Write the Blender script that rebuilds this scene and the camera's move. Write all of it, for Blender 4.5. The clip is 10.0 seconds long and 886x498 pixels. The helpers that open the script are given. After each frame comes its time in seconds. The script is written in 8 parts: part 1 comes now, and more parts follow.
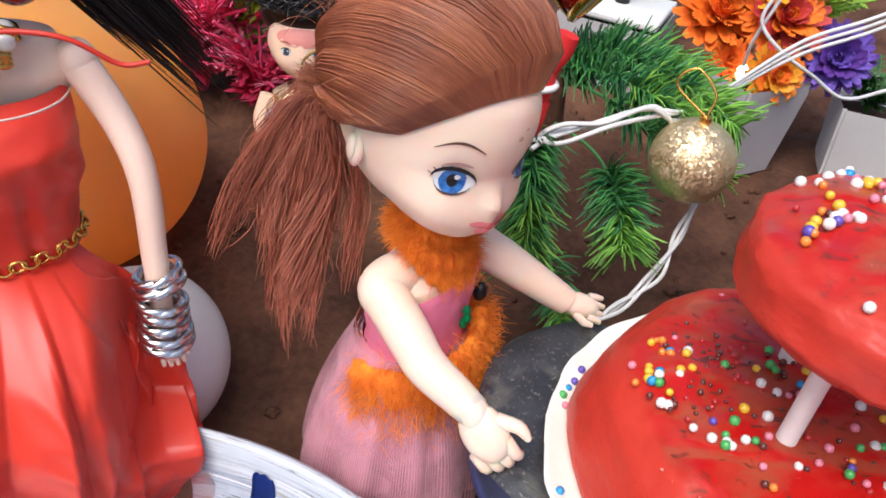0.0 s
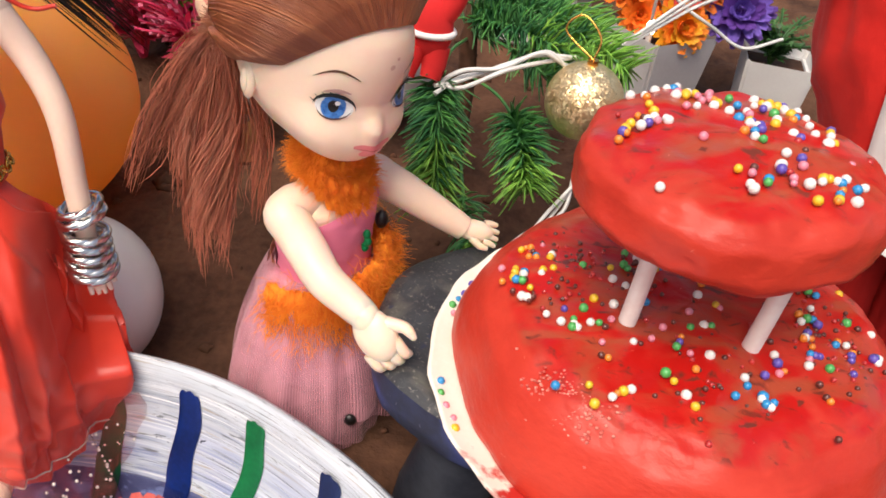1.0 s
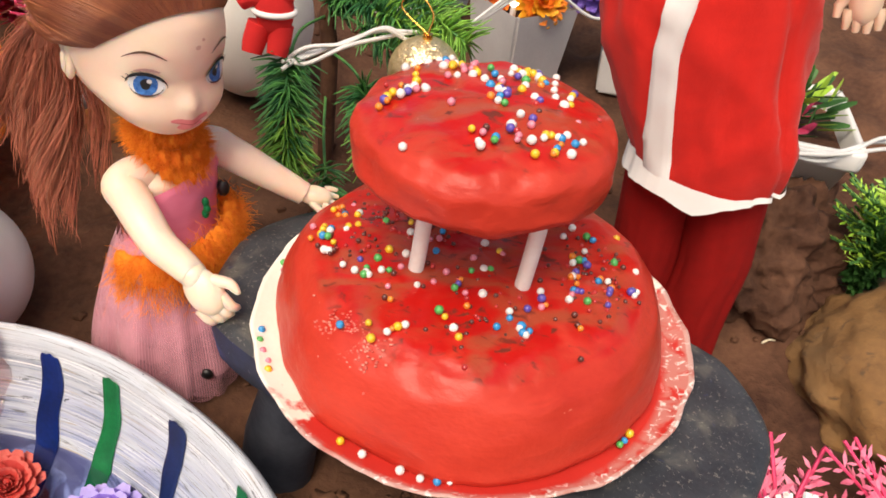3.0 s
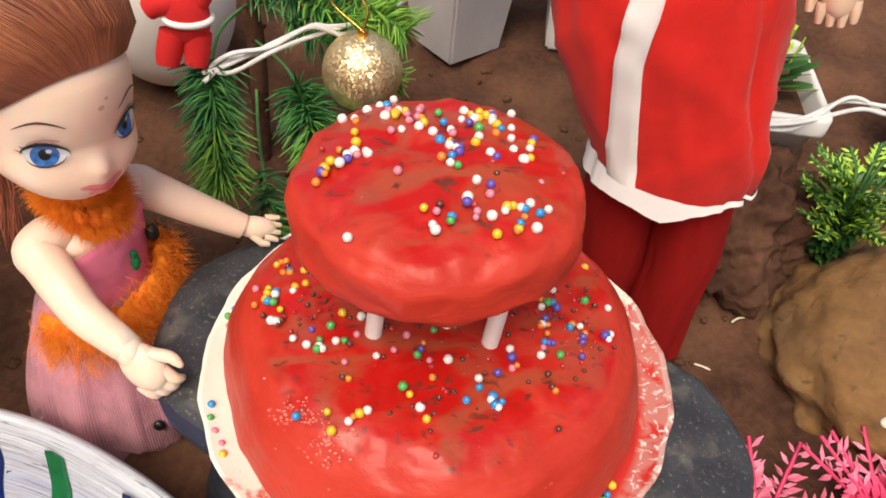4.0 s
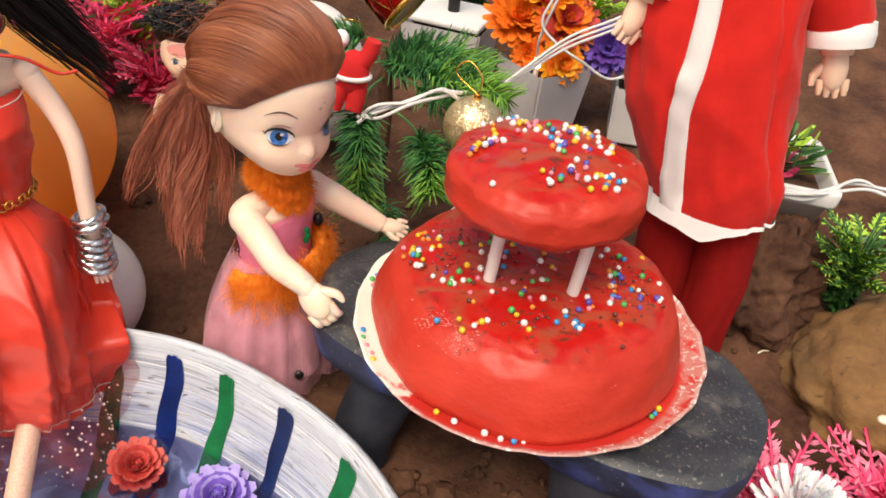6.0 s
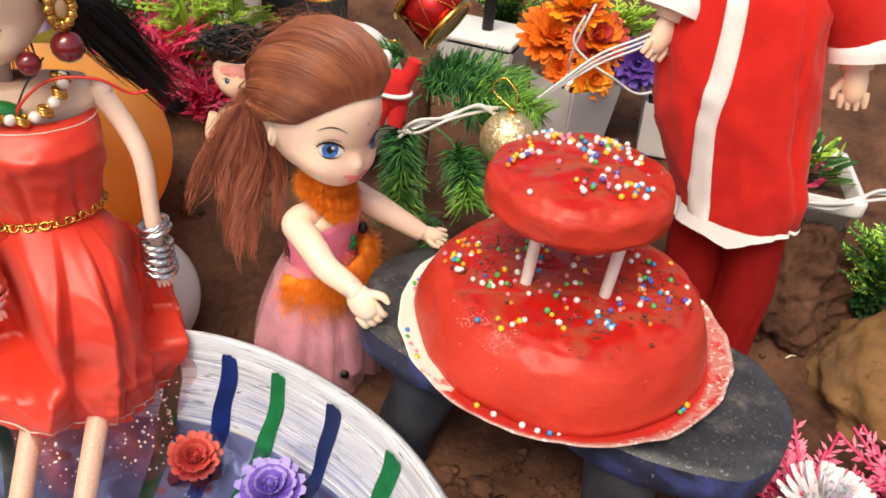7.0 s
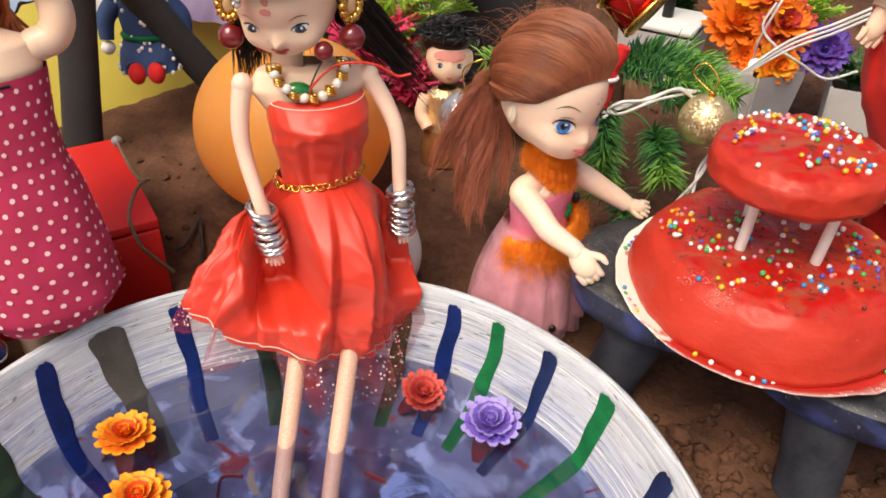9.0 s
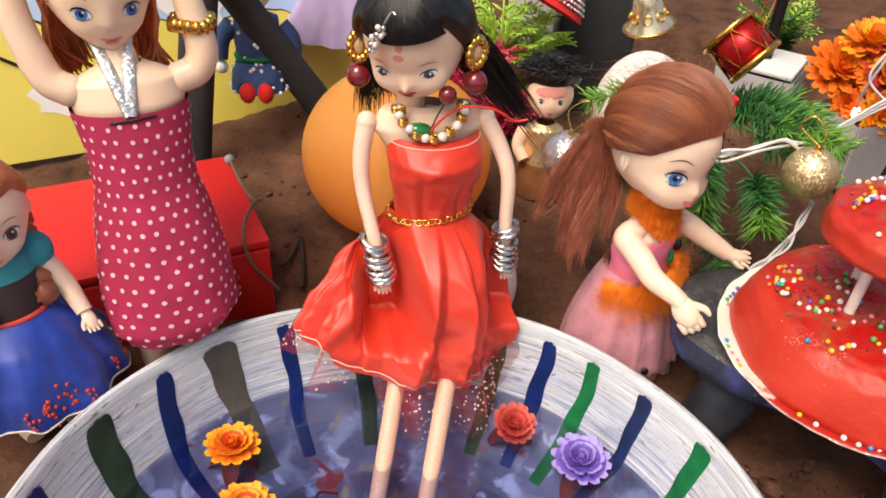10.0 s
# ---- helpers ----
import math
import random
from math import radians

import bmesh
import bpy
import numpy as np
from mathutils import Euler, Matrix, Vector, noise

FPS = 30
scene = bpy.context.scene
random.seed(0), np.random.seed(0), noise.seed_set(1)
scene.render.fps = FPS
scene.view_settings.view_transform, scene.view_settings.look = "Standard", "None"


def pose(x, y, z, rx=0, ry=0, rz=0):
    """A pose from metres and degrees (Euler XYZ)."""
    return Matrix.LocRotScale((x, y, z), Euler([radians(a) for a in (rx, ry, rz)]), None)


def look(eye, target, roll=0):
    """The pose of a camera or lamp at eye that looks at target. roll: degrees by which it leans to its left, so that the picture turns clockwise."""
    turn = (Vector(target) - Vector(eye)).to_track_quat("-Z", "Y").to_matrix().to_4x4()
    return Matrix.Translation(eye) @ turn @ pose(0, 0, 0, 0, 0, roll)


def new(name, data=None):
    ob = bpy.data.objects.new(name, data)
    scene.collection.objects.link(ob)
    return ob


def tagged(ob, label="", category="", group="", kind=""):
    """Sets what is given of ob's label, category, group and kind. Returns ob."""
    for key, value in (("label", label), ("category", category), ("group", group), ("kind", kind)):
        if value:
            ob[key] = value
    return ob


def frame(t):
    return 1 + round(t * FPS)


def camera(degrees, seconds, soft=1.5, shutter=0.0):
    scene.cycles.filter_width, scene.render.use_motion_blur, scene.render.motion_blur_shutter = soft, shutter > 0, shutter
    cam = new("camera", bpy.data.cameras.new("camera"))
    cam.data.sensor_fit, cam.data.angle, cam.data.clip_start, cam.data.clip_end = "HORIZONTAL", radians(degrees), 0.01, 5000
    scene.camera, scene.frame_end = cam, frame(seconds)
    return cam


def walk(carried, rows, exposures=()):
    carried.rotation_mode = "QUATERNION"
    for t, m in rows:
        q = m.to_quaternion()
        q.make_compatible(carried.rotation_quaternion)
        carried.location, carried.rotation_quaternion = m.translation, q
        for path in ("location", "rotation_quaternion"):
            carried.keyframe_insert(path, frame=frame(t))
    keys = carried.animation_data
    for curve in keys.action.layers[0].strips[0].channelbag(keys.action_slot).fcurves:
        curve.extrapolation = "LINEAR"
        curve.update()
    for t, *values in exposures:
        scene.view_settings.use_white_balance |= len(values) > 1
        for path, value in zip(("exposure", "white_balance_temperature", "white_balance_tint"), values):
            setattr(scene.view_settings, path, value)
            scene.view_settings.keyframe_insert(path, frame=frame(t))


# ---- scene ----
cam = camera(59.9, 10.0, soft=1.7, shutter=0.0)
PATH = [
    (0, (-0.0080, -0.1389, 0.2727), (-0.0444, 1.4917, -0.8857), 7.82),
    (0.5, (0.0100, -0.1569, 0.2731), (0.0018, 1.4617, -0.9012), 7.70),
    (1, (0.0240, -0.1718, 0.2752), (0.0520, 1.4381, -0.9101), 7.39),
    (1.5, (0.0330, -0.1959, 0.2748), (0.0983, 1.3998, -0.9301), 7.40),
    (2, (0.0441, -0.2175, 0.2662), (0.1389, 1.3545, -0.9659), 7.79),
    (2.5, (0.0670, -0.2170, 0.2745), (0.1758, 1.3497, -0.9630), 7.63),
    (3, (0.0757, -0.1978, 0.2935), (0.2184, 1.3755, -0.9329), 7.71),
    (3.2, (0.0766, -0.1885, 0.2990), (0.2493, 1.3817, -0.9288), 7.89),
    (4.3, (0.0743, -0.1433, 0.3163), (0.3520, 1.2380, -1.1030), 6.64),
    (4.5, (0.0693, -0.1604, 0.3162), (0.3475, 1.2572, -1.0671), 6.68),
    (5, (0.0624, -0.1998, 0.3105), (0.3367, 1.2702, -1.0180), 8.08),
    (5.5, (0.0526, -0.2404, 0.3018), (0.3168, 1.2897, -0.9593), 9.86),
    (6, (0.0373, -0.2640, 0.3250), (0.1964, 1.3782, -0.8041), 7.88),
    (6.2, (0.0362, -0.2637, 0.3300), (0.1863, 1.3839, -0.7926), 7.66),
    (7.3, (0.0301, -0.2914, 0.3355), (0.0779, 1.3765, -0.7667), 5.90),
    (7.5, (0.0301, -0.2893, 0.3374), (0.0620, 1.3698, -0.7786), 5.77),
    (8, (0.0210, -0.2981, 0.3418), (0.0202, 1.3533, -0.7862), 5.40),
    (8.5, (0.0020, -0.3159, 0.3456), (-0.0777, 1.3248, -0.7950), 4.51),
    (9, (-0.0231, -0.3426, 0.3508), (-0.2426, 1.2752, -0.8045), 2.46),
    (9.5, (-0.0412, -0.3581, 0.3595), (-0.3425, 1.2391, -0.8059), 1.84),
    (10, (-0.0544, -0.3503, 0.3729), (-0.4110, 1.2481, -0.7744), 3.21),
]
EXPOSURES = [(0.0, 0.37, 6000, 10), (0.5, 0.37, 6050, 10), (1.0, 0.36, 6900, 10), (1.5, 0.33, 7350, 10), (3.2, 0.33, 7350, 10), (4.3, 0.22, 7200, 10), (5.2, 0.24, 7250, 10), (6.2, 0.30, 7350, 10), (8.8, 0.33, 7400, 10), (9.4, 0.17, 7250, 10), (10.0, 0.33, 7300, 10)]
walk(cam, [(t, look(eye, target, roll)) for t, eye, target, roll in PATH], EXPOSURES)
# ---- end path ----
SKY, SUN = 0.13, 2.2
# ---- light ----
world = bpy.data.worlds.new("sky")
scene.world = world
world.use_nodes = True
wn = world.node_tree
sky = wn.nodes.new("ShaderNodeTexSky")
sky.sky_type = "NISHITA"
sky.sun_disc = False
sky.sun_elevation = radians(58)
sky.sun_rotation = radians(205)
sky.dust_density = 4.0
sky.ozone_density = 0.6
wn.nodes["Background"].inputs[1].default_value = SKY
wn.links.new(sky.outputs[0], wn.nodes["Background"].inputs[0])
sun_data = bpy.data.lights.new("sun", "SUN")
sun_data.energy = SUN
sun_data.angle = radians(35)
sun_data.color = (1.0, 0.95, 0.88)
sun = new("sun", sun_data)
sun.matrix_world = look((-0.5, -1.1, 2.2), (0, 0.05, 0))


# ---- materials ----
def material(name, a, b=None, rough=0.5, metal=0.0, scale=60.0, fine=600.0, bump=0.1, depth=0.001, spread=0.5,
             coat=0.0, sheen=0.0, trans=0.0, sub=0.0, stretch=(1, 1, 1), coords="Object", rvar=0.1, spec=0.5, island=0.0):
    """Two-scale noise colour between a and b, with roughness variation and a fine bump."""
    m = bpy.data.materials.new(name)
    m.use_nodes = True
    nt = m.node_tree
    n, l = nt.nodes, nt.links
    p = n["Principled BSDF"]
    b = b or tuple(c * 0.8 for c in a)
    tc = n.new("ShaderNodeTexCoord")
    mp = n.new("ShaderNodeMapping")
    mp.inputs["Scale"].default_value = stretch
    l.new(tc.outputs[coords], mp.inputs[0])
    big = n.new("ShaderNodeTexNoise")
    big.inputs["Scale"].default_value, big.inputs["Detail"].default_value = scale, 5
    small = n.new("ShaderNodeTexNoise")
    small.inputs["Scale"].default_value, small.inputs["Detail"].default_value = fine, 3
    for t in (big, small):
        l.new(mp.outputs[0], t.inputs["Vector"])
    add = n.new("ShaderNodeMath")
    add.operation = "MULTIPLY_ADD"
    add.inputs[1].default_value = 0.35
    l.new(small.outputs[0], add.inputs[0])
    l.new(big.outputs[0], add.inputs[2])
    ramp = n.new("ShaderNodeValToRGB")
    mid = 0.675
    ramp.color_ramp.elements[0].position = max(0.0, mid - spread * 0.4)
    ramp.color_ramp.elements[1].position = min(1.0, mid + spread * 0.4)
    ramp.color_ramp.elements[0].color = (*b, 1)
    ramp.color_ramp.elements[1].color = (*a, 1)
    if island:
        ge = n.new("ShaderNodeNewGeometry")
        shift = n.new("ShaderNodeMath")
        shift.operation = "MULTIPLY_ADD"
        shift.inputs[1].default_value = island
        l.new(ge.outputs["Random Per Island"], shift.inputs[0])
        l.new(add.outputs[0], shift.inputs[2])
        low = n.new("ShaderNodeMath")
        low.operation = "SUBTRACT"
        low.inputs[1].default_value = island / 2
        l.new(shift.outputs[0], low.inputs[0])
        l.new(low.outputs[0], ramp.inputs[0])
    else:
        l.new(add.outputs[0], ramp.inputs[0])
    l.new(ramp.outputs[0], p.inputs["Base Color"])
    mr = n.new("ShaderNodeMapRange")
    mr.inputs["To Min"].default_value, mr.inputs["To Max"].default_value = max(0.02, rough - rvar), min(1, rough + rvar)
    l.new(big.outputs[0], mr.inputs[0])
    l.new(mr.outputs[0], p.inputs["Roughness"])
    bp = n.new("ShaderNodeBump")
    bp.inputs["Strength"].default_value, bp.inputs["Distance"].default_value = bump, depth
    l.new(add.outputs[0], bp.inputs["Height"])
    l.new(bp.outputs[0], p.inputs["Normal"])
    p.inputs["Metallic"].default_value = metal
    p.inputs["Coat Weight"].default_value = coat
    p.inputs["Coat Roughness"].default_value = 0.15
    p.inputs["Sheen Weight"].default_value = sheen
    p.inputs["Transmission Weight"].default_value = trans
    p.inputs["Subsurface Weight"].default_value = sub
    p.inputs["Subsurface Radius"].default_value = (0.004, 0.0015, 0.0008)
    p.inputs["Subsurface Scale"].default_value = 0.6
    p.inputs["Specular IOR Level"].default_value = spec
    m["mix"] = 0
    return m


def node_of(m, kind):
    return [x for x in m.node_tree.nodes if x.bl_idname == kind][0]


def sheer(name, a, opacity, threads=None):
    """Net fabric: coloured threads with holes between them."""
    m = material(name, a, tuple(c * 0.85 for c in a), rough=0.8, sheen=0.3, scale=90)
    nt = m.node_tree
    n, l = nt.nodes, nt.links
    out, p = n["Material Output"], n["Principled BSDF"]
    clear = n.new("ShaderNodeBsdfTransparent")
    mix = n.new("ShaderNodeMixShader")
    no = n.new("ShaderNodeTexNoise")
    no.inputs["Scale"].default_value = 60
    mr = n.new("ShaderNodeMapRange")
    mr.inputs["From Min"].default_value, mr.inputs["From Max"].default_value = 0.3, 0.7
    mr.inputs["To Min"].default_value, mr.inputs["To Max"].default_value = opacity - 0.12, opacity + 0.12
    tc = n.new("ShaderNodeTexCoord")
    l.new(tc.outputs["Object"], no.inputs["Vector"])
    l.new(no.outputs[0], mr.inputs[0])
    fac = mr.outputs[0]
    if threads:
        sep = n.new("ShaderNodeSeparateXYZ")
        l.new(tc.outputs["UV"], sep.inputs[0])
        for k in (0, 1):
            sc = n.new("ShaderNodeMath")
            sc.operation = "MULTIPLY"
            sc.inputs[1].default_value = threads[k] * 2 * math.pi
            l.new(sep.outputs[k], sc.inputs[0])
            sn = n.new("ShaderNodeMath")
            sn.operation = "SINE"
            l.new(sc.outputs[0], sn.inputs[0])
            th = n.new("ShaderNodeMapRange")
            th.inputs["From Min"].default_value, th.inputs["From Max"].default_value = 0.35, 0.85
            th.inputs["To Max"].default_value = 0.17
            l.new(sn.outputs[0], th.inputs[0])
            ad = n.new("ShaderNodeMath")
            ad.operation = "ADD"
            l.new(fac, ad.inputs[0])
            l.new(th.outputs[0], ad.inputs[1])
            fac = ad.outputs[0]
    l.new(fac, mix.inputs[0])
    l.new(clear.outputs[0], mix.inputs[1])
    l.new(p.outputs[0], mix.inputs[2])
    l.new(mix.outputs[0], out.inputs[0])
    return m


def glitter(name, a, b):
    """Metal flakes that each face their own way."""
    m = material(name, a, b, rough=0.4, metal=0.85, scale=200, fine=900, bump=0.2)
    nt = m.node_tree
    p = nt.nodes["Principled BSDF"]
    vo = nt.nodes.new("ShaderNodeTexVoronoi")
    vo.inputs["Scale"].default_value = 1100
    tc = nt.nodes.new("ShaderNodeTexCoord")
    nt.links.new(tc.outputs["Object"], vo.inputs["Vector"])
    ge = nt.nodes.new("ShaderNodeNewGeometry")
    off = nt.nodes.new("ShaderNodeVectorMath")
    off.operation = "SUBTRACT"
    off.inputs[1].default_value = (0.5, 0.5, 0.5)
    nt.links.new(vo.outputs["Color"], off.inputs[0])
    mad = nt.nodes.new("ShaderNodeVectorMath")
    mad.operation = "MULTIPLY_ADD"
    mad.inputs[1].default_value = (0.6, 0.6, 0.6)
    nt.links.new(off.outputs[0], mad.inputs[0])
    nt.links.new(ge.outputs["Normal"], mad.inputs[2])
    nrm = nt.nodes.new("ShaderNodeVectorMath")
    nrm.operation = "NORMALIZE"
    nt.links.new(mad.outputs[0], nrm.inputs[0])
    nt.links.new(nrm.outputs[0], p.inputs["Normal"])
    return m


def overlay(m, coords, scale, lo, hi, colour, below, detail=8, stretch=(1, 1, 1), distort=0.8, gate=None):
    """Lay a patch of colour over another where a noise passes lo..hi; gate narrows it to some places."""
    n, l = m.node_tree.nodes, m.node_tree.links
    tc = node_of(m, "ShaderNodeTexCoord")
    mp = n.new("ShaderNodeMapping")
    mp.inputs["Scale"].default_value = stretch
    l.new(tc.outputs[coords], mp.inputs[0])
    no = n.new("ShaderNodeTexNoise")
    no.inputs["Scale"].default_value, no.inputs["Detail"].default_value, no.inputs["Distortion"].default_value = scale, detail, distort
    l.new(mp.outputs[0], no.inputs["Vector"])
    r = n.new("ShaderNodeValToRGB")
    r.color_ramp.elements[0].position, r.color_ramp.elements[1].position = lo, hi
    l.new(no.outputs[0], r.inputs[0])
    fac = r.outputs[0]
    if gate is not None:
        mu = n.new("ShaderNodeMath")
        mu.operation = "MULTIPLY"
        l.new(fac, mu.inputs[0])
        l.new(gate, mu.inputs[1])
        fac = mu.outputs[0]
    mix = n.new("ShaderNodeMixRGB")
    mix.inputs[2].default_value = (*colour, 1)
    l.new(fac, mix.inputs[0])
    l.new(below, mix.inputs[1])
    return mix.outputs[0]


def smeared_board(name="smeared_cream_board", smear=(0.55, 0.030, 0.022), tone=(0.54, 0.20, 0.17)):
    """Cream card, smeared with red icing towards the front edge."""
    m = material(name, (0.88, 0.85, 0.75), (0.82, 0.78, 0.66), rough=0.5, scale=60, bump=0.2)
    nt = m.node_tree
    n, l = nt.nodes, nt.links
    p, ramp, tc = n["Principled BSDF"], node_of(m, "ShaderNodeValToRGB"), node_of(m, "ShaderNodeTexCoord")
    sep = n.new("ShaderNodeSeparateXYZ")
    l.new(tc.outputs["Object"], sep.inputs[0])
    no = n.new("ShaderNodeTexNoise")
    no.inputs["Scale"].default_value, no.inputs["Detail"].default_value = 130, 8
    l.new(tc.outputs["Object"], no.inputs["Vector"])
    ay = n.new("ShaderNodeMath")
    ay.operation = "MULTIPLY_ADD"
    ay.inputs[1].default_value = -17.0
    l.new(sep.outputs[1], ay.inputs[0])
    ax = n.new("ShaderNodeMath")
    ax.operation = "MULTIPLY_ADD"
    ax.inputs[1].default_value = 9.5
    l.new(sep.outputs[0], ax.inputs[0])
    l.new(no.outputs[0], ax.inputs[2])
    l.new(ax.outputs[0], ay.inputs[2])
    r = n.new("ShaderNodeValToRGB")
    r.color_ramp.elements[0].position, r.color_ramp.elements[1].position = 0.70, 0.82
    l.new(ay.outputs[0], r.inputs[0])
    mix = n.new("ShaderNodeMixRGB")
    mix.inputs[2].default_value = (*smear, 1)
    l.new(r.outputs[0], mix.inputs[0])
    l.new(ramp.outputs[0], mix.inputs[1])
    far = n.new("ShaderNodeVectorMath")
    far.operation = "LENGTH"
    l.new(tc.outputs["Object"], far.inputs[0])
    rim = n.new("ShaderNodeMapRange")
    rim.inputs["From Min"].default_value, rim.inputs["From Max"].default_value = 0.0768, 0.0795
    l.new(far.outputs["Value"], rim.inputs[0])
    front = n.new("ShaderNodeMath")
    front.operation = "MULTIPLY"
    l.new(rim.outputs[0], front.inputs[0])
    l.new(r.outputs[0], front.inputs[1])
    c = overlay(m, "Object", 120, 0.36, 0.52, tone, mix.outputs[0], gate=front.outputs[0])
    c = overlay(m, "Object", 330, 0.57, 0.65, (0.80, 0.70, 0.66), c, 3, gate=front.outputs[0])
    l.new(c, p.inputs["Base Color"])
    return m


SKIN = material("doll_vinyl", (0.91, 0.67, 0.50), (0.88, 0.62, 0.45), rough=0.38, scale=40, bump=0.02, sub=0.12)
BROWN_CLOTH = material("brown_gold_cloth", (0.36, 0.15, 0.05), (0.20, 0.07, 0.025), rough=0.7)
SKIN_PALE = material("pale_vinyl", (0.87, 0.675, 0.535), (0.85, 0.635, 0.49), rough=0.36, scale=40, bump=0.02, sub=0.45)
SKIN_TAN = material("tan_vinyl", (0.89, 0.66, 0.53), (0.85, 0.60, 0.47), rough=0.32, scale=40, bump=0.02, sub=0.1)
BLUSH = material("blush_paint", (0.75, 0.30, 0.26), (0.72, 0.26, 0.22), rough=0.5, scale=90, bump=0.02)
HAIR_BROWN = material("auburn_nylon_hair", (0.38, 0.125, 0.062), (0.21, 0.058, 0.028), rough=0.36, scale=60, fine=500, spread=0.7, bump=0.05, depth=0.0003, island=0.22)
HAIR_COPPER = material("copper_nylon_hair", (0.46, 0.165, 0.075), (0.31, 0.095, 0.042), rough=0.36, scale=60, fine=500, spread=0.7, bump=0.05, depth=0.0003, island=0.15)
HAIR_RED = material("faded_auburn_ends", (0.50, 0.145, 0.080), (0.26, 0.060, 0.034), rough=0.5, scale=90, fine=500, spread=0.6, island=0.35)
HAIR_BLACK = material("black_nylon_hair", (0.012, 0.010, 0.010), (0.004, 0.004, 0.004), rough=0.4, scale=260, island=0.5)
HAIR_GINGER = material("ginger_nylon_hair", (0.62, 0.24, 0.10), (0.40, 0.13, 0.05), rough=0.45, scale=200, island=0.5)
WHITE_EYE = material("eye_white_paint", (0.85, 0.85, 0.84), rough=0.3, bump=0.0)
IRIS = material("blue_iris_paint", (0.06, 0.22, 0.58), (0.02, 0.09, 0.30), rough=0.3, scale=500, bump=0.0)
IRIS_BROWN = material("brown_iris_paint", (0.10, 0.04, 0.02), rough=0.3, bump=0.0)
IRIS_GREY = material("slate_iris_paint", (0.05, 0.09, 0.14), rough=0.3, bump=0.0)
INK = material("black_paint", (0.008, 0.007, 0.007), rough=0.4, bump=0.02)
BROW = material("brown_brow_paint", (0.10, 0.04, 0.02), rough=0.5, bump=0.0)
LIP_LINE = material("deep_rose_lip_line", (0.58, 0.13, 0.13), rough=0.4, bump=0.0)
SMUDGE = material("brown_smudge", (0.66, 0.40, 0.31), (0.60, 0.34, 0.26), rough=0.45, bump=0.0)
LID = material("mauve_eyelid_paint", (0.62, 0.36, 0.32), rough=0.45, bump=0.0)
LIPS = material("pink_lip_paint", (0.84, 0.29, 0.29), (0.80, 0.24, 0.25), rough=0.35, bump=0.0)
LIPS_RED = material("red_lip_paint", (0.66, 0.075, 0.065), rough=0.35, bump=0.0)
SATIN = material("red_satin", (0.65, 0.038, 0.016), (0.59, 0.028, 0.012), rough=0.39, scale=50, fine=2600, bump=0.07, depth=0.0004, sheen=0.08, spec=0.48)
OLD_ROPE = material("weathered_brown_wire", (0.20, 0.13, 0.075), (0.11, 0.07, 0.04), rough=0.8, scale=200)
BELL_GOLD = material("pale_gold_plate", (0.86, 0.78, 0.58), (0.74, 0.62, 0.40), rough=0.28, metal=0.85)
THREAD = material("white_thread", (0.8, 0.7, 0.6), rough=0.8)
ROBE = material("red_felt_cloth", (0.67, 0.022, 0.016), (0.61, 0.017, 0.013), rough=0.85, scale=180, fine=1500, bump=0.7, depth=0.0006, sheen=0.1, spec=0.2)
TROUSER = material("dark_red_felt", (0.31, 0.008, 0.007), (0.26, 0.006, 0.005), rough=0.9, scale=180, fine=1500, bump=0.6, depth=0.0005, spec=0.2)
TRIM = material("white_felt_trim", (0.87, 0.86, 0.84), (0.83, 0.81, 0.79), rough=0.9, fine=2200, bump=0.25, depth=0.0005)
PINK_CLOTH = material("pink_gauze_cloth", (0.80, 0.22, 0.34), (0.74, 0.18, 0.29), rough=0.85, scale=80, fine=2400, bump=0.3, depth=0.0005, stretch=(1, 1, 2.5))
PINK_NET = sheer("pink_tulle", (0.86, 0.38, 0.46), 0.34, threads=(230, 96))
RED_NET = sheer("red_tulle", (0.50, 0.025, 0.025), 0.26)
LEG_NET = material("netted_tan_vinyl", (0.74, 0.48, 0.36), (0.64, 0.37, 0.27), rough=0.45, scale=900, fine=2200, bump=0.3, spread=0.4, sub=0.1)
BOARD_EDGE = smeared_board("pinkish_card_edge", (0.46, 0.16, 0.13), (0.56, 0.34, 0.30))
ORANGE_FUR = material("orange_fur", (0.95, 0.29, 0.02), (0.86, 0.19, 0.012), rough=0.95, scale=150, fine=1200, bump=0.6, depth=0.002, island=0.5)
POLKA = material("crimson_cotton", (0.43, 0.020, 0.080), (0.36, 0.014, 0.060), rough=0.85, scale=60, fine=2500, bump=0.25, depth=0.0005)
DOT = material("pale_pink_print", (0.85, 0.55, 0.55), rough=0.85, bump=0.0)
TEAL = material("teal_cotton", (0.03, 0.30, 0.36), rough=0.85, fine=2500)
BODICE = material("dark_brown_bodice", (0.05, 0.03, 0.028), rough=0.8, fine=2500)
BLUE_SATIN = material("royal_blue_satin", (0.012, 0.055, 0.40), (0.006, 0.024, 0.22), rough=0.4, scale=60, sheen=0.2)
RED_PRINT = material("red_stitching", (0.60, 0.06, 0.05), rough=0.8)
NAVY_DRESS = material("navy_cotton", (0.035, 0.075, 0.19), (0.02, 0.045, 0.13), rough=0.85, fine=2200)
LILAC = material("lilac_cloth", (0.52, 0.42, 0.66), (0.44, 0.34, 0.58), rough=0.8)
GOLD = material("polished_gold", (0.85, 0.52, 0.14), (0.70, 0.38, 0.08), rough=0.25, metal=1.0, scale=200, bump=0.1)
SILVER = material("polished_silver", (0.78, 0.78, 0.77), (0.60, 0.60, 0.60), rough=0.22, metal=1.0, scale=200, bump=0.1)
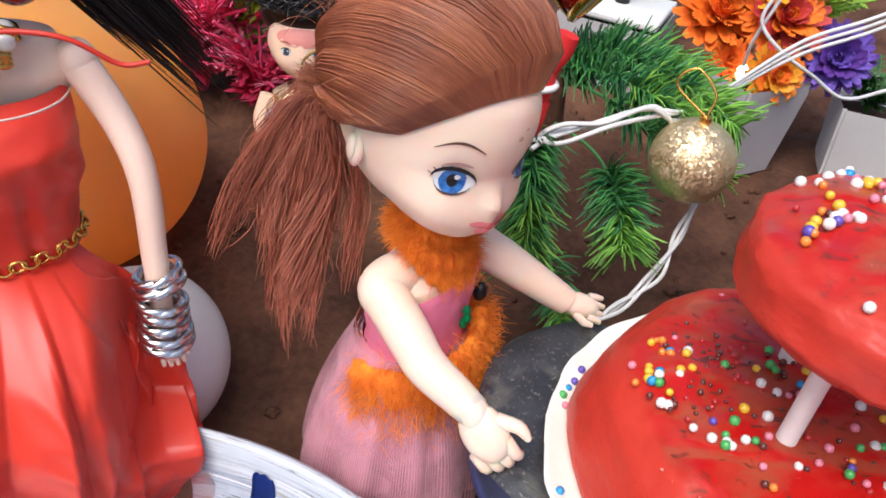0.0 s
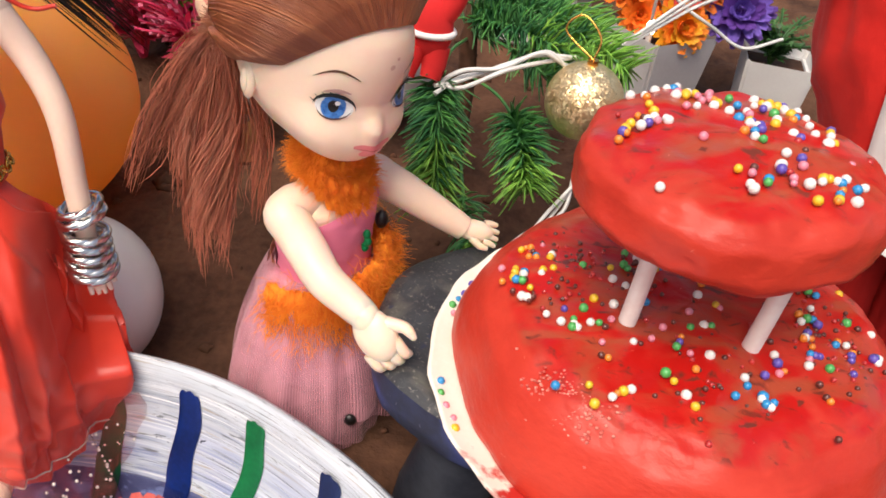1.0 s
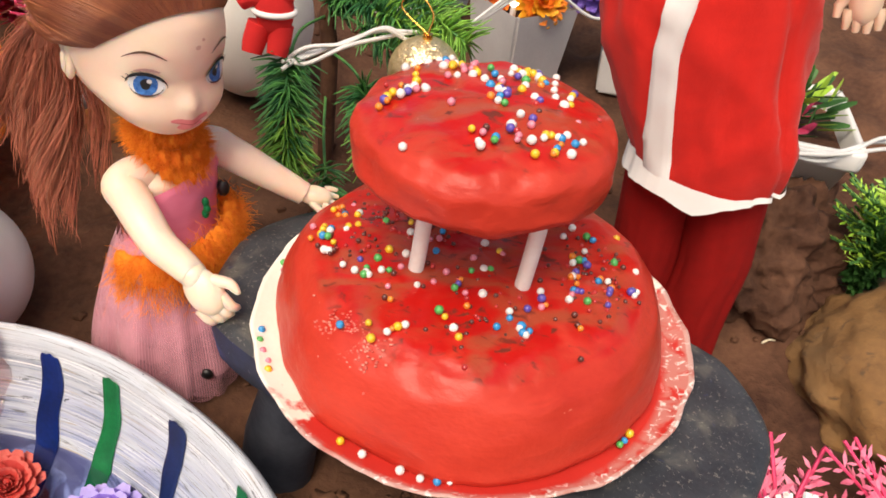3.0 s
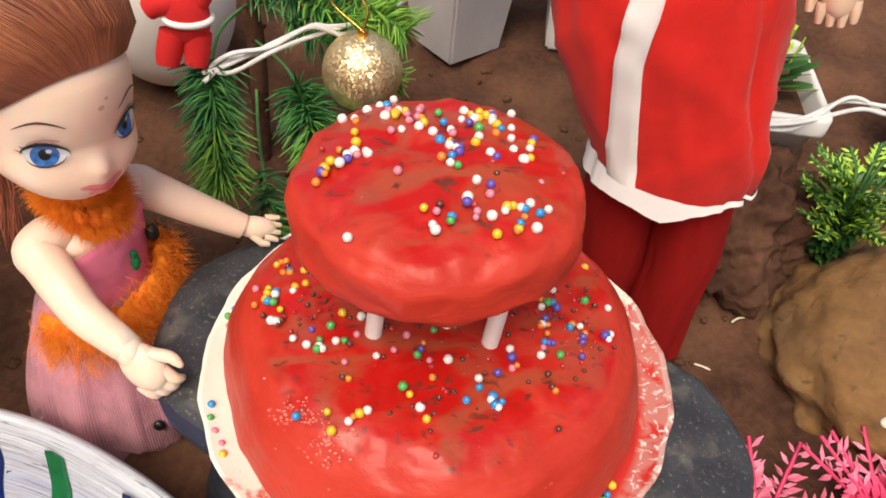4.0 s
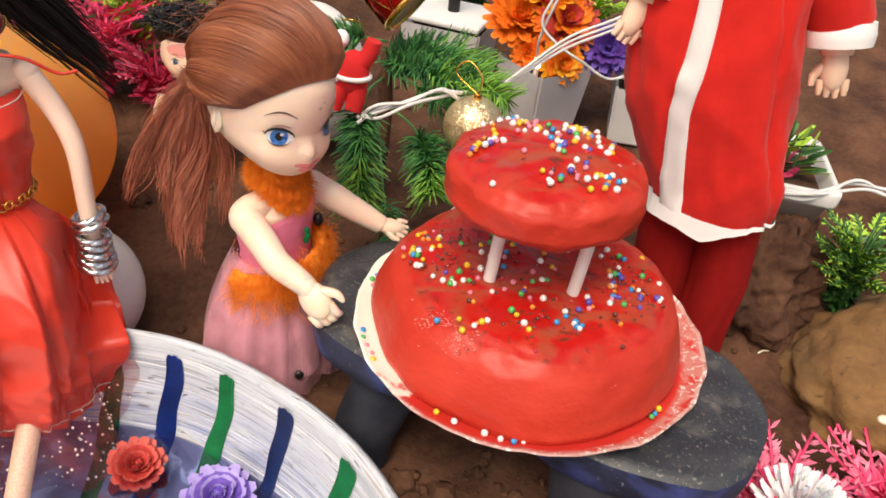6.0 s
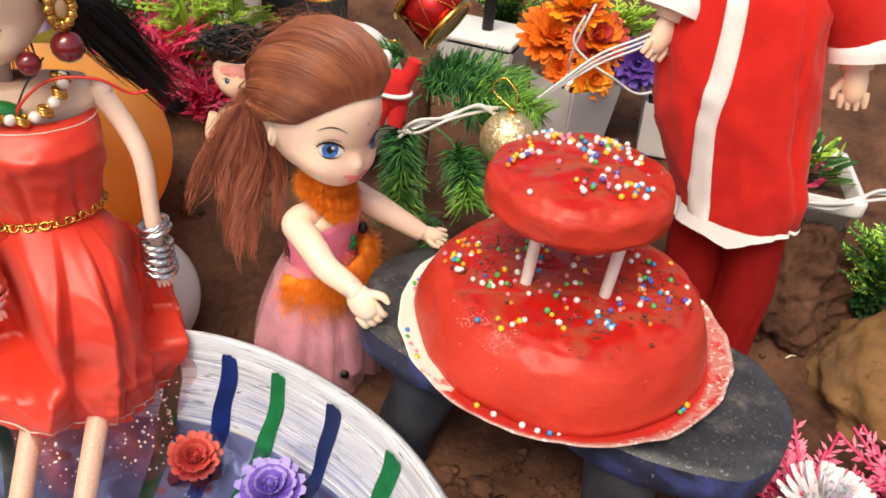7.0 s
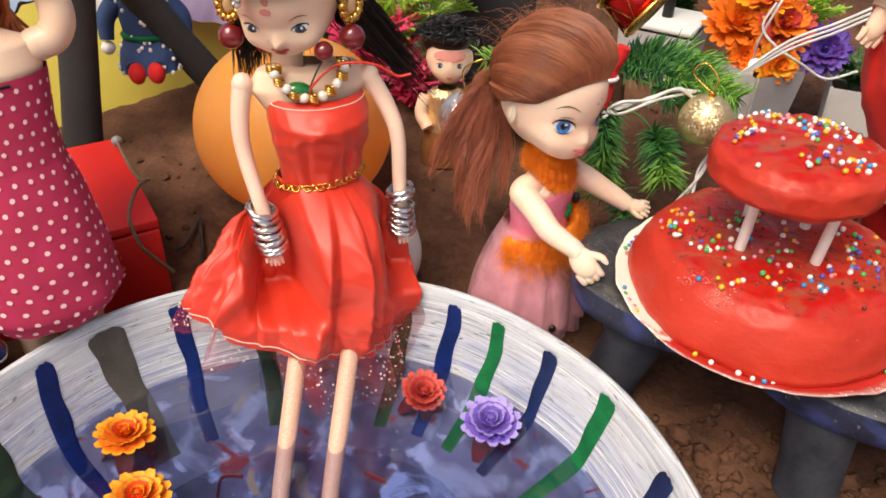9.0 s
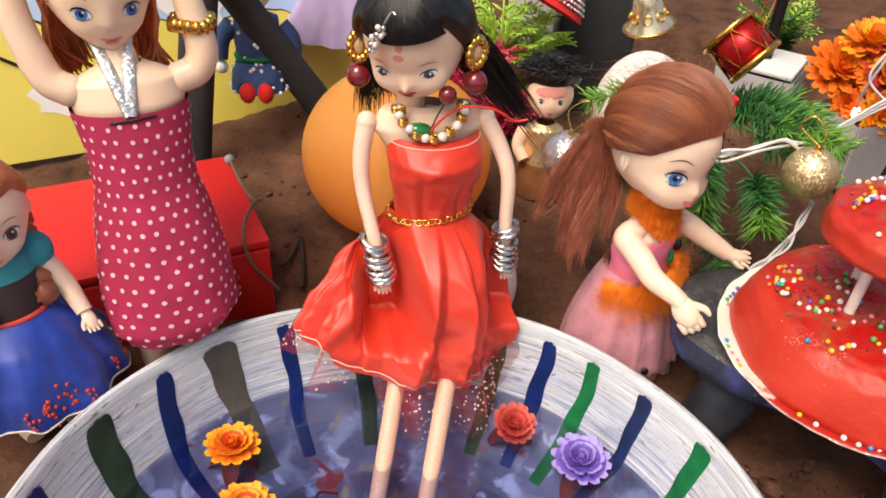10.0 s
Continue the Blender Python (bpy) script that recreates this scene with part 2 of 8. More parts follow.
PEARL = material("pearl", (0.84, 0.80, 0.74), rough=0.2, coat=0.6, bump=0.0)
GARNET = material("burgundy_bead", (0.20, 0.012, 0.018), rough=0.15, coat=0.8, bump=0.0)
EMERALD = material("green_glass_bead", (0.006, 0.17, 0.030), rough=0.08, coat=1.0, bump=0.0)
AMBER = material("amber_stone", (0.62, 0.40, 0.20), rough=0.1, coat=1.0, bump=0.0)
GOLD_GLITTER = glitter("gold_glitter", (0.93, 0.75, 0.46), (0.84, 0.62, 0.32))
SILVER_GLITTER = glitter("silver_glitter", (0.86, 0.86, 0.86), (0.5, 0.5, 0.52))
CREAM_PLASTIC = material("white_plastic", (0.88, 0.85, 0.80), (0.85, 0.81, 0.75), rough=0.4, bump=0.02)
def balloon_rubber():
    """Thin orange rubber through which light spreads."""
    m = material("orange_rubber", (1.0, 0.47, 0.13), (1.0, 0.44, 0.11), rough=0.42, scale=20, bump=0.02, sub=1.0)
    p = m.node_tree.nodes["Principled BSDF"]
    p.inputs["Subsurface Radius"].default_value = (1.0, 0.55, 0.15)
    p.inputs["Subsurface Scale"].default_value = 0.06
    n, l = m.node_tree.nodes, m.node_tree.links
    thin, mix = n.new("ShaderNodeBsdfTranslucent"), n.new("ShaderNodeMixShader")
    thin.inputs[0].default_value = (1.0, 0.52, 0.16, 1)
    mix.inputs[0].default_value = 0.45
    l.new(p.outputs[0], mix.inputs[1])
    l.new(thin.outputs[0], mix.inputs[2])
    l.new(mix.outputs[0], node_of(m, "ShaderNodeOutputMaterial").inputs["Surface"])
    return m


BALLOON = balloon_rubber()
CARD = material("cream_board", (0.86, 0.80, 0.62), (0.78, 0.70, 0.52), rough=0.6, scale=60, bump=0.1)
BOARD = smeared_board()
STRAW = material("white_paper_stick", (0.84, 0.80, 0.76), (0.78, 0.66, 0.62), rough=0.6, scale=120)
WIRE = material("white_cable_plastic", (0.80, 0.79, 0.77), rough=0.4, bump=0.02)
NEEDLE = material("green_plastic_needles", (0.10, 0.32, 0.075), (0.028, 0.14, 0.05), rough=0.45, scale=70, spread=0.5, island=0.5)
NEEDLE_TIP = material("light_green_needles", (0.28, 0.55, 0.09), (0.13, 0.34, 0.05), rough=0.45, scale=70, island=0.5)
LEAF = material("green_plastic_leaf", (0.055, 0.17, 0.035), (0.02, 0.075, 0.018), rough=0.5, scale=80)
LEAF_LIME = material("lime_plastic_leaf", (0.46, 0.70, 0.09), (0.27, 0.50, 0.04), rough=0.5, scale=80)
MAGENTA = material("crimson_plastic_leaf", (0.86, 0.085, 0.22), (0.68, 0.035, 0.12), rough=0.55, scale=80)
PINK_LEAF = material("pale_pink_plastic_leaf", (0.86, 0.30, 0.42), (0.70, 0.10, 0.20), rough=0.55, scale=80)
PALE_PETAL = material("white_petal", (0.94, 0.91, 0.92), (0.93, 0.80, 0.88), rough=0.6, scale=120, sub=0.4)
PINK_PETAL = material("pink_petal", (0.82, 0.18, 0.60), (0.76, 0.12, 0.50), rough=0.6, scale=120)
ORANGE_PETAL = material("orange_petal", (0.88, 0.25, 0.015), (0.78, 0.10, 0.012), rough=0.6, scale=100)
YELLOW_PETAL = material("amber_petal", (0.90, 0.42, 0.02), (0.85, 0.30, 0.015), rough=0.6, scale=100)
RED_PETAL = material("red_petal", (0.60, 0.065, 0.05), (0.42, 0.022, 0.022), rough=0.6, scale=100)
PURPLE_PETAL = material("violet_petal", (0.20, 0.11, 0.55), (0.12, 0.06, 0.38), rough=0.6, scale=100)
LILAC_EDGE = material("pale_violet_edge", (0.42, 0.34, 0.74), rough=0.6)
DEEP_PURPLE = material("deep_violet_petal", (0.12, 0.04, 0.30), (0.07, 0.02, 0.20), rough=0.6, scale=100)
POT_GREY = material("grey_glazed_pot", (0.62, 0.60, 0.60), (0.52, 0.50, 0.50), rough=0.35, scale=30)
POT_WHITE = material("white_plastic_pot", (0.78, 0.77, 0.75), (0.72, 0.70, 0.68), rough=0.4, scale=30)
RED_CARD = material("red_painted_card", (0.68, 0.016, 0.012), (0.60, 0.012, 0.010), rough=0.55, scale=30)
BLACK_CLOTH = material("charcoal_cloth", (0.030, 0.030, 0.032), (0.018, 0.018, 0.020), rough=0.8, scale=60)
DARK_TWIG = material("wet_black_bark", (0.040, 0.024, 0.018), (0.018, 0.011, 0.009), rough=0.7, scale=120, bump=0.5, depth=0.0006)
FELT_RED = material("bright_red_felt", (0.66, 0.02, 0.02), (0.55, 0.012, 0.014), rough=0.95, fine=2200, bump=0.3, depth=0.0005)
CLAY = material("ochre_clay_stone", (0.27, 0.138, 0.047), (0.135, 0.066, 0.024), rough=0.9, scale=22, fine=260, bump=0.7, depth=0.004, spread=0.55)
SOIL = material("damp_brown_soil", (0.158, 0.075, 0.044), (0.044, 0.019, 0.012), rough=0.95, scale=26, fine=240, bump=0.9, depth=0.004, spread=0.6, spec=0.2)
LIP_STAIN = material("stool_side_paint", (0.026, 0.033, 0.085), (0.011, 0.013, 0.028), rough=0.68, scale=45, fine=300, bump=0.4, depth=0.0015)
STOOL_TOP = material("grey_stool_paint", (0.048, 0.051, 0.058), (0.022, 0.024, 0.030), rough=0.5, scale=70, fine=600, bump=0.5, depth=0.0012, spread=0.45)
STOOL_LEG = material("grey_navy_leg_paint", (0.046, 0.050, 0.064), (0.015, 0.017, 0.027), rough=0.6, scale=45, fine=300, bump=0.5, depth=0.0015)
STRIPE_BLUE = material("navy_stripe_paint", (0.003, 0.020, 0.15), (0.002, 0.010, 0.07), rough=0.36, scale=60, spec=0.18)
STRIPE_GREEN = material("green_stripe_paint", (0.001, 0.16, 0.050), (0.001, 0.085, 0.028), rough=0.36, scale=60, spec=0.18)
STRIPE_FIR = material("fir_green_stripe_paint", (0.002, 0.075, 0.030), (0.001, 0.04, 0.016), rough=0.36, scale=60, spec=0.18)
STRIPE_TEAL = material("dark_blue_stripe_paint", (0.008, 0.022, 0.10), (0.005, 0.012, 0.05), rough=0.42, scale=60, spec=0.25)
STRIPE_GREY = material("brown_grey_stripe_paint", (0.085, 0.075, 0.065), (0.05, 0.045, 0.04), rough=0.42, scale=60, spec=0.25)
STRIPE_DARK = material("bottle_green_stripe_paint", (0.018, 0.045, 0.024), (0.010, 0.022, 0.014), rough=0.42, scale=60, spec=0.25)


def tub_paint(name, a, b, low=None):
    """Paint brushed round the tub in broad uneven strokes, with bare patches, scratches and rubbed spots."""
    m = material(name, a, b, rough=0.3, scale=1.7, fine=9, spread=0.62, stretch=(4.5, 10, 1), coords="UV", bump=0.3, depth=0.0010)
    n, l = m.node_tree.nodes, m.node_tree.links
    for t in n:
        if t.bl_idname == "ShaderNodeTexNoise":
            t.inputs["Distortion"].default_value = 0.9
            t.inputs["Detail"].default_value = 7
            t.inputs["Roughness"].default_value = 0.66
    c = node_of(m, "ShaderNodeValToRGB").outputs[0]
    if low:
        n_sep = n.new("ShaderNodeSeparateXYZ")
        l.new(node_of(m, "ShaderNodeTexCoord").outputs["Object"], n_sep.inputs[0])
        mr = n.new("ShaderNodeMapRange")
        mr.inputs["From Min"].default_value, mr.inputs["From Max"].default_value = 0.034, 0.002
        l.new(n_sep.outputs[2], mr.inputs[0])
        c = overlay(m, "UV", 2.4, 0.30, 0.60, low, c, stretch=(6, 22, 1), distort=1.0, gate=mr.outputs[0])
    c = overlay(m, "UV", 2.2, 0.50, 0.72, tuple(0.58 * x for x in a), c, stretch=(8, 14, 1), distort=1.2)
    c = overlay(m, "UV", 2.0, 0.56, 0.64, tuple(min(0.8, 1.22 * x) for x in a), c, stretch=(5, 30, 1), distort=0.6)
    c = overlay(m, "UV", 1.5, 0.50, 0.66, tuple(0.66 * x + 0.02 * k for k, x in enumerate(a)), c, stretch=(18, 5, 1), distort=1.6)
    c = overlay(m, "UV", 3.0, 0.60, 0.65, (0.14, 0.14, 0.15), c, stretch=(8, 42, 1), distort=0.5)
    c = overlay(m, "UV", 2.4, 0.63, 0.68, (0.17, 0.18, 0.20), c, stretch=(22, 12, 1), distort=1.4)
    c = overlay(m, "UV", 2.0, 0.63, 0.69, (0.38, 0.34, 0.30), c, stretch=(14, 20, 1))
    c = overlay(m, "Object", 320, 0.72, 0.76, (0.04, 0.045, 0.07), c, 2)
    l.new(c, n["Principled BSDF"].inputs["Base Color"])
    return m


def tub_floor_paint(name, a, b, pale):
    """Blue and violet paint, darkened for the water's absorption, with pale and dark red daubs."""
    m = material(name, a, b, rough=0.4, scale=20, fine=110, spread=0.5, bump=0.3)
    n, l = m.node_tree.nodes, m.node_tree.links
    c = node_of(m, "ShaderNodeValToRGB").outputs[0]
    c = overlay(m, "Object", 26, 0.52, 0.62, pale, c)
    c = overlay(m, "Object", 48, 0.56, 0.64, tuple(1.5 * x for x in pale), c, stretch=(1, 1, 2))
    c = overlay(m, "Object", 31, 0.62, 0.66, (0.16, 0.018, 0.03), c, 4, (1, 1.4, 1))
    c = overlay(m, "Object", 40, 0.63, 0.70, (0.22, 0.18, 0.15), c)
    l.new(c, n["Principled BSDF"].inputs["Base Color"])
    return m


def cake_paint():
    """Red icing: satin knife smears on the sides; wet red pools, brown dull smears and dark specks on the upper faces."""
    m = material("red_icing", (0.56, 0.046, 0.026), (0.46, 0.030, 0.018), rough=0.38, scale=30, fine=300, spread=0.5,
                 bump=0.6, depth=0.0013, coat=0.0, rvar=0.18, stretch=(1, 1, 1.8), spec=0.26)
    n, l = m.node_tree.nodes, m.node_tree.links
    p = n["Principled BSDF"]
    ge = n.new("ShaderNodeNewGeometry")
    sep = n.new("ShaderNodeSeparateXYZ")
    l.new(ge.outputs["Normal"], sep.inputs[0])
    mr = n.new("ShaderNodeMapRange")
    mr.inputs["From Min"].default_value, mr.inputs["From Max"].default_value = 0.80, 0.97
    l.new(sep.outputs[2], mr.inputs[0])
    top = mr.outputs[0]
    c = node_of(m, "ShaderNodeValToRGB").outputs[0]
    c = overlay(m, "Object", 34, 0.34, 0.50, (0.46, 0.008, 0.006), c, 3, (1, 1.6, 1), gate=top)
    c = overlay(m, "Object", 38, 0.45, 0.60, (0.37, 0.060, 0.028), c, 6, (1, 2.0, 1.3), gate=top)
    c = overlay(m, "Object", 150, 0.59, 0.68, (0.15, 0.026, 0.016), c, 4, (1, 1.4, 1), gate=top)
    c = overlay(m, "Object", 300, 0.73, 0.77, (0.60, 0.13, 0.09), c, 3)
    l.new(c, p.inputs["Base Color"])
    # the pools are wet: a clear coat in patches
    no = n.new("ShaderNodeTexNoise")
    no.inputs["Scale"].default_value, no.inputs["Detail"].default_value = 40, 4
    l.new(node_of(m, "ShaderNodeTexCoord").outputs["Object"], no.inputs["Vector"])
    wet = n.new("ShaderNodeMapRange")
    wet.inputs["From Min"].default_value, wet.inputs["From Max"].default_value = 0.46, 0.58
    wet.inputs["To Min"].default_value, wet.inputs["To Max"].default_value = 0.0, 0.60
    l.new(no.outputs[0], wet.inputs[0])
    mul = n.new("ShaderNodeMath")
    mul.operation = "MULTIPLY"
    l.new(wet.outputs[0], mul.inputs[0])
    l.new(top, mul.inputs[1])
    l.new(mul.outputs[0], p.inputs["Coat Weight"])
    return m


def water_material():
    m = bpy.data.materials.new("still_water")
    m.use_nodes = True
    nt = m.node_tree
    n, l = nt.nodes, nt.links
    n.remove(n["Principled BSDF"])
    clear, gloss, mix, fr = (n.new("ShaderNodeBsdfTransparent"), n.new("ShaderNodeBsdfGlossy"), n.new("ShaderNodeMixShader"), n.new("ShaderNodeFresnel"))
    clear.inputs[0].default_value = (0.76, 0.78, 0.88, 1)
    gloss.inputs["Roughness"].default_value = 0.03
    fr.inputs["IOR"].default_value = 1.33
    no = n.new("ShaderNodeTexNoise")
    no.inputs["Scale"].default_value = 18
    bp = n.new("ShaderNodeBump")
    bp.inputs["Strength"].default_value, bp.inputs["Distance"].default_value = 0.25, 0.004
    tc = n.new("ShaderNodeTexCoord")
    l.new(tc.outputs["Object"], no.inputs["Vector"])
    l.new(no.outputs[0], bp.inputs["Height"])
    l.new(bp.outputs[0], gloss.inputs["Normal"])
    l.new(bp.outputs[0], fr.inputs["Normal"])
    l.new(fr.outputs[0], mix.inputs[0])
    l.new(clear.outputs[0], mix.inputs[1])
    l.new(gloss.outputs[0], mix.inputs[2])
    l.new(mix.outputs[0], n["Material Output"].inputs[0])
    return m


def poster_paint():
    """A child's landscape print: blue sky, white hills, yellow-green fields."""
    m = material("printed_card", (0.90, 0.76, 0.16), (0.80, 0.70, 0.13), rough=0.5, scale=14, bump=0.05)
    nt = m.node_tree
    p, ramp, tc = nt.nodes["Principled BSDF"], node_of(m, "ShaderNodeValToRGB"), node_of(m, "ShaderNodeTexCoord")
    sep = nt.nodes.new("ShaderNodeSeparateXYZ")
    nt.links.new(tc.outputs["Object"], sep.inputs[0])
    no = nt.nodes.new("ShaderNodeTexNoise")
    no.inputs["Scale"].default_value = 16
    nt.links.new(tc.outputs["Object"], no.inputs["Vector"])
    ad = nt.nodes.new("ShaderNodeMath")
    ad.operation = "MULTIPLY_ADD"
    ad.inputs[1].default_value = 0.09
    nt.links.new(no.outputs[0], ad.inputs[0])
    slope = nt.nodes.new("ShaderNodeMath")
    slope.operation = "MULTIPLY_ADD"
    slope.inputs[1].default_value = 0.10
    nt.links.new(sep.outputs[0], slope.inputs[0])
    nt.links.new(sep.outputs[2], slope.inputs[2])
    nt.links.new(slope.outputs[0], ad.inputs[2])
    r2 = nt.nodes.new("ShaderNodeValToRGB")
    r2.color_ramp.interpolation = "CONSTANT"
    e = r2.color_ramp.elements
    e[0].position, e[0].color = 0.0, (0, 0, 0, 1)
    e[1].position, e[1].color = 0.150, (0.45, 0.62, 0.85, 1)
    x = e.new(0.174)
    x.color = (0.80, 0.82, 0.84, 1)
    x = e.new(0.235)
    x.color = (0.03, 0.10, 0.60, 1)
    nt.links.new(ad.outputs[0], r2.inputs[0])
    gt = nt.nodes.new("ShaderNodeMath")
    gt.operation = "GREATER_THAN"
    gt.inputs[1].default_value = 0.150
    nt.links.new(ad.outputs[0], gt.inputs[0])
    mix = nt.nodes.new("ShaderNodeMixRGB")
    nt.links.new(gt.outputs[0], mix.inputs[0])
    nt.links.new(ramp.outputs[0], mix.inputs[1])
    nt.links.new(r2.outputs[0], mix.inputs[2])
    nt.links.new(mix.outputs[0], p.inputs["Base Color"])
    return m


def rub(m, *layers):
    """Lay rubbed and chipped spots (scale, lo, hi, colour) over a paint."""
    c = node_of(m, "ShaderNodeValToRGB").outputs[0]
    for scale, lo, hi, colour in layers:
        c = overlay(m, "Object", scale, lo, hi, colour, c)
    m.node_tree.links.new(c, m.node_tree.nodes["Principled BSDF"].inputs["Base Color"])


rub(STOOL_TOP, (60, 0.55, 0.75, (0.12, 0.115, 0.10)), (650, 0.60, 0.70, (0.20, 0.185, 0.16)), (150, 0.66, 0.72, (0.03, 0.035, 0.07)))
rub(LIP_STAIN, (40, 0.50, 0.70, (0.05, 0.07, 0.26)), (230, 0.66, 0.73, (0.22, 0.22, 0.25)), (90, 0.64, 0.70, (0.02, 0.02, 0.03)))
rub(CLAY, (14, 0.52, 0.70, (0.20, 0.115, 0.05)), (120, 0.60, 0.72, (0.10, 0.055, 0.026)))
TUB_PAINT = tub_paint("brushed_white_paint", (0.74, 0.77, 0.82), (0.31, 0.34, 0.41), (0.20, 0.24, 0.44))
# below the waterline the light lost in the water is put into the colour
TUB_LOW = tub_floor_paint("blue_grey_depth_darkened_paint", (0.125, 0.14, 0.275), (0.04, 0.045, 0.11), (0.20, 0.24, 0.40))
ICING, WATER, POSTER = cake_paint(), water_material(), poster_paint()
TUB_FLOOR = tub_floor_paint("blue_violet_depth_darkened_paint", (0.085, 0.09, 0.20), (0.02, 0.02, 0.055), (0.13, 0.18, 0.36))
LED = bpy.data.materials.new("lit_bulb")
LED.use_nodes = True
LED.node_tree.nodes["Principled BSDF"].inputs["Emission Color"].default_value = (1.0, 0.78, 0.62, 1)
LED.node_tree.nodes["Principled BSDF"].inputs["Emission Strength"].default_value = 9.0


# ---- mesh tools ----
V = Vector


class Geo:
    """Collects tubes, balls and patches with material slots, and makes one mesh of them."""

    def __init__(self):
        self.v, self.f, self.m, self.uv, self.mats = [], [], [], [], []

    def slot(self, mat):
        if mat not in self.mats:
            self.mats.append(mat)
        return self.mats.index(mat)

    def grid(self, rows, mat, closed=False, uvs=None):
        """rows of equally many points, joined by quads."""
        s, k, base = self.slot(mat), len(rows[0]), len(self.v)
        for i, r in enumerate(rows):
            for j, q in enumerate(r):
                self.v.append(tuple(q))
                self.uv.append(uvs[i][j] if uvs else (j / max(1, k - 1), i / max(1, len(rows) - 1)))
        for i in range(len(rows) - 1):
            for j in range(k if closed else k - 1):
                a, b = base + i * k + j, base + i * k + (j + 1) % k
                self.f.append((a, b, b + k, a + k))
                self.m.append(s)

    def fan(self, ring, mat):
        s, base = self.slot(mat), len(self.v)
        c = sum((V(q) for q in ring), V()) / len(ring)
        self.v += [tuple(q) for q in ring] + [tuple(c)]
        self.uv += [(0, 0)] * (len(ring) + 1)
        for j in range(len(ring)):
            self.f.append((base + j, base + (j + 1) % len(ring), base + len(ring)))
            self.m.append(s)

    def tube(self, pts, radii, mat, n=8, cap=True, flat=1.0, side=None):
        pts = [V(q) for q in pts]
        if not isinstance(radii, (list, tuple)):
            radii = [radii] * len(pts)
        rows, u = [], V(side) if side else None
        for i, q in enumerate(pts):
            d = (pts[min(i + 1, len(pts) - 1)] - pts[max(i - 1, 0)])
            d = d.normalized() if d.length > 1e-9 else V((0, 0, 1))
            if u is None:
                u = d.orthogonal()
            u = (u - d * u.dot(d))
            u = u.normalized() if u.length > 1e-6 else d.orthogonal().normalized()
            w = d.cross(u)
            r = radii[i]
            rows.append([q + u * (r * math.cos(2 * math.pi * j / n)) + w * (r * flat * math.sin(2 * math.pi * j / n)) for j in range(n)])
        self.grid(rows, mat, closed=True)
        if cap:
            self.fan(rows[0][::-1], mat)
            self.fan(rows[-1], mat)

    def ball(self, c, r, mat, nu=16, nv=10, turn=None, fn=None):
        c = V(c)
        r = (r, r, r) if isinstance(r, (int, float)) else r
        rows = []
        for i in range(nv + 1):
            la = -math.pi / 2 + math.pi * i / nv
            row = []
            for j in range(nu):
                lo = 2 * math.pi * j / nu
                d = V((math.cos(la) * math.cos(lo), math.cos(la) * math.sin(lo), math.sin(la)))
                q = V((d.x * r[0], d.y * r[1], d.z * r[2]))
                if fn:
                    q = q * fn(d)
                row.append(c + (turn @ q if turn else q))
            rows.append(row)
        self.grid(rows, mat, closed=True)

    def lathe(self, prof, mat, n=48, c=(0, 0, 0), fn=None):
        c = V(c)
        rows, uvs = [], []
        for i, (r, z) in enumerate(prof):
            row, uv = [], []
            for j in range(n + 1):
                a = 2 * math.pi * j / n
                rr, zz = fn(a, r, z, i) if fn else (r, z)
                row.append(c + V((rr * math.cos(a), rr * math.sin(a), zz)))
                uv.append((j / n, i / max(1, len(prof) - 1)))
            rows.append(row)
            uvs.append(uv)
        self.grid(rows, mat, uvs=uvs)

    def ring(self, c, r, thick, mat, turn=None, n=20, k=6, wob=0.0):
        c = V(c)
        pts = []
        for j in range(n + 1):
            a = 2 * math.pi * j / n
            q = V((r * math.cos(a), r * math.sin(a), wob * math.sin(2 * a)))
            pts.append(c + (turn @ q if turn else q))
        self.tube(pts, thick, mat, n=k, cap=False)

    def box(self, c, size, mat, turn=None, bevel=0.002):
        bm = bmesh.new()
        bmesh.ops.create_cube(bm, size=1)
        for q in bm.verts:
            q.co = V((q.co.x * size[0], q.co.y * size[1], q.co.z * size[2]))
        if bevel:
            bmesh.ops.bevel(bm, geom=bm.edges[:], offset=bevel, segments=2, affect="EDGES", profile=0.6)
        self.take(bm, mat, turn, c)

    def take(self, bm, mat, turn=None, c=(0, 0, 0)):
        s, base, c = self.slot(mat), len(self.v), V(c)
        for i, q in enumerate(bm.verts):
            q.index = i
            self.v.append(tuple(c + (turn @ q.co if turn else q.co)))
            self.uv.append((0, 0))
        for g in bm.faces:
            self.f.append(tuple(base + q.index for q in g.verts))
            self.m.append(s)
        bm.free()

    def mesh(self, name, smooth=True):
        me = bpy.data.meshes.new(name)
        me.from_pydata(self.v, [], self.f)
        for mat in self.mats:
            me.materials.append(mat)
        me.polygons.foreach_set("material_index", self.m)
        me.polygons.foreach_set("use_smooth", [smooth] * len(self.f))
        lay = me.uv_layers.new(name="uv")
        idx = np.zeros(len(me.loops), dtype=np.int32)
        me.loops.foreach_get("vertex_index", idx)
        lay.data.foreach_set("uv", np.array(self.uv, dtype=np.float32)[idx].ravel())
        me.update()
        return me


def part(name, geo, parent=None, label="", smooth=True, at=None):
    """Links a Geo (or a finished mesh) as one mesh object, under a thing where one is given."""
    me = geo if isinstance(geo, bpy.types.Mesh) else geo.mesh(name, smooth)
    ob = new(name, me)
    if at is not None:
        ob.matrix_basis = at
    if parent:
        ob.parent = parent
    return tagged(ob, label)


def thing(name, label, category, group="", at=None):
    ob = tagged(new(name), label, category, group)
    if at is not None:
        ob.matrix_basis = at
    return ob


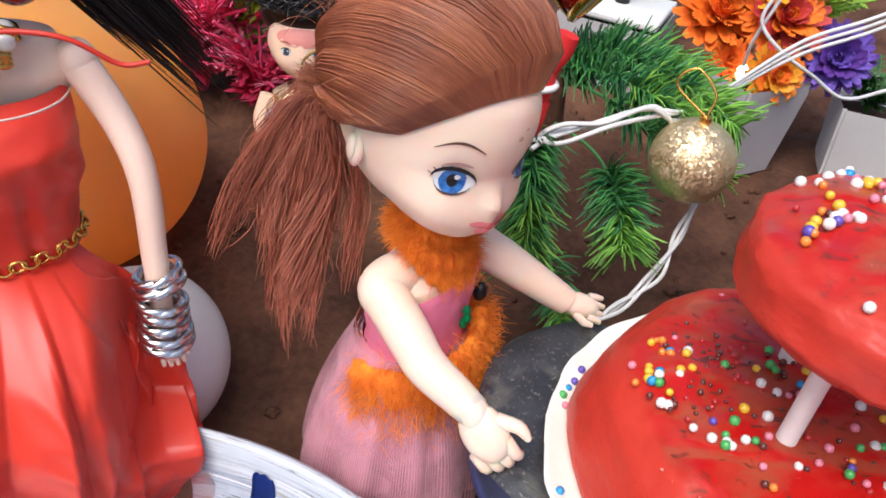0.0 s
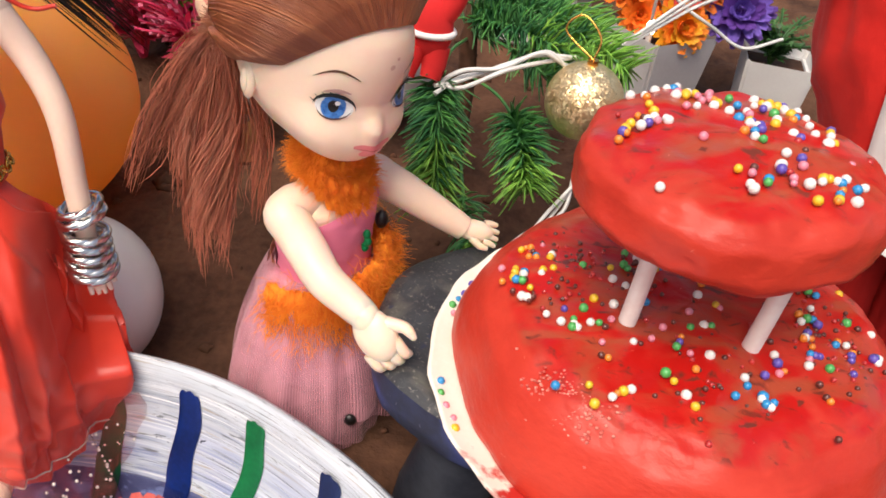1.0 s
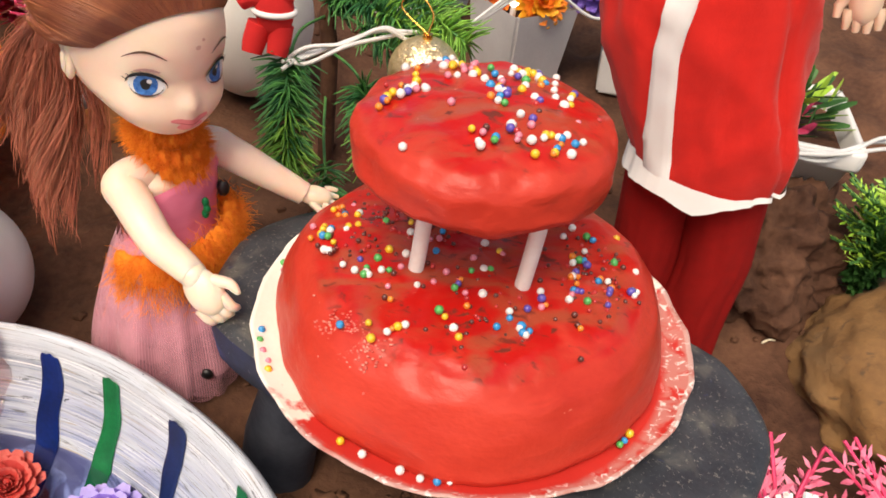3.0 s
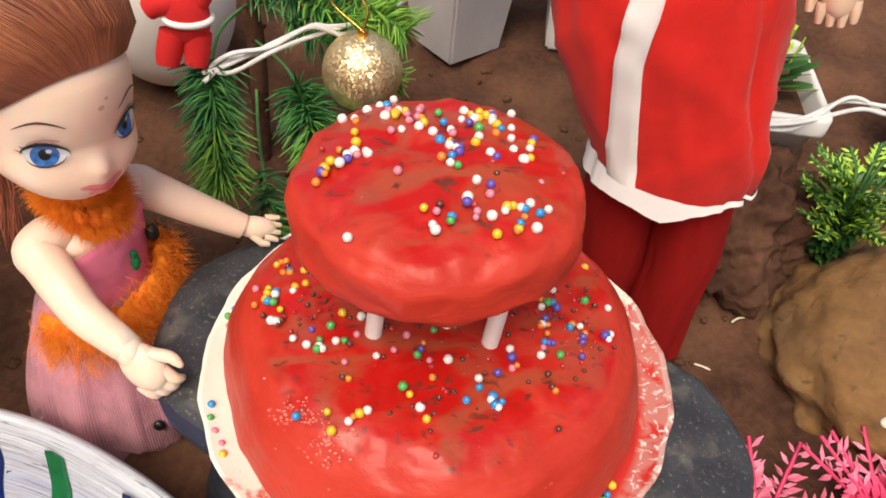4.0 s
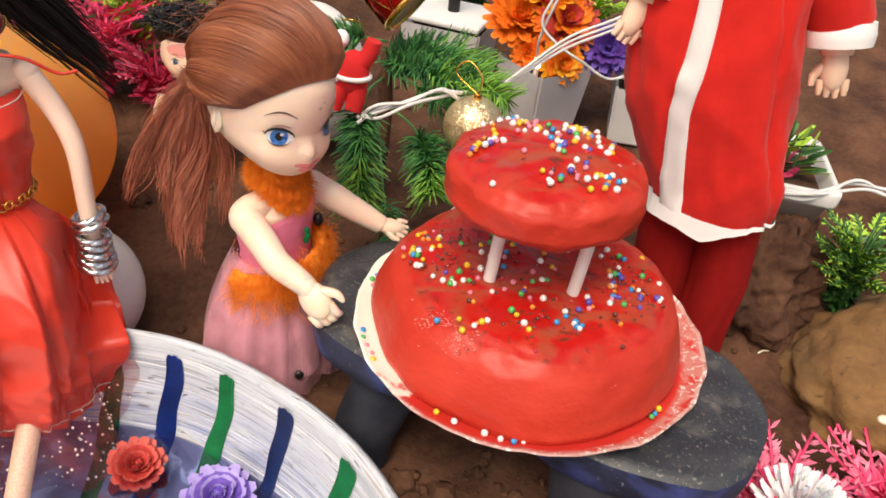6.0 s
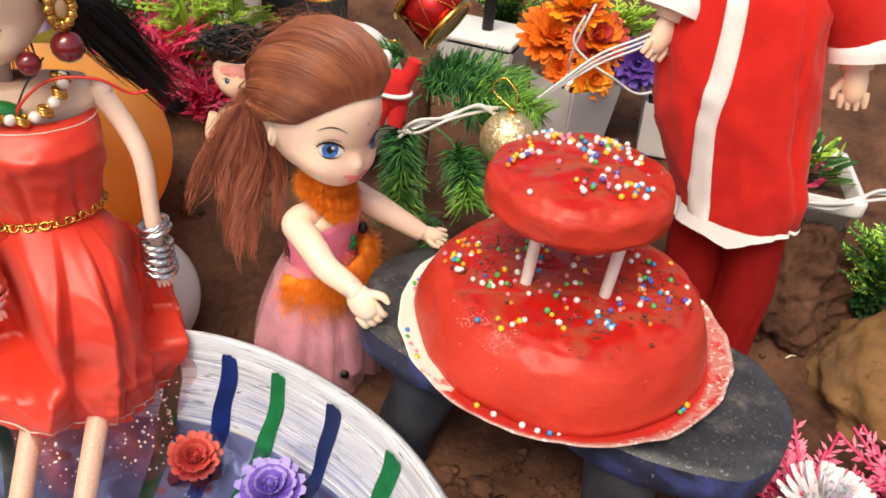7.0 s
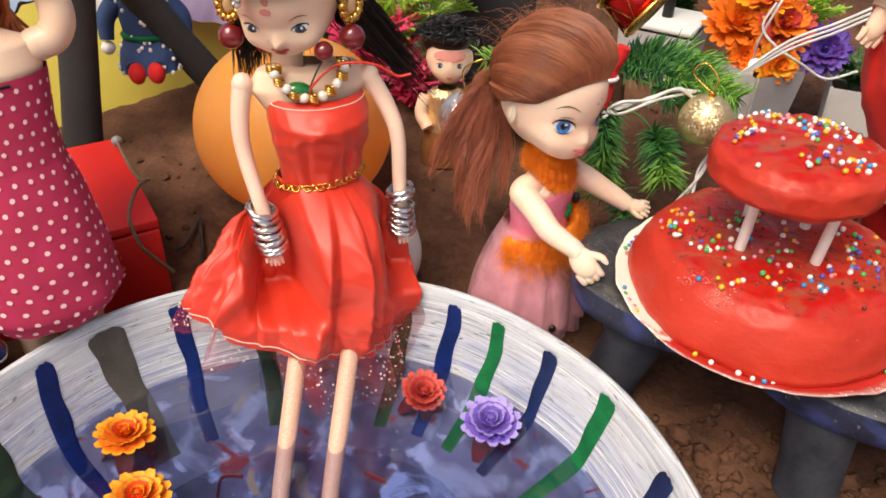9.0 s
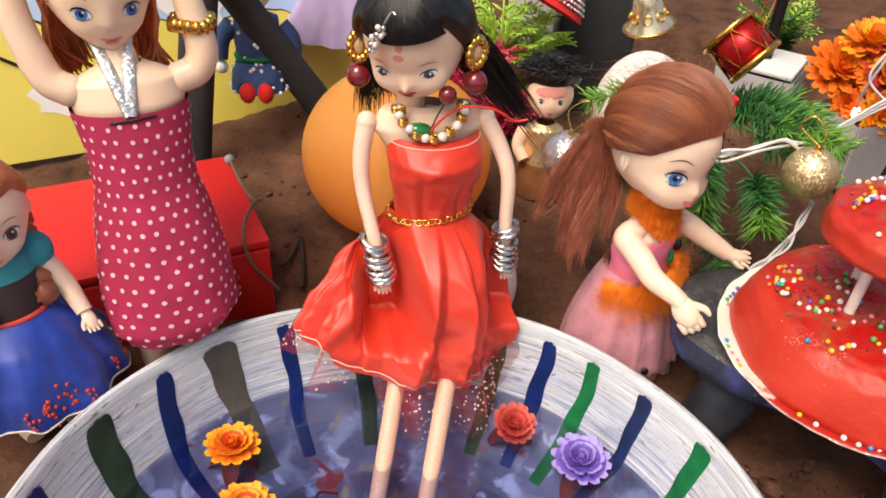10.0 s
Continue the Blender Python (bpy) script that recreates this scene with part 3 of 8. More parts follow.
def axes(forward, up=(0, 0, 1)):
    """Turn whose y axis looks forward and whose z axis is up; x is the right-hand side."""
    f = V(forward).normalized()
    r = f.cross(V(up)).normalized()
    u = r.cross(f)
    return Matrix((r, f, u)).transposed()


def fbm(q, octaves=4):
    return noise.fractal(V(q), 1.0, 2.0, octaves, noise_basis="PERLIN_ORIGINAL")


def smooth_path(pts, k=6):
    """Catmull-Rom through the points."""
    pts = [V(q) for q in pts]
    ext = [pts[0] * 2 - pts[1]] + pts + [pts[-1] * 2 - pts[-2]]
    out = []
    for i in range(1, len(ext) - 2):
        a, b, c, d = ext[i - 1:i + 3]
        for s in range(k):
            t = s / k
            out.append(0.5 * ((2 * b) + (c - a) * t + (2 * a - 5 * b + 4 * c - d) * t * t + (3 * b - a - 3 * c + d) * t ** 3))
    return out + [pts[-1]]


# ---- ground ----
TUB = V((-0.1155, -0.1485, 0.0))
WATER_Z = -0.007


def land(x, y):
    z = 0.15 * max(0.0, y - 0.09) if y < 0.6 else 0.0765 + 0.02 * (1 - math.exp(-(y - 0.6)))
    z += 0.06 * max(0.0, min(x, 0.6) - 0.16)
    z += 0.016 * math.exp(-((x - 0.285) ** 2 + (y - 0.165) ** 2) / 0.0040)
    return z


def rough_land(x, y):
    z = land(x, y)
    near = math.exp(-max(0.0, math.hypot(x, y - 0.1) - 0.7) * 2)
    q = V((x, y, 0.3))
    z += near * (0.006 * fbm(q * 14, 3) + 0.0035 * fbm(q * 55, 4))
    d = math.hypot(x - TUB.x, y - TUB.y)
    s = min(1.0, max(0.0, (0.203 - d) / 0.02))
    return z * (1 - s) - 0.085 * s


def axis(lo, hi, step, far, n):
    mid = list(np.arange(lo, hi + 1e-9, step))
    grow = (far / step) ** (1 / n)
    out, g = [], step
    for _ in range(n):
        g *= grow
        out.append(g)
    return [lo - q for q in reversed(out)] + mid + [hi + q for q in out]


def build_ground():
    g = Geo()
    xs, ys = axis(-0.65, 0.6, 0.005, 60.0, 26), axis(-0.45, 0.6, 0.005, 60.0, 26)
    g.grid([[(x, y, rough_land(x, y)) for x in xs] for y in ys], SOIL)
    ob = part("ground", g)
    tagged(ob, "damp brown garden soil with clods and hollows", "ground", kind="structure")
    g = Geo()
    rnd = random.Random(4)
    for i in range(1100):
        if i < 700:
            x, y = rnd.uniform(0.02, 0.24), min(0.05, rnd.gauss(-0.055, 0.035))
        elif i < 880:
            x, y = rnd.uniform(0.2, 0.36), rnd.uniform(0.06, 0.26)
        else:
            x, y = rnd.uniform(-0.4, 0.2), rnd.uniform(0.05, 0.45)
        if math.hypot(x - TUB.x, y - TUB.y) < 0.21:
            continue
        r = rnd.choice((0.0012, 0.0015, 0.0015, 0.002, 0.002, 0.003, 0.003, 0.0035, 0.007 if i % 5 == 0 else 0.002))
        s = rnd.random() * 50
        g.ball((x, y, rough_land(x, y) + r * 0.25), (r, r * rnd.uniform(0.7, 1.2), r * rnd.uniform(0.6, 0.9)), SOIL, 12, 9,
               fn=lambda d: 1 + 0.55 * fbm(d * 1.6 + V((s, 0, 0)), 4) + 0.22 * fbm(d * 6 + V((0, s, 0)), 3))
    tagged(part("soil_clods", g), "loose crumbs and clods of brown soil", "soil clods", kind="stuff")


build_ground()


# ---- the painted tub ----
def build_tub():
    tub = thing("tub", "round tub with brushed white paint and coloured stripes", "tub", at=Matrix.Translation(TUB))
    inner = [(0.118, -0.0355), (0.138, -0.0310), (0.156, -0.0235), (0.168, -0.0150), (0.1755, -0.0060), (0.1800, 0.0060), (0.1850, 0.0200), (0.1885, 0.0340), (0.1900, 0.0420)]
    outer = [(0.1915, 0.0458), (0.1935, 0.0472), (0.1958, 0.0455), (0.1955, 0.0420), (0.1915, 0.0260), (0.1840, 0.0), (0.1720, -0.0220), (0.1500, -0.0390), (0.1250, -0.0460)]
    fine = []
    for (r0, z0), (r1, z1) in zip(inner, inner[1:]):
        fine += [(r0 + (r1 - r0) * k / 4, z0 + (z1 - z0) * k / 4) for k in range(4)]
    fine.append(inner[-1])

    def wob(a, r, z, i):
        return r + 0.0008 * math.sin(5 * a + 1) + 0.0005 * math.sin(11 * a), z + 0.0008 * math.sin(3 * a)
    g = Geo()
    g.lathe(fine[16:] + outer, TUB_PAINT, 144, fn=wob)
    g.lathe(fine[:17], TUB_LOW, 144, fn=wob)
    part("wall", g, tub)
    g = Geo()
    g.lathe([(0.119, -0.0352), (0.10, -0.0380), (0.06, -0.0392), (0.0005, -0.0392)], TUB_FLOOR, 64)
    part("tub_floor", g, tub, "painted tub floor, its colour darkened blue for the water's depth")
    def on_wall(a, z, off):
        for (r0, z0), (r1, z1) in zip(inner, inner[1:]):
            if z0 <= z <= z1:
                r = r0 + (r1 - r0) * (z - z0) / (z1 - z0)
                break
        else:
            r = inner[-1][0]
        r, z = wob(a, r, z, 0)
        return V(((r - off) * math.cos(a), (r - off) * math.sin(a), z))
    rnd = random.Random(9)
    rows = STRIPES
    for ang, width, top, bend, mat in rows:
        g = Geo()
        pts = []
        ph = rnd.random() * 9
        for i in range(25):
            s = i / 24
            z = top - (top + 0.031) * s
            a = radians(ang) + bend * s * s
            a += 0.006 * math.sin(5 * s + ph) + 0.003 * math.sin(13 * s + 2 * ph)
            wd = radians(width) * (1 + 0.09 * math.sin(6 * s + ph) + 0.05 * math.sin(17 * s + ph)) * (0.86 if i == 0 else 1.0)
            row = []
            for j in range(9):
                x = j / 4 - 1
                dip = (0.0018 * abs(x) ** 3 + 0.0005 * math.sin(7 * x + 3 * ph)) * max(0.0, 1 - i / 3)
                row.append(on_wall(a + wd * x / 2, z - dip, 0.0008 * (0.4 if j in (0, 8) else 1) + 0.0003))
            pts.append(row)
        g.grid(pts, mat)
        part("painted_stripe", g, tub)
    # red brush strokes on the floor
    for stroke in FLOOR_STROKES:
        g = Geo()
        g.tube(smooth_path([(x, y, -0.0372) for x, y in stroke], 6), [0.0042] * (6 * (len(stroke) - 1) + 1), FLOOR_RED, n=8, flat=0.12, side=(0, 0, 1))
        part("painted_stroke", g, tub, "dark red brush stroke on the floor")
    g = Geo()
    rr = 0.1757
    rows = [[(r * math.cos(2 * math.pi * j / 96), r * math.sin(2 * math.pi * j / 96), WATER_Z) for j in range(96)] for r in (0.001, 0.06, 0.12, rr)]
    g.grid(rows, WATER, closed=True)
    ob = part("water", g, at=Matrix.Translation(TUB))
    tagged(ob, "still clear bluish water in the painted tub", "water", kind="structure")


FLOOR_RED = material("dark_red_floor_paint", (0.22, 0.012, 0.022), (0.13, 0.008, 0.014), rough=0.45, scale=80)
FLOOR_STROKES = [[(-0.062, 0.086), (-0.074, 0.082), (-0.070, 0.064), (-0.064, 0.050)], [(0.045, 0.080), (0.056, 0.088), (0.072, 0.072)], [(-0.098, 0.050), (-0.092, 0.036)], [(0.010, 0.102), (0.024, 0.098)], [(-0.010, 0.060), (0.004, 0.052), (0.002, 0.040)]]
STRIPES = [
    (74.8, 3.3, 0.0395, 0.0, STRIPE_BLUE), (64.9, 3.2, 0.0395, 0.01, STRIPE_GREEN), (52.6, 3.0, 0.0395, 0.03, STRIPE_TEAL),
    (38.8, 3.6, 0.0400, 0.04, STRIPE_GREEN), (21.6, 3.6, 0.0400, 0.03, STRIPE_TEAL), (7, 3.6, 0.0400, 0.0, STRIPE_BLUE),
    (129.0, 3.2, 0.0400, 0.02, STRIPE_BLUE), (142.0, 6.0, 0.0400, -0.01, STRIPE_GREY), (154.4, 3.6, 0.0400, 0.06, STRIPE_BLUE),
    (168, 5.4, 0.0400, 0.03, STRIPE_DARK), (183, 4.0, 0.0400, 0.02, STRIPE_BLUE), (85.0, 3.2, 0.0395, 0.0, STRIPE_FIR), (113.5, 4.2, 0.0395, 0.0, STRIPE_DARK),
]
build_tub()


# ---- flowers on the water ----
def petal_mesh(name, length, width, cup, mat, edge=None, ruffle=0.0):
    """One thin petal from the base outwards along x, with a cupped section."""
    g = Geo()
    rows = []
    for i in range(7):
        s = i / 6
        w = width * (math.sin(math.pi * min(1, 0.12 + 0.80 * s)) ** 0.7) * 0.5
        rows.append([(length * s, w * (j / 2 - 1), cup * s * s + 0.25 * w * abs(j / 2 - 1) ** 2 + ruffle * math.sin(3 * j + 5 * s)) for j in range(5)])
    g.grid(rows[:6], mat)
    g.grid(rows[5:], edge or mat)
    return g.mesh(name)


def flower(label, at, size, mats, rings=((14, 1.0, 6), (12, 0.82, 20), (10, 0.62, 36), (8, 0.42, 55)), edge=None, heart=None, leaves=None, group="", name="floating_flower", slim=0.52):
    """An artificial bloom: rings of petals (count, length, lift), each petal its own mesh."""
    f = thing(name, label, "flower", group, at)
    for k, (n, ln, lift) in enumerate(rings):
        m = petal_mesh("petal", size * ln, size * slim, size * 0.10, mats[k % len(mats)], edge, size * 0.02)
        for i in range(n):
            a = 360 * i / n + k * 13 + random.Random(i + 7 * k).uniform(-6, 6)
            part("petal", m, f, at=pose(0, 0, size * 0.035 * k, 0, 0, a) @ pose(0, 0, 0, 0, -lift + random.Random(i + 3 * k).uniform(-7, 7), 0))
    g = Geo()
    g.ball((0, 0, size * 0.22), size * 0.22, heart or mats[-1], 12, 8, fn=lambda d: 1 + 0.2 * fbm(d * 5, 2))
    part("heart", g, f)
    if leaves:
        m = petal_mesh("leaf", size * 1.2, size * 0.6, -size * 0.5, leaves)
        for i in range(4):
            part("leaf", m, f, "dark leaf hanging under the water", at=pose(0, 0, -size * 0.1, 0, 25, 90 * i + 20))
    return f


FIRE_PETAL = material("red_orange_petal", (0.85, 0.10, 0.012), (0.72, 0.06, 0.01), rough=0.6, scale=100)
PINK_RIM = material("rose_petal_rim", (0.64, 0.13, 0.10), (0.54, 0.07, 0.06), rough=0.6)
DARK_LEAF = material("dark_red_leaf", (0.16, 0.02, 0.03), (0.08, 0.012, 0.02), rough=0.6)
RB = ((15, 1.0, 18), (13, 0.86, 32), (11, 0.66, 48), (8, 0.44, 62))
flower("red artificial flower floating on the water", pose(-0.0792, 0.0010, WATER_Z - 0.0030, 20, 6, 20), 0.0160, (RED_PETAL,), RB, edge=PINK_RIM, leaves=DARK_LEAF, group="flowers on the water")
flower("violet artificial flower with pale ruffled edges floating on the water", pose(-0.0333, -0.0172, WATER_Z - 0.001, 6, -4, 50), 0.0192, (PURPLE_PETAL,), edge=LILAC_EDGE, leaves=DARK_LEAF, group="flowers on the water")
for x, y, tilt, turn in ((-0.2430, -0.0700, -3, 0), (-0.2150, -0.1090, 5, 70)):
    flower("orange artificial flower with yellow petal tips floating on the water", pose(x, y, WATER_Z + 0.001, tilt, 4, turn), 0.0178, (ORANGE_PETAL, ORANGE_PETAL, FIRE_PETAL, FIRE_PETAL), edge=YELLOW_PETAL, heart=FIRE_PETAL, leaves=DARK_LEAF, group="flowers on the water")


# ---- stool and cake ----
CRUMB = material("pink_sugar_crumb", (0.72, 0.26, 0.20), (0.55, 0.08, 0.06), rough=0.4, island=0.6)
STOOL = V((0.118, 0.021, 0.0))


def build_stool():
    st = thing("stool", "low oval stool with chipped dark grey and navy paint", "stool", at=Matrix.Translation(STOOL) @ pose(0, 0, 0, 0, 0, -21.5))

    def outline(k, grow, z, n=72):
        """Two round ends joined by a seat that is drawn in a little at the front."""
        out = []
        for j in range(n):
            a = 2 * math.pi * j / n
            c, s = math.cos(a), math.sin(a)
            w = 1 + 0.010 * math.sin(5 * a + k) + 0.007 * math.sin(9 * a)
            x, y = (0.058 + grow) * w * c, (0.058 + grow) * w * s
            mid = max(-1.0, min(1.0, 1.6 * c))
            x += 0.0565 * mid - 0.0035
            y += -0.005 - 0.007 * mid
            if s < 0:
                y += 0.017 * math.exp(-((x + 0.014) / 0.032) ** 2)
            out.append((x, y, z))
        return out
    g = Geo()
    g.grid([outline(0, -0.006, 0.0815), outline(0, -0.0025, 0.081), outline(0, -0.0005, 0.079)], STOOL_TOP, closed=True)
    g.fan(outline(0, -0.006, 0.0815), STOOL_TOP)
    g.grid([outline(0, -0.0005, 0.079), outline(0, 0.0, 0.070), outline(0, -0.001, 0.062), outline(0, -0.004, 0.060)], LIP_STAIN, closed=True)
    g.fan(outline(0, -0.004, 0.060)[::-1], LIP_STAIN)
    part("seat", g, st)
    for x, y in ((-0.068, -0.034), (-0.066, 0.034), (0.040, -0.048), (0.07, 0.026)):
        g = Geo()
        sgn = 1 if y > 0 else -1
        g.tube([(x, y, 0.064), (x + 0.002, y, 0.045), (x + 0.005 * (1 if x > 0 else -1), y + 0.003 * sgn, 0.02), (x + 0.008 * (1 if x > 0 else -1), y + 0.006 * sgn, -0.012)],
               [0.0185, 0.0175, 0.0165, 0.0170], STOOL_LEG, n=18, flat=0.70, side=(1, 0, 0))
        part("leg", g, st)


build_stool()
CAKE = V((0.107, 0.019, 0.0835))


def lower_r(a):
    return 1 + 0.012 * math.sin(3 * a + 0.5) + 0.008 * math.sin(7 * a)


def build_cake():
    ck = thing("cake", "two-tier model cake with red icing and sugar pearls on card", "cake", at=Matrix.Translation(CAKE))
    g = Geo()

    def scallop(a, r, z, i):
        out = max(0.0, (r - 0.06) / 0.024)
        seg = abs(((a * 17 / (2 * math.pi) + 0.3 * math.sin(2 * a)) % 1.0) - 0.5)
        dent = 0.0022 * seg + 0.0009 * fbm((4 * math.cos(a), 4 * math.sin(a), 0), 3)
        return r * (1 + (0.008 * math.sin(3 * a + 2) + 0.012 * math.cos(a) - 0.012 * max(0.0, -math.sin(a))) * out) + dent * out, z + (0.0012 * fbm((3 * math.cos(a), 3 * math.sin(a), 2), 3) + 0.0006 * seg) * out
    g.lathe([(0.0005, 0.0034), (0.060, 0.0036), (0.072, 0.0042), (0.0785, 0.0057), (0.0822, 0.0074)], BOARD, 156, c=V((0.0028, 0.0022, 0)), fn=scallop)
    g.lathe([(0.0822, 0.0074), (0.0838, 0.0082), (0.0841, 0.0076), (0.076, 0.0040), (0.060, 0.0012), (0.0005, 0.0)], BOARD_EDGE, 156, c=V((0.0028, 0.0022, 0)), fn=scallop)
    part("cake_board", g, ck, "cream card board with a scalloped edge smeared with red icing")
    g = Geo()
    prof = [(0.0005, 0.0402), (0.03, 0.0402), (0.046, 0.0398), (0.0545, 0.0388), (0.0610, 0.0364), (0.0665, 0.0310), (0.0710, 0.0220), (0.0732, 0.0150), (0.0748, 0.0090), (0.0742, 0.0062), (0.0725, 0.0030)]

    def lump(a, r, z, i):
        q = V((r * math.cos(a), r * math.sin(a), z))
        f = fbm(q * 38, 3)
        g2 = fbm(V((q.x * 70, q.y * 70, q.z * 190)), 3)
        return r * lower_r(a) + (0.0012 * f + 0.0004 * g2) * (r > 0.02), z + (0.0012 * fbm(q * 60 + V((5, 0, 0)), 3) + 0.0005 * fbm(q * 170, 2)) * (r < 0.066)
    dense = []
    for (r0, z0), (r1, z1) in zip(prof, prof[1:]):
        dense += [(r0 + (r1 - r0) * s / 4, z0 + (z1 - z0) * s / 4) for s in range(4)]
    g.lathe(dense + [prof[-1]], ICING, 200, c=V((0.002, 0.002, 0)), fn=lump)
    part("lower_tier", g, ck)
    g = Geo()
    cz = 0.0850
    prof = []
    for i in range(49):
        t = math.pi * i / 48
        x, z = math.sin(t), math.cos(t)
        prof.append((max(0.0005, 0.0425 * abs(x) ** 0.70), cz + (0.0172 if z > 0 else 0.0132) * math.copysign(abs(z) ** (0.60 if z > 0 else 0.78), z)))
    off = V((-0.0030, -0.0005, 0.0))

    def lump2(a, r, z, i):
        q = V((r * math.cos(a), r * math.sin(a), z))
        return r * (1 + 0.02 * math.sin(2 * a + 1)) + 0.0014 * fbm(q * 42 + V((9, 0, 0)), 3) * min(1, r / 0.02) + 0.0009 * fbm(V((q.x * 60, q.y * 60, q.z * 240)), 3) * min(1, r / 0.03), z + 0.0016 * fbm(q * 45, 3) + 0.0006 * fbm(q * 150, 2)
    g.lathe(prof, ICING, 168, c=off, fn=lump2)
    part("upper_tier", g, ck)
    for bx, by, tx, ty in ((-0.0215, -0.0115, -0.0190, -0.0085), (0.0155, -0.0160, 0.0175, -0.0170)):
        g = Geo()
        g.tube([(bx, by, 0.034), ((bx + tx) / 2, (by + ty) / 2, 0.053), (tx, ty, 0.0765)], 0.0028, STRAW, n=12)
        part("stick", g, ck, "white paper stick holding up the top tier")
    for bx, by in ((-0.012, 0.022), (0.018, 0.018)):
        g = Geo()
        g.tube([(bx, by, 0.034), (bx, by, 0.0765)], 0.0028, STRAW, n=12)
        part("stick", g, ck, "white paper stick holding up the top tier")
    g = Geo()
    cr = random.Random(3)
    for _ in range(240):
        a, r = radians(cr.gauss(226, 6)), 0.0625 + cr.gauss(0, 0.0028)
        h = float(np.interp(r, (0.0545, 0.061, 0.0665, 0.071), (0.0388, 0.0364, 0.0310, 0.0220)))
        g.ball((0.002 + r * math.cos(a), 0.002 + r * math.sin(a), h + 0.0002), (0.0006, 0.0005, 0.00035), CRUMB, 5, 4)
    tagged(part("sugar_patch", g, ck, "rough patch of pale pink sugar"), kind="stuff")
    colours = {
        "white": (0.85, 0.82, 0.78), "yellow": (0.85, 0.52, 0.03), "orange": (0.85, 0.25, 0.03), "pink": (0.80, 0.25, 0.33), "blue": (0.02, 0.28, 0.62),
        "green": (0.08, 0.42, 0.10), "violet": (0.12, 0.08, 0.42), "dark": (0.13, 0.030, 0.022), "red": (0.5, 0.03, 0.03)}
    meshes = {}
    for k, c in colours.items():
        g = Geo()
        g.ball((0, 0, 0), 0.00148, material(k + "_sugar", c, rough=0.35, coat=0.3, bump=0.05, fine=3000), 8, 6)
        meshes[k] = g.mesh("sugar_pearl")
    rnd = random.Random(21)
    pick = ["white"] * 7 + ["yellow"] * 4 + ["orange"] * 2 + ["pink"] * 3 + ["blue"] * 2 + ["green"] * 3 + ["violet"] * 3 + ["dark"] * 2 + ["red"]

    def pearl(p, k=None):
        k = k or rnd.choice(pick)
        s = rnd.uniform(0.78, 1.12) * (0.7 if k in ("dark", "red") else 0.85 if k in ("pink", "orange") else 1.0)
        ob = part("sugar_pearl", meshes[k], ck)
        ob.matrix_basis = Matrix.Translation(p) @ Matrix.Scale(s, 4)

    def low_z(r):
        return float(np.interp(r, (0.03, 0.046, 0.0545, 0.061, 0.0665), (0.0404, 0.0400, 0.0390, 0.0366, 0.0312)))
    # clusters on the lower tier: centre, spread, count, favoured colours
    for cx, cy, sp, n, fav in LOWER_CLUSTERS:
        for _ in range(n):
            x, y = cx + rnd.gauss(0, sp), cy + rnd.gauss(0, sp)
            r = math.hypot(x, y)
            if r < 0.063:
                pearl((x, y, low_z(r) + 0.0009), rnd.choice(fav) if fav and rnd.random() < 0.75 else None)
    for cx, cy, sp, n, fav in UPPER_CLUSTERS:
        for _ in range(n):
            x, y = cx + rnd.gauss(0, sp), cy + rnd.gauss(0, sp)
            r = math.hypot(x, y)
            if r < 0.0375:
                u = (r / 0.0425) ** (1 / 0.70)
                z = cz + 0.0174 * (max(0.0, 1 - u * u) ** 0.5) ** 0.60
                pearl((x + off.x, y + off.y, z + 0.0006), rnd.choice(fav) if fav and rnd.random() < 0.75 else None)
    for _ in range(22):
        a, r = rnd.uniform(0, 2 * math.pi), 0.060 * rnd.random() ** 0.5
        pearl((r * math.cos(a), r * math.sin(a), low_z(r) + 0.0004), rnd.choice(("dark", "red", "red", "pink", "white")))
    for _ in range(220):
        cx, cy = rnd.choice(((-0.046, 0.006), (-0.040, 0.016), (-0.024, 0.014), (0.046, 0.002), (0.044, -0.016), (0.0, -0.030)))
        x, y = cx + rnd.gauss(0, 0.009), cy + rnd.gauss(0, 0.009)
        r = math.hypot(x, y)
        if r < 0.056:
            ob = part("sugar_pearl", meshes[rnd.choice(("dark", "dark", "red"))], ck)
            ob.matrix_basis = Matrix.Translation((x, y, low_z(r) + 0.0002)) @ Matrix.Scale(rnd.uniform(0.35, 0.6), 4)
    for a, k in ((190, None), (194, "green"), (198, None), (202, None), (205, "yellow"), (235.2, "yellow"), (241.8, "white"), (252.0, "white"), (257.2, "white"), (261.3, "blue"),
                 (264.3, "white"), (312, "green"), (314, "blue"), (317, "yellow"), (155, None), (158, "blue"), (161, None), (164, None), (150, None)):
        r = (0.0772 if a < 230 else 0.0750) + rnd.uniform(-0.0008, 0.0012)
        pearl((0.001 + r * math.cos(radians(a)), 0.001 + r * math.sin(radians(a)), 0.0068), k)


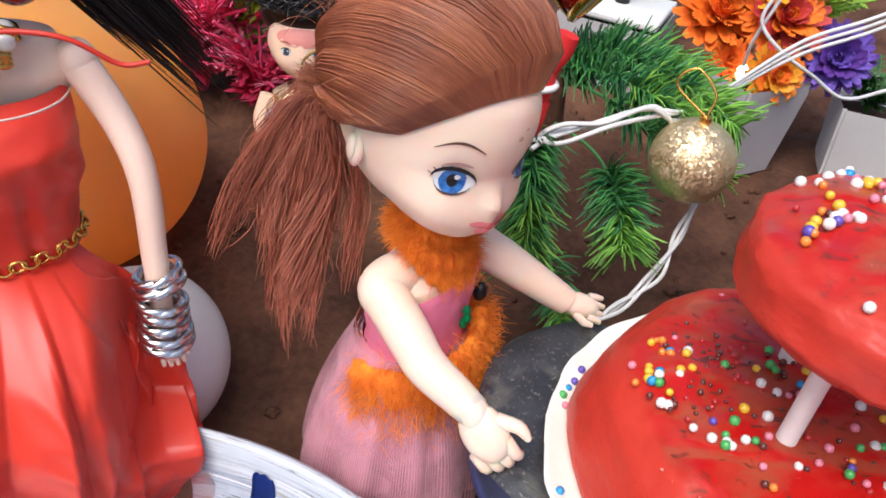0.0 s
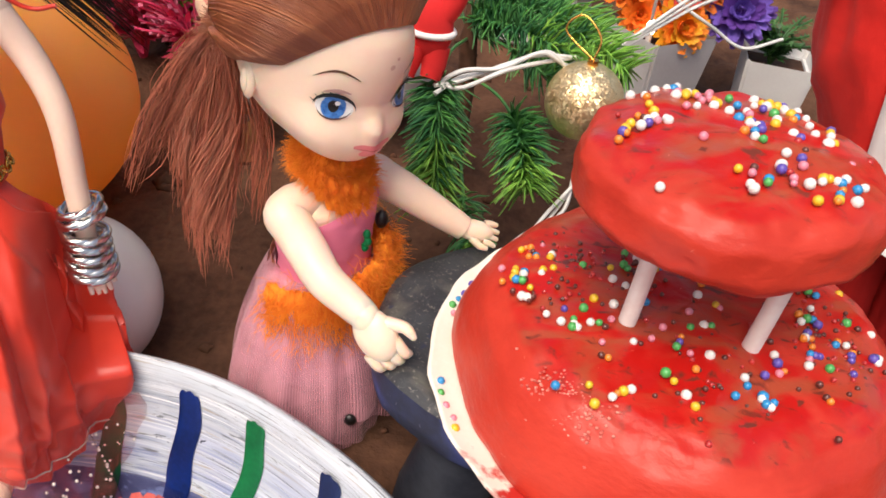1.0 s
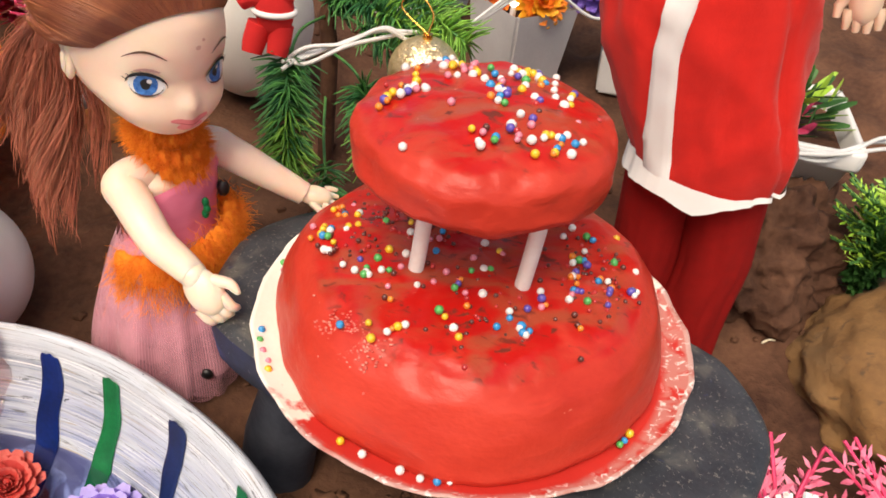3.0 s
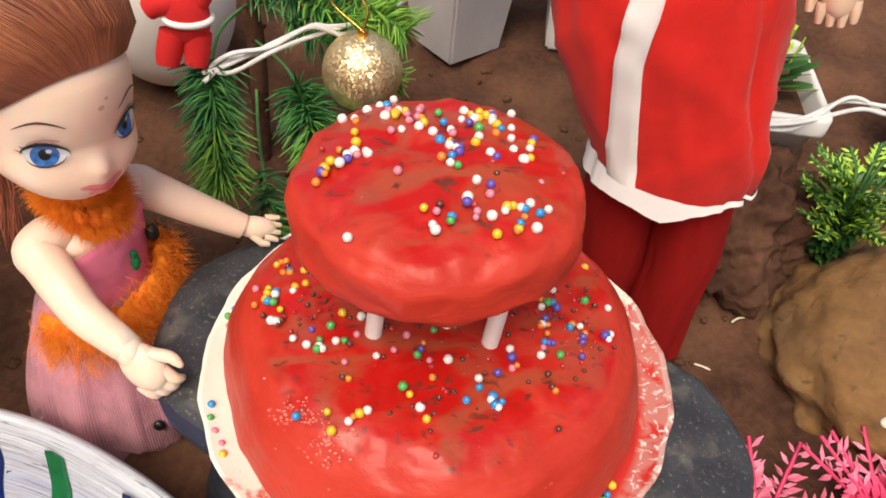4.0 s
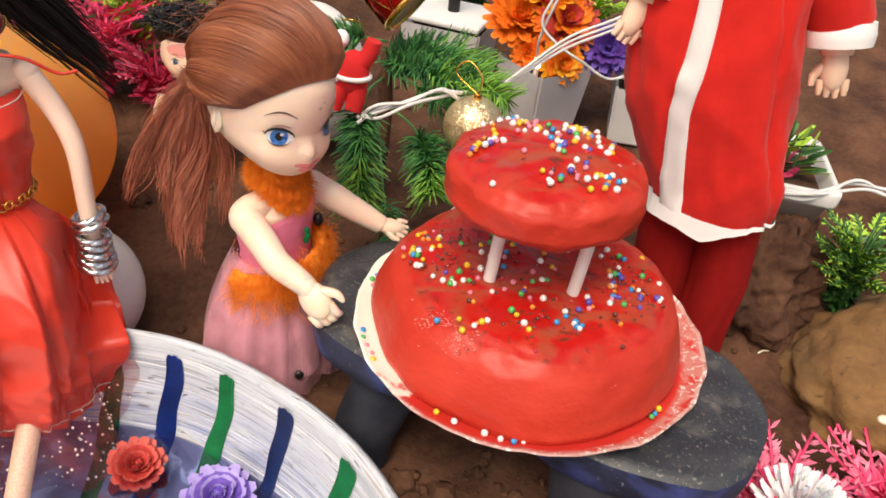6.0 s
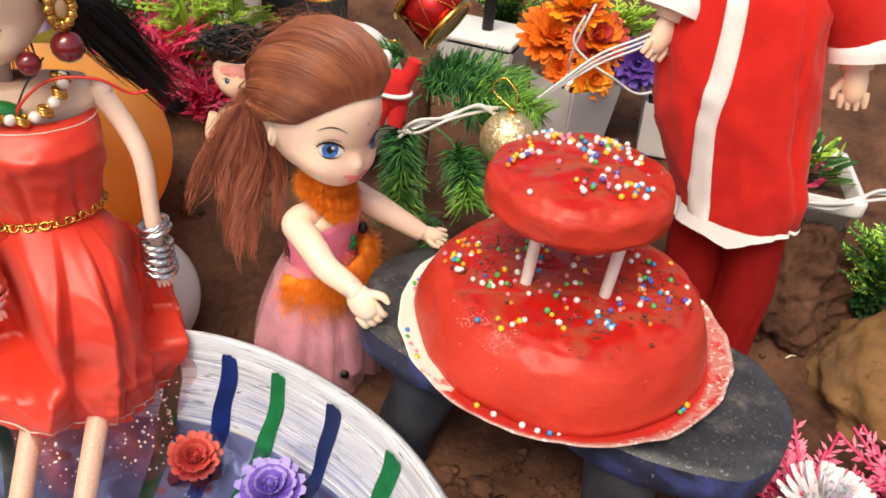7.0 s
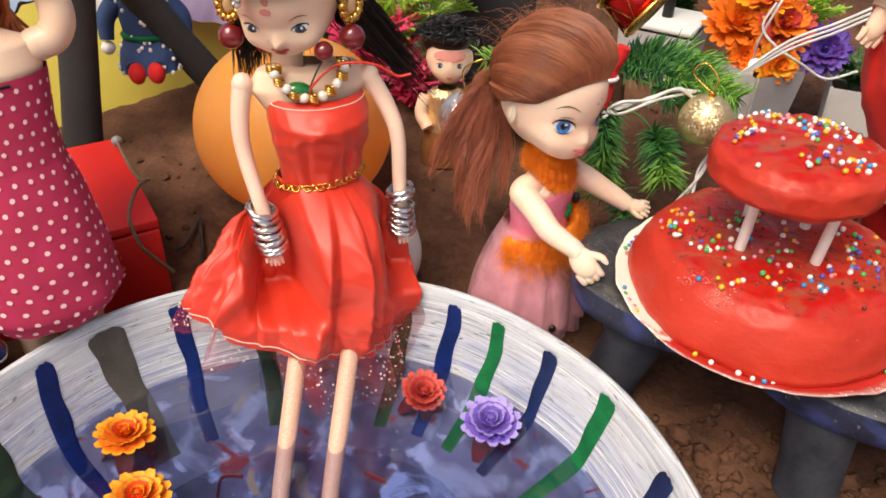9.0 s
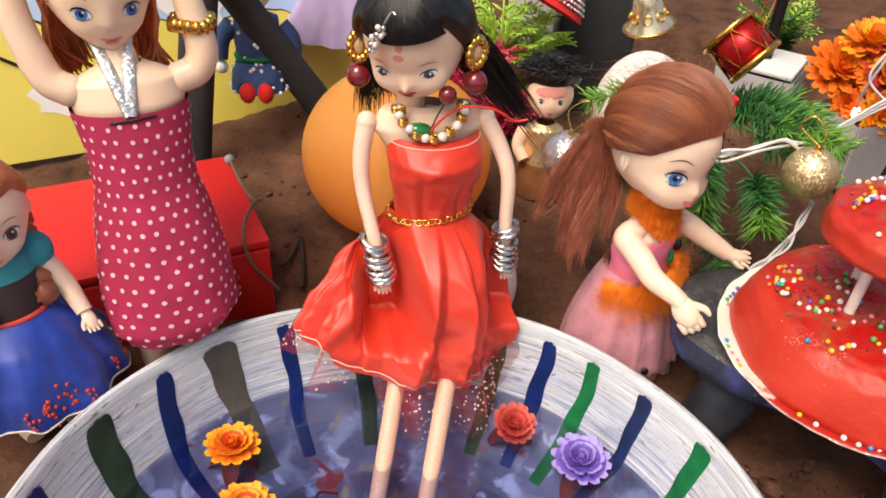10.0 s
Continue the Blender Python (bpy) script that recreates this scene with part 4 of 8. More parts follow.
LOWER_CLUSTERS = [
    (-0.038, -0.014, 0.0045, 10, ["white", "white", "violet", "green"]), (-0.032, -0.028, 0.0025, 4, ["white", "orange", "dark"]),
    (-0.046, -0.040, 0.0012, 1, ["blue"]), (-0.033, -0.044, 0.0030, 4, ["white", "yellow", "dark"]), (-0.021, -0.043, 0.0055, 3, ["yellow"]),
    (-0.006, -0.038, 0.0045, 6, ["white", "green", "green", "dark"]), (0.012, -0.038, 0.0040, 8, ["blue", "blue", "white"]),
    (0.026, -0.034, 0.0055, 6, ["yellow", "orange", "dark", "violet"]), (0.040, -0.011, 0.0055, 20, ["violet", "violet", "white", "orange", "pink", "blue"]),
    (0.056, -0.013, 0.0025, 4, ["white", "blue"]), (-0.006, -0.018, 0.0060, 11, ["white", "orange", "pink", "green"]),
    (-0.046, 0.020, 0.0060, 12, ["white", "yellow", "orange", "dark"]), (-0.055, 0.008, 0.0040, 9, ["pink", "orange", "yellow", "blue"]),
    (-0.050, 0.000, 0.0050, 9, ["dark", "dark", "white"]), (-0.018, 0.014, 0.0070, 16, ["blue", "green", "white", "dark", "yellow"]),
    (0.038, 0.006, 0.0040, 6, ["green", "white", "dark"]), (0.053, 0.006, 0.0045, 6, ["white", "dark"]), (0.024, -0.020, 0.0060, 4, ["white", "dark"]),
    (-0.024, -0.012, 0.0080, 5, ["violet", "pink", "white"]), (0.010, 0.010, 0.0120, 8, None)]
UPPER_CLUSTERS = [
    (-0.020, 0.024, 0.0045, 9, ["white", "blue", "white", "yellow"]), (-0.023, 0.004, 0.0030, 9, ["yellow", "white", "orange", "white"]),
    (-0.031, -0.003, 0.0025, 6, ["violet", "yellow", "orange"]), (-0.007, 0.019, 0.0050, 12, ["white", "yellow", "pink"]),
    (0.003, 0.008, 0.0060, 20, ["pink", "white", "blue", "violet", "yellow"]), (0.014, 0.017, 0.0050, 14, ["yellow", "orange", "white", "violet"]),
    (0.022, 0.002, 0.0040, 7, ["yellow", "white", "violet"]), (0.003, -0.013, 0.0060, 9, ["pink", "white", "violet", "green"]),
    (-0.005, -0.026, 0.0040, 7, ["yellow", "green", "white", "pink"]), (0.012, -0.024, 0.0040, 6, ["orange", "white", "yellow"]),
    (0.021, -0.022, 0.0035, 9, ["white", "blue", "yellow", "pink"]), (0.0, -0.002, 0.0150, 16, ["pink", "white", "yellow", "red"])]
build_cake()


# ---- dolls ----
class Head:
    """A doll's head: a rounded skull with cheeks, nose and chin; paint lies on it as thin patches."""

    # forehead, bridge, lips and chin of a moulded child's face: latitude, radius, half width in degrees
    FACE = ((90, 0.500, 60), (55, 0.530, 60), (28, 0.545, 56), (5, 0.494, 52), (-9, 0.470, 50), (-18, 0.500, 50), (-24, 0.543, 50), (-29, 0.573, 50),
            (-34, 0.589, 50), (-40, 0.598, 50), (-47, 0.592, 50), (-54, 0.550, 50), (-66, 0.450, 54), (-90, 0.350, 60))

    def __init__(self, geo, centre, size, turn, chin=0.22, cheek=0.03, nose=0.060, width=0.88, moulded=0.0):
        self.g, self.c, self.s, self.t = geo, V(centre), size, turn
        self.chin, self.cheek, self.nose, self.width, self.moulded = chin, cheek, nose, width, moulded

    def radius(self, d):
        low = max(0.0, -d.z)
        front = max(0.0, d.y)
        a = 0.5 * self.width * (1 - self.chin * low ** 1.6)
        b = 0.47
        e = 2 + 0.9 * min(1.0, front * 1.4) * min(1.0, low * 2.2)
        s = (abs(d.y) / b) ** e + (abs(d.z) / 0.5) ** e
        r = 1 / math.sqrt((d.x / a) ** 2 + s ** (2 / e))

        def bump(x, y, z, w, h=1.0):
            o = d - V((x, y, z)).normalized()
            o.z *= h
            return math.exp(-(o.length / w) ** 2)
        if self.moulded:
            lat, lon = math.degrees(math.asin(max(-1, min(1, d.z)))), math.degrees(math.atan2(d.x, d.y))
            want, half = [float(np.interp(-lat, [-q[0] for q in self.FACE], [q[k] for q in self.FACE])) for k in (1, 2)]
            e0 = 2 + 0.9 * min(1.0, low * 2.2)
            mid = ((math.cos(radians(lat)) / b) ** e0 + (abs(d.z) / 0.5) ** e0) ** (-1 / e0)
            r += self.moulded * (want - mid) * math.exp(-(lon / half) ** 2)
            r += self.nose * (0.80 * bump(0, 1, -0.365, 0.080) + 0.14 * bump(0, 1, -0.25, 0.085, 0.6) + 0.16 * (bump(0.085, 1, -0.37, 0.05) + bump(-0.085, 1, -0.37, 0.05)))
            r += 0.011 * bump(0, 1, -0.555, 0.07) + 0.013 * bump(0, 1, -0.66, 0.075) - 0.012 * bump(0, 1, -0.76, 0.07)
            r += self.cheek * (bump(0.55, 0.8, -0.42, 0.24) + bump(-0.55, 0.8, -0.42, 0.24))
            r -= 0.016 * (bump(0.46, 0.9, -0.10, 0.17) + bump(-0.46, 0.9, -0.10, 0.17))
            return r
        r += self.nose * bump(0, 1, -0.27, 0.095) + 0.55 * self.nose * bump(0, 1, -0.10, 0.085, 0.6)
        r += self.cheek * (bump(0.46, 0.8, -0.40, 0.26) + bump(-0.46, 0.8, -0.40, 0.26))
        r += 0.026 * bump(0, 1, -0.55, 0.11) - 0.012 * bump(0, 1, -0.66, 0.07) + 0.030 * bump(0, 0.85, -0.86, 0.20)
        r -= 0.022 * (bump(0.38, 0.92, -0.06, 0.16) + bump(-0.38, 0.92, -0.06, 0.16))
        return r

    def at(self, lon, lat, lift=0.0):
        lo, la = radians(lon), radians(lat)
        d = V((math.sin(lo) * math.cos(la), math.cos(lo) * math.cos(la), math.sin(la)))
        return self.c + self.t @ (d * ((self.radius(d) + lift) * self.s))

    def skin(self, mat, nu=56, nv=40):
        rows = [[self.at(360 * j / nu, -89.9 + 179.8 * i / nv) for j in range(nu)] for i in range(nv + 1)]
        self.g.grid(rows, mat, closed=True)

    def disc(self, lon, lat, rx, ry, mat, lift, tilt=0.0, n=18, power=1.0):
        rows = []
        for k in range(4):
            ring = []
            for j in range(n):
                a = 2 * math.pi * j / n
                x, y = rx * k / 3 * math.cos(a), ry * k / 3 * math.sin(a) * (power if math.sin(a) < 0 else 1.0)
                t = radians(tilt)
                ring.append(self.at(lon + x * math.cos(t) - y * math.sin(t), lat + x * math.sin(t) + y * math.cos(t), lift))
            rows.append(ring)
        self.g.grid(rows, mat, closed=True)

    def stroke(self, pts, width, mat, lift=0.006):
        rows = []
        n = len(pts)
        for i, (lo, la) in enumerate(pts):
            w = width * (math.sin(math.pi * (0.12 + 0.8 * i / (n - 1))) if n > 2 else 1)
            rows.append([self.at(lo, la - w / 2, lift), self.at(lo, la + w / 2, lift)])
        self.g.grid(rows, mat)

    def eye(self, side, lon, lat, size, iris, gaze=(0, 0), brow=10.0, lash=True, tall=0.78):
        x = side * lon
        self.disc(x, lat, size * 1.05, size * tall, WHITE_EYE, 0.004, tilt=side * 6, power=0.75)
        gx, gy = x + gaze[0], lat + gaze[1]
        self.disc(gx, gy, size * 0.68, size * tall * 0.98, iris, 0.0055, power=0.82)
        self.disc(gx, gy + 0.05 * size, size * 0.30, size * tall * 0.45, INK, 0.0068)
        self.disc(gx - size * 0.2, gy + size * 0.30 * tall, size * 0.15, size * 0.15, WHITE_EYE, 0.0080, n=10)
        up = [(x + size * 1.15 * math.cos(a), lat + size * (tall * 1.02 * math.sin(a)) + side * math.cos(a) * size * 0.12) for a in [math.pi * i / 12 for i in range(13)]]
        self.stroke(up, size * 0.26, INK, 0.0078)
        self.stroke([(x + size * 0.95 * math.cos(a), lat - size * 0.74 * tall * math.sin(a)) for a in [math.pi * i / 8 for i in range(9)]], size * 0.08, BROW, 0.008)
        if lash:
            for i in range(5):
                a = radians(20 + 22 * i) if side > 0 else radians(160 - 22 * i)
                q0 = (x + size * 1.1 * math.cos(a), lat + size * tall * math.sin(a))
                q1 = (q0[0] + side * size * 0.30, q0[1] + size * 0.22)
                self.g.tube([self.at(*q0, 0.008), self.at(*q1, 0.010)], [0.0028 * self.s, 0.0008 * self.s], INK, n=4)
        self.stroke([(x + side * (-size * 1.0 + size * 2.3 * i / 10), lat + size * (tall + 0.95) + brow * 0.1 * math.sin(math.pi * i / 10) * size * 0.3) for i in range(11)], size * 0.13, BROW, 0.005)

    def mouth(self, lat, width, mat):
        lat = lat + 7
        self.stroke([(-width + 2 * width * i / 12, lat + 1.2 * math.cos(math.pi * i / 6) * 0.5 + 0.12 * abs(i - 6) * 0.4) for i in range(13)], 4.6, mat, 0.006)
        self.disc(0, lat - 2.8, width * 0.70, 2.6, mat, 0.011)
        self.stroke([(-width + 2 * width * i / 12, lat - 0.4 + 0.03 * (i - 6) ** 2) for i in range(13)], 0.6, LIP_LINE, 0.012)

    def hair_cap(self, hairline, mat, thick=0.05, nu=64, nv=16):
        """A shell of hair from the hairline, lat by lon, up to the crown."""
        rows = []
        for i in range(nv + 1):
            t = i / nv
            row = []
            for j in range(nu):
                lon = 360 * j / nu - 180
                h = hairline(lon)
                la = h + (89.9 - h) * t
                groove = 0.006 * math.sin(lon * 0.9) + 0.008 * fbm((lon * 0.12, t * 1.5, 0), 3)
                row.append(self.at(lon, la, thick * min(1, t * 5) ** 0.6 + groove * min(1, t * 4) - 0.004 * (i == 0)))
            rows.append(row)
        self.g.grid(rows, mat, closed=True)

    def ear(self, side, mat, lat=-12):
        p = self.at(side * 93, lat, -0.004)
        tn = self.t @ Matrix.Rotation(radians(side * -14), 3, "Z")
        self.g.ball(p, (0.035 * self.s, 0.075 * self.s, 0.11 * self.s), mat, 12, 8, turn=tn)
        self.g.ball(p + tn @ V((side * 0.025 * self.s, 0.012 * self.s, 0)), (0.018 * self.s, 0.04 * self.s, 0.07 * self.s), mat, 10, 8, turn=tn)


def hand(g, wrist, along, palm, size, mat, spread=0.0, thumb=1):
    """Small vinyl hand: palm, four fingers and a thumb."""
    d, p = V(along).normalized(), V(palm).normalized()
    s = d.cross(p).normalized()
    p = s.cross(d)
    w = V(wrist)
    c = w + d * size * 0.42
    g.ball(c, (size * 0.33, size * 0.62, size * 0.25), mat, 16, 12, turn=Matrix((s, d, p)).transposed())
    for i in range(4):
        o = (i - 1.5) * 0.19 * size
        a = c + d * size * 0.30 + s * o
        b = a + d * size * (0.48 - 0.06 * abs(i - 1.3)) + s * o * spread - p * size * 0.06
        g.tube([a, (a + b) / 2 + p * size * 0.03, b], [size * 0.105, size * 0.098, size * 0.07], mat, n=7)
    a = c - d * size * 0.05 + s * thumb * size * 0.26
    g.tube([a, a + d * size * 0.28 + s * thumb * size * 0.22, a + d * size * 0.50 + s * thumb * size * 0.24], [size * 0.13, size * 0.11, size * 0.075], mat, n=7)


def mitt(g, wrist, along, thumbward, size, mat):
    """Chubby loosely closed hand: a broad back, four short curled fingers side by side and a thumb standing off."""
    d = V(along).normalized()
    s = (V(thumbward) - d * V(thumbward).dot(d)).normalized()
    p = d.cross(s)
    w = V(wrist)
    turn = Matrix((s, d, p)).transposed()
    c = w + d * size * 0.50
    g.ball(c, (size * 0.46, size * 0.62, size * 0.30), mat, 20, 14, turn=turn)
    g.ball(w + d * size * 0.08, (size * 0.325, size * 0.42, size * 0.30), mat, 20, 14, turn=turn)
    for i in range(4):
        o = (i - 1.35) * 0.225 * size
        a = c + d * size * (0.36 - 0.05 * abs(i - 1.5)) - s * o
        b = a + d * size * 0.34 - p * size * 0.10
        e = b + d * size * 0.10 - p * size * 0.20
        g.tube(smooth_path([a, b, e], 3), [size * q for q in (0.135, 0.135, 0.132, 0.125, 0.120, 0.105, 0.080)], mat, n=9)
        g.ball(e, size * 0.080, mat, 8, 6)
    a = c - d * size * 0.10 + s * size * 0.34
    b = a + d * size * 0.26 + s * size * 0.30
    e = b + d * size * 0.26 + s * size * 0.06
    g.tube(smooth_path([a, b, e], 3), [size * q for q in (0.17, 0.155, 0.145, 0.135, 0.125, 0.11, 0.08)], mat, n=9)
    g.ball(e, size * 0.08, mat, 8, 6)


def limb(g, pts, radii, mat, n=12, k=5):
    path = smooth_path(pts, k)
    m = len(path) - 1
    rr = [np.interp(i / m * (len(radii) - 1), range(len(radii)), radii) for i in range(m + 1)]
    g.tube(path, [float(r) for r in rr], mat, n=n)


def cloth(g, rings, mat, n=96, pleats=0, amp=0.0, seed=0.0, power=1.0, wave=0.0, crease=0.0):
    """A sleeve of cloth through rings (centre, half width, half depth, turn); folds grow towards the last ring."""
    rows = []
    m = len(rings) - 1
    steps = 7
    flat = []
    for i in range(m):
        for s in range(steps):
            flat.append(i + s / steps)
    flat.append(m)
    for f in flat:
        i = min(int(f), m - 1)
        u = f - i
        (c0, a0, b0, t0), (c1, a1, b1, t1) = rings[i], rings[i + 1]
        c, a, b = V(c0).lerp(V(c1), u), a0 + (a1 - a0) * u, b0 + (b1 - b0) * u
        t = (f / m) ** power
        row = []
        for j in range(n):
            w = 2 * math.pi * j / n
            ph = fbm((math.cos(w) * 1.5 + seed, math.sin(w) * 1.5, f * 0.25), 3)
            fold = amp * t * (math.cos(pleats * w + 3.5 * ph + seed) * 0.6 + 0.9 * ph)
            if crease:
                cr = fbm((math.cos(w) * 3.2 + seed, math.sin(w) * 3.2, f * 0.9), 4)
                fold += crease * (1 - abs(2.2 * cr)) * min(1.0, t * 3)
            q = t0 @ V(((a + fold) * math.cos(w), (b + fold) * math.sin(w), wave * t * math.sin(pleats * 0.5 * w + seed)))
            row.append(c + q)
        rows.append(row)
    g.grid(rows, mat, closed=True)
    return rows


def strand(g, pts, r, mat, n=5, flat=0.6):
    m = len(pts) - 1
    g.tube(pts, [r * (0.5 + 0.5 * math.sin(math.pi * min(1, 0.25 + 0.75 * (1 - i / m)))) * (1.0 if i < m else 0.3) for i in range(m + 1)], mat, n=n, cap=False, flat=flat)


def build_girl():
    g = Geo()
    rnd = random.Random(31)
    fw = V((0.715, -0.690, -0.10))
    turn = axes(fw, (0.09, 0.02, 1))
    base = V((-0.020, 0.078, 0.0))
    hc, hs = V((-0.0212, 0.0762, 0.1700)), 0.066
    h = Head(g, hc, hs, turn, chin=0.20, cheek=0.030, nose=0.062, width=0.86, moulded=1.0)
    h.skin(SKIN_PALE, 96, 72)
    for s in (1, -1):
        h.eye(s, 27, -9, 11.4, IRIS, gaze=(0.6, 0.3), tall=0.72, brow=14.0)
        h.ear(s, SKIN_PALE, -14)
        h.stroke([(s * (27 - 8 + 1.6 * i), -9 + 10.4 + 1.5 * math.sin(math.pi * i / 10)) for i in range(11)], 2.2, LID, 0.005)
    h.mouth(-36.5, 13.0, LIPS)
    h.disc(-4, 16, 2.0, 1.4, SMUDGE, 0.003)
    h.disc(-8, 20, 1.3, 0.9, SMUDGE, 0.003)

    def line(lon):
        a = abs(lon)
        if 0 < lon < 95:
            return 36 - 0.0070 * a * a if a < 60 else 10.8 - (a - 60) * 0.35
        return 36 - 0.0030 * a * a if a < 60 else 25.2 - (a - 60) * 0.76 if a < 95 else -1.4 - (a - 95) * 0.55
    h.hair_cap(line, HAIR_BROWN, 0.078)
    knot = V((-0.0590, 0.0890, 0.1680))
    kd = (turn.transposed() @ (knot - hc)).normalized()
    for i in range(7000):
        lon = rnd.uniform(-105, 105)
        a0 = V((math.sin(radians(lon)), math.cos(radians(lon)), 0)) * math.cos(radians(line(lon)))
        a0.z = math.sin(radians(line(lon)))
        a0 = a0.normalized()
        b0 = kd
        mid = (a0 + b0 + V((rnd.uniform(-0.1, 0.1) + 0.55 * math.sin(radians(lon)), 0, 0.55))).normalized()
        lift = rnd.uniform(0.076, 0.094) + 0.060 * math.exp(-((lon + 8) / 42) ** 2) + 0.045 * math.cos(radians(lon)) + 0.035 * max(0.0, -math.sin(radians(lon))) + 0.035 * max(0.0, math.cos(radians(lon * 1.4 - 10))) ** 2 + 0.060 * fbm((lon * 0.028, 0, 3), 2)
        lift -= 0.050 * math.exp(-((lon - 4) / 5.0) ** 2)
        light = fbm((lon * 0.16, 2, 7), 3) + rnd.gauss(0, 0.12)
        pts = []
        for k in range(11):
            t = k / 10
            d = (a0 * (1 - t) ** 2 + mid * 2 * t * (1 - t) * 1.25 + b0 * t * t).normalized()
            r = h.radius(d) + 0.012 + lift * math.sin(math.pi * min(1, t * 1.15)) ** 0.45 + 0.0025 * math.sin(9 * t + i)
            pts.append(hc + turn @ (d * r * hs))
        pts.append(knot + V((rnd.gauss(0, 0.003), rnd.gauss(0, 0.003), rnd.gauss(0, 0.003))))
        strand(g, pts, rnd.uniform(0.00022, 0.00042), HAIR_BROWN if light < 0.10 else HAIR_COPPER, n=3)
    g.ring(knot + V((-0.003, 0, -0.002)), 0.0055, 0.0028, HAIR_BROWN, turn=axes((0.3, 0.3, 1)), n=16)
    # tail: locks that part from one another and curl towards their ends
    locks = []
    for k in range(64):
        sp, sq = rnd.gauss(0, 1), rnd.gauss(0, 1)
        ln = rnd.choice((0.45, 0.6, 0.72, 0.84, 0.95, 1.12)) * rnd.uniform(0.94, 1.06)
        end = TAIL_END + V((-0.9, -0.1, 0)) * 0.0070 * sp + V((0.3, -0.9, 0.0)) * 0.0064 * sq
        if rnd.random() < 0.25:
            end += V((-0.010, -0.004, 0.018))
        locks.append((sp, sq, knot.lerp(end, ln), rnd.uniform(0, 6.3), rnd.uniform(0.0018, 0.0060), rnd.uniform(3, 6)))
    for i in range(4600):
        sp, sq, end, ph, curl, turns = locks[i % len(locks)]
        j1, j2 = rnd.gauss(0, 0.0008), rnd.gauss(0, 0.0008)
        e = knot.lerp(end, rnd.uniform(0.72, 1.05)) + V((rnd.gauss(-0.001, 0.0014), rnd.gauss(0, 0.0014), rnd.gauss(0, 0.004)))
        m1 = knot.lerp(e, 0.28) + V((-0.0005, 0.000, 0.004)) + V((-0.8, -0.2, 0)) * 0.0024 * sp + V((0, 0.0030 * sq, 0)) + V((j1, j2, 0)) * 1.3
        m2 = knot.lerp(e, 0.66) + V((-0.001, 0, 0.002)) + V((-0.9, -0.1, 0)) * 0.0040 * sp + V((0, 0.0042 * sq, 0)) + V((j1, j2, 0)) * 1.6
        pts = smooth_path([knot + V((rnd.gauss(0, 0.003), rnd.gauss(0, 0.003), 0)), m1, m2, e], 6)
        m = len(pts) - 1
        ph += rnd.gauss(0, 0.18)
        curl *= rnd.uniform(0.85, 1.15)
        fz, ft = rnd.uniform(0.0, 0.0007) + (0.003 if rnd.random() < 0.05 else 0.0), rnd.uniform(8, 18)
        pts = [q + V((math.sin(turns * u + ph), 0.4 * math.cos(turns * u + ph), 0.5 * math.sin(turns * u))) * (curl * u * u) + V((math.sin(ft * u + ph), math.cos(ft * u), 0)) * (fz * u) for q, u in zip(pts, [k / m for k in range(m + 1)])]
        strand(g, pts, rnd.uniform(0.00009, 0.00022), HAIR_BROWN if rnd.random() < 0.35 else HAIR_RED, n=3)
    for i in range(240):
        d0 = h.at(rnd.uniform(70, 290), rnd.uniform(30, 85), 0.12)
        d1 = d0 + V((rnd.uniform(-0.024, 0.006), rnd.uniform(-0.01, 0.012), rnd.uniform(-0.006, 0.012)))
        g.tube(smooth_path([d0, d0.lerp(d1, 0.5) + V((0, 0, rnd.uniform(0.002, 0.008))), d1], 5), 0.00007, HAIR_COPPER, n=3, cap=False)
    # body
    up = Matrix.Identity(3)
    bt = axes((0.86, -0.51, 0))
    limb(g, [base + V((0, 0, 0.133)), base + V((0.001, -0.001, 0.120)), base + V((0.002, -0.001, 0.112))], [0.0105, 0.0095, 0.013], SKIN_PALE)
    cloth(g, [(base + V((0.001, 0, 0.119)), 0.011, 0.009, bt), (base + V((0.002, -0.001, 0.112)), 0.022, 0.013, bt), (base + V((0.002, -0.001, 0.100)), 0.021, 0.016, bt), (base + V((0.001, 0, 0.088)), 0.019, 0.015, bt)], SKIN_PALE, n=40)
    shr, shl = base + V((-0.0115, -0.0190, 0.1135)), base + V((0.0150, 0.0190, 0.1125))
    for shd, elb, wr in ((shr, V((-0.0120, 0.037, 0.102)), V((0.0045, 0.0235, 0.0990))), (shl, V((0.018, 0.0925, 0.103)), V((0.036, 0.092, 0.0930)))):
        inner = (base + V((0.002, -0.001, 0.1120))).lerp(shd, 0.45)
        drop = (elb - shd).normalized()
        limb(g, [inner, shd.lerp(inner, 0.45) + V((0, 0, 0.0008)), shd + drop * 0.0015, shd + drop * 0.0075, shd.lerp(elb, 0.62) + V((0.0, -0.001, 0.001)), elb, elb.lerp(wr, 0.6), wr],
             [0.0080, 0.0082, 0.0081, 0.0079, 0.0075, 0.0069, 0.0060, 0.0052], SKIN_PALE, n=24, k=6)
    mitt(g, V((0.0035, 0.0240, 0.0995)), V((0.62, -0.45, -0.66)), V((0.55, 0.10, 0.55)), 0.0162, SKIN_PALE)
    hand(g, (0.0345, 0.0922, 0.0932), (0.92, 0.10, -0.18), (0.1, -0.5, 0.85), 0.0145, SKIN_PALE, 0.2, thumb=1)
    # orange fur collar and sash: a soft core with many fine hairs
    bw = V((0.86, -0.51, 0))
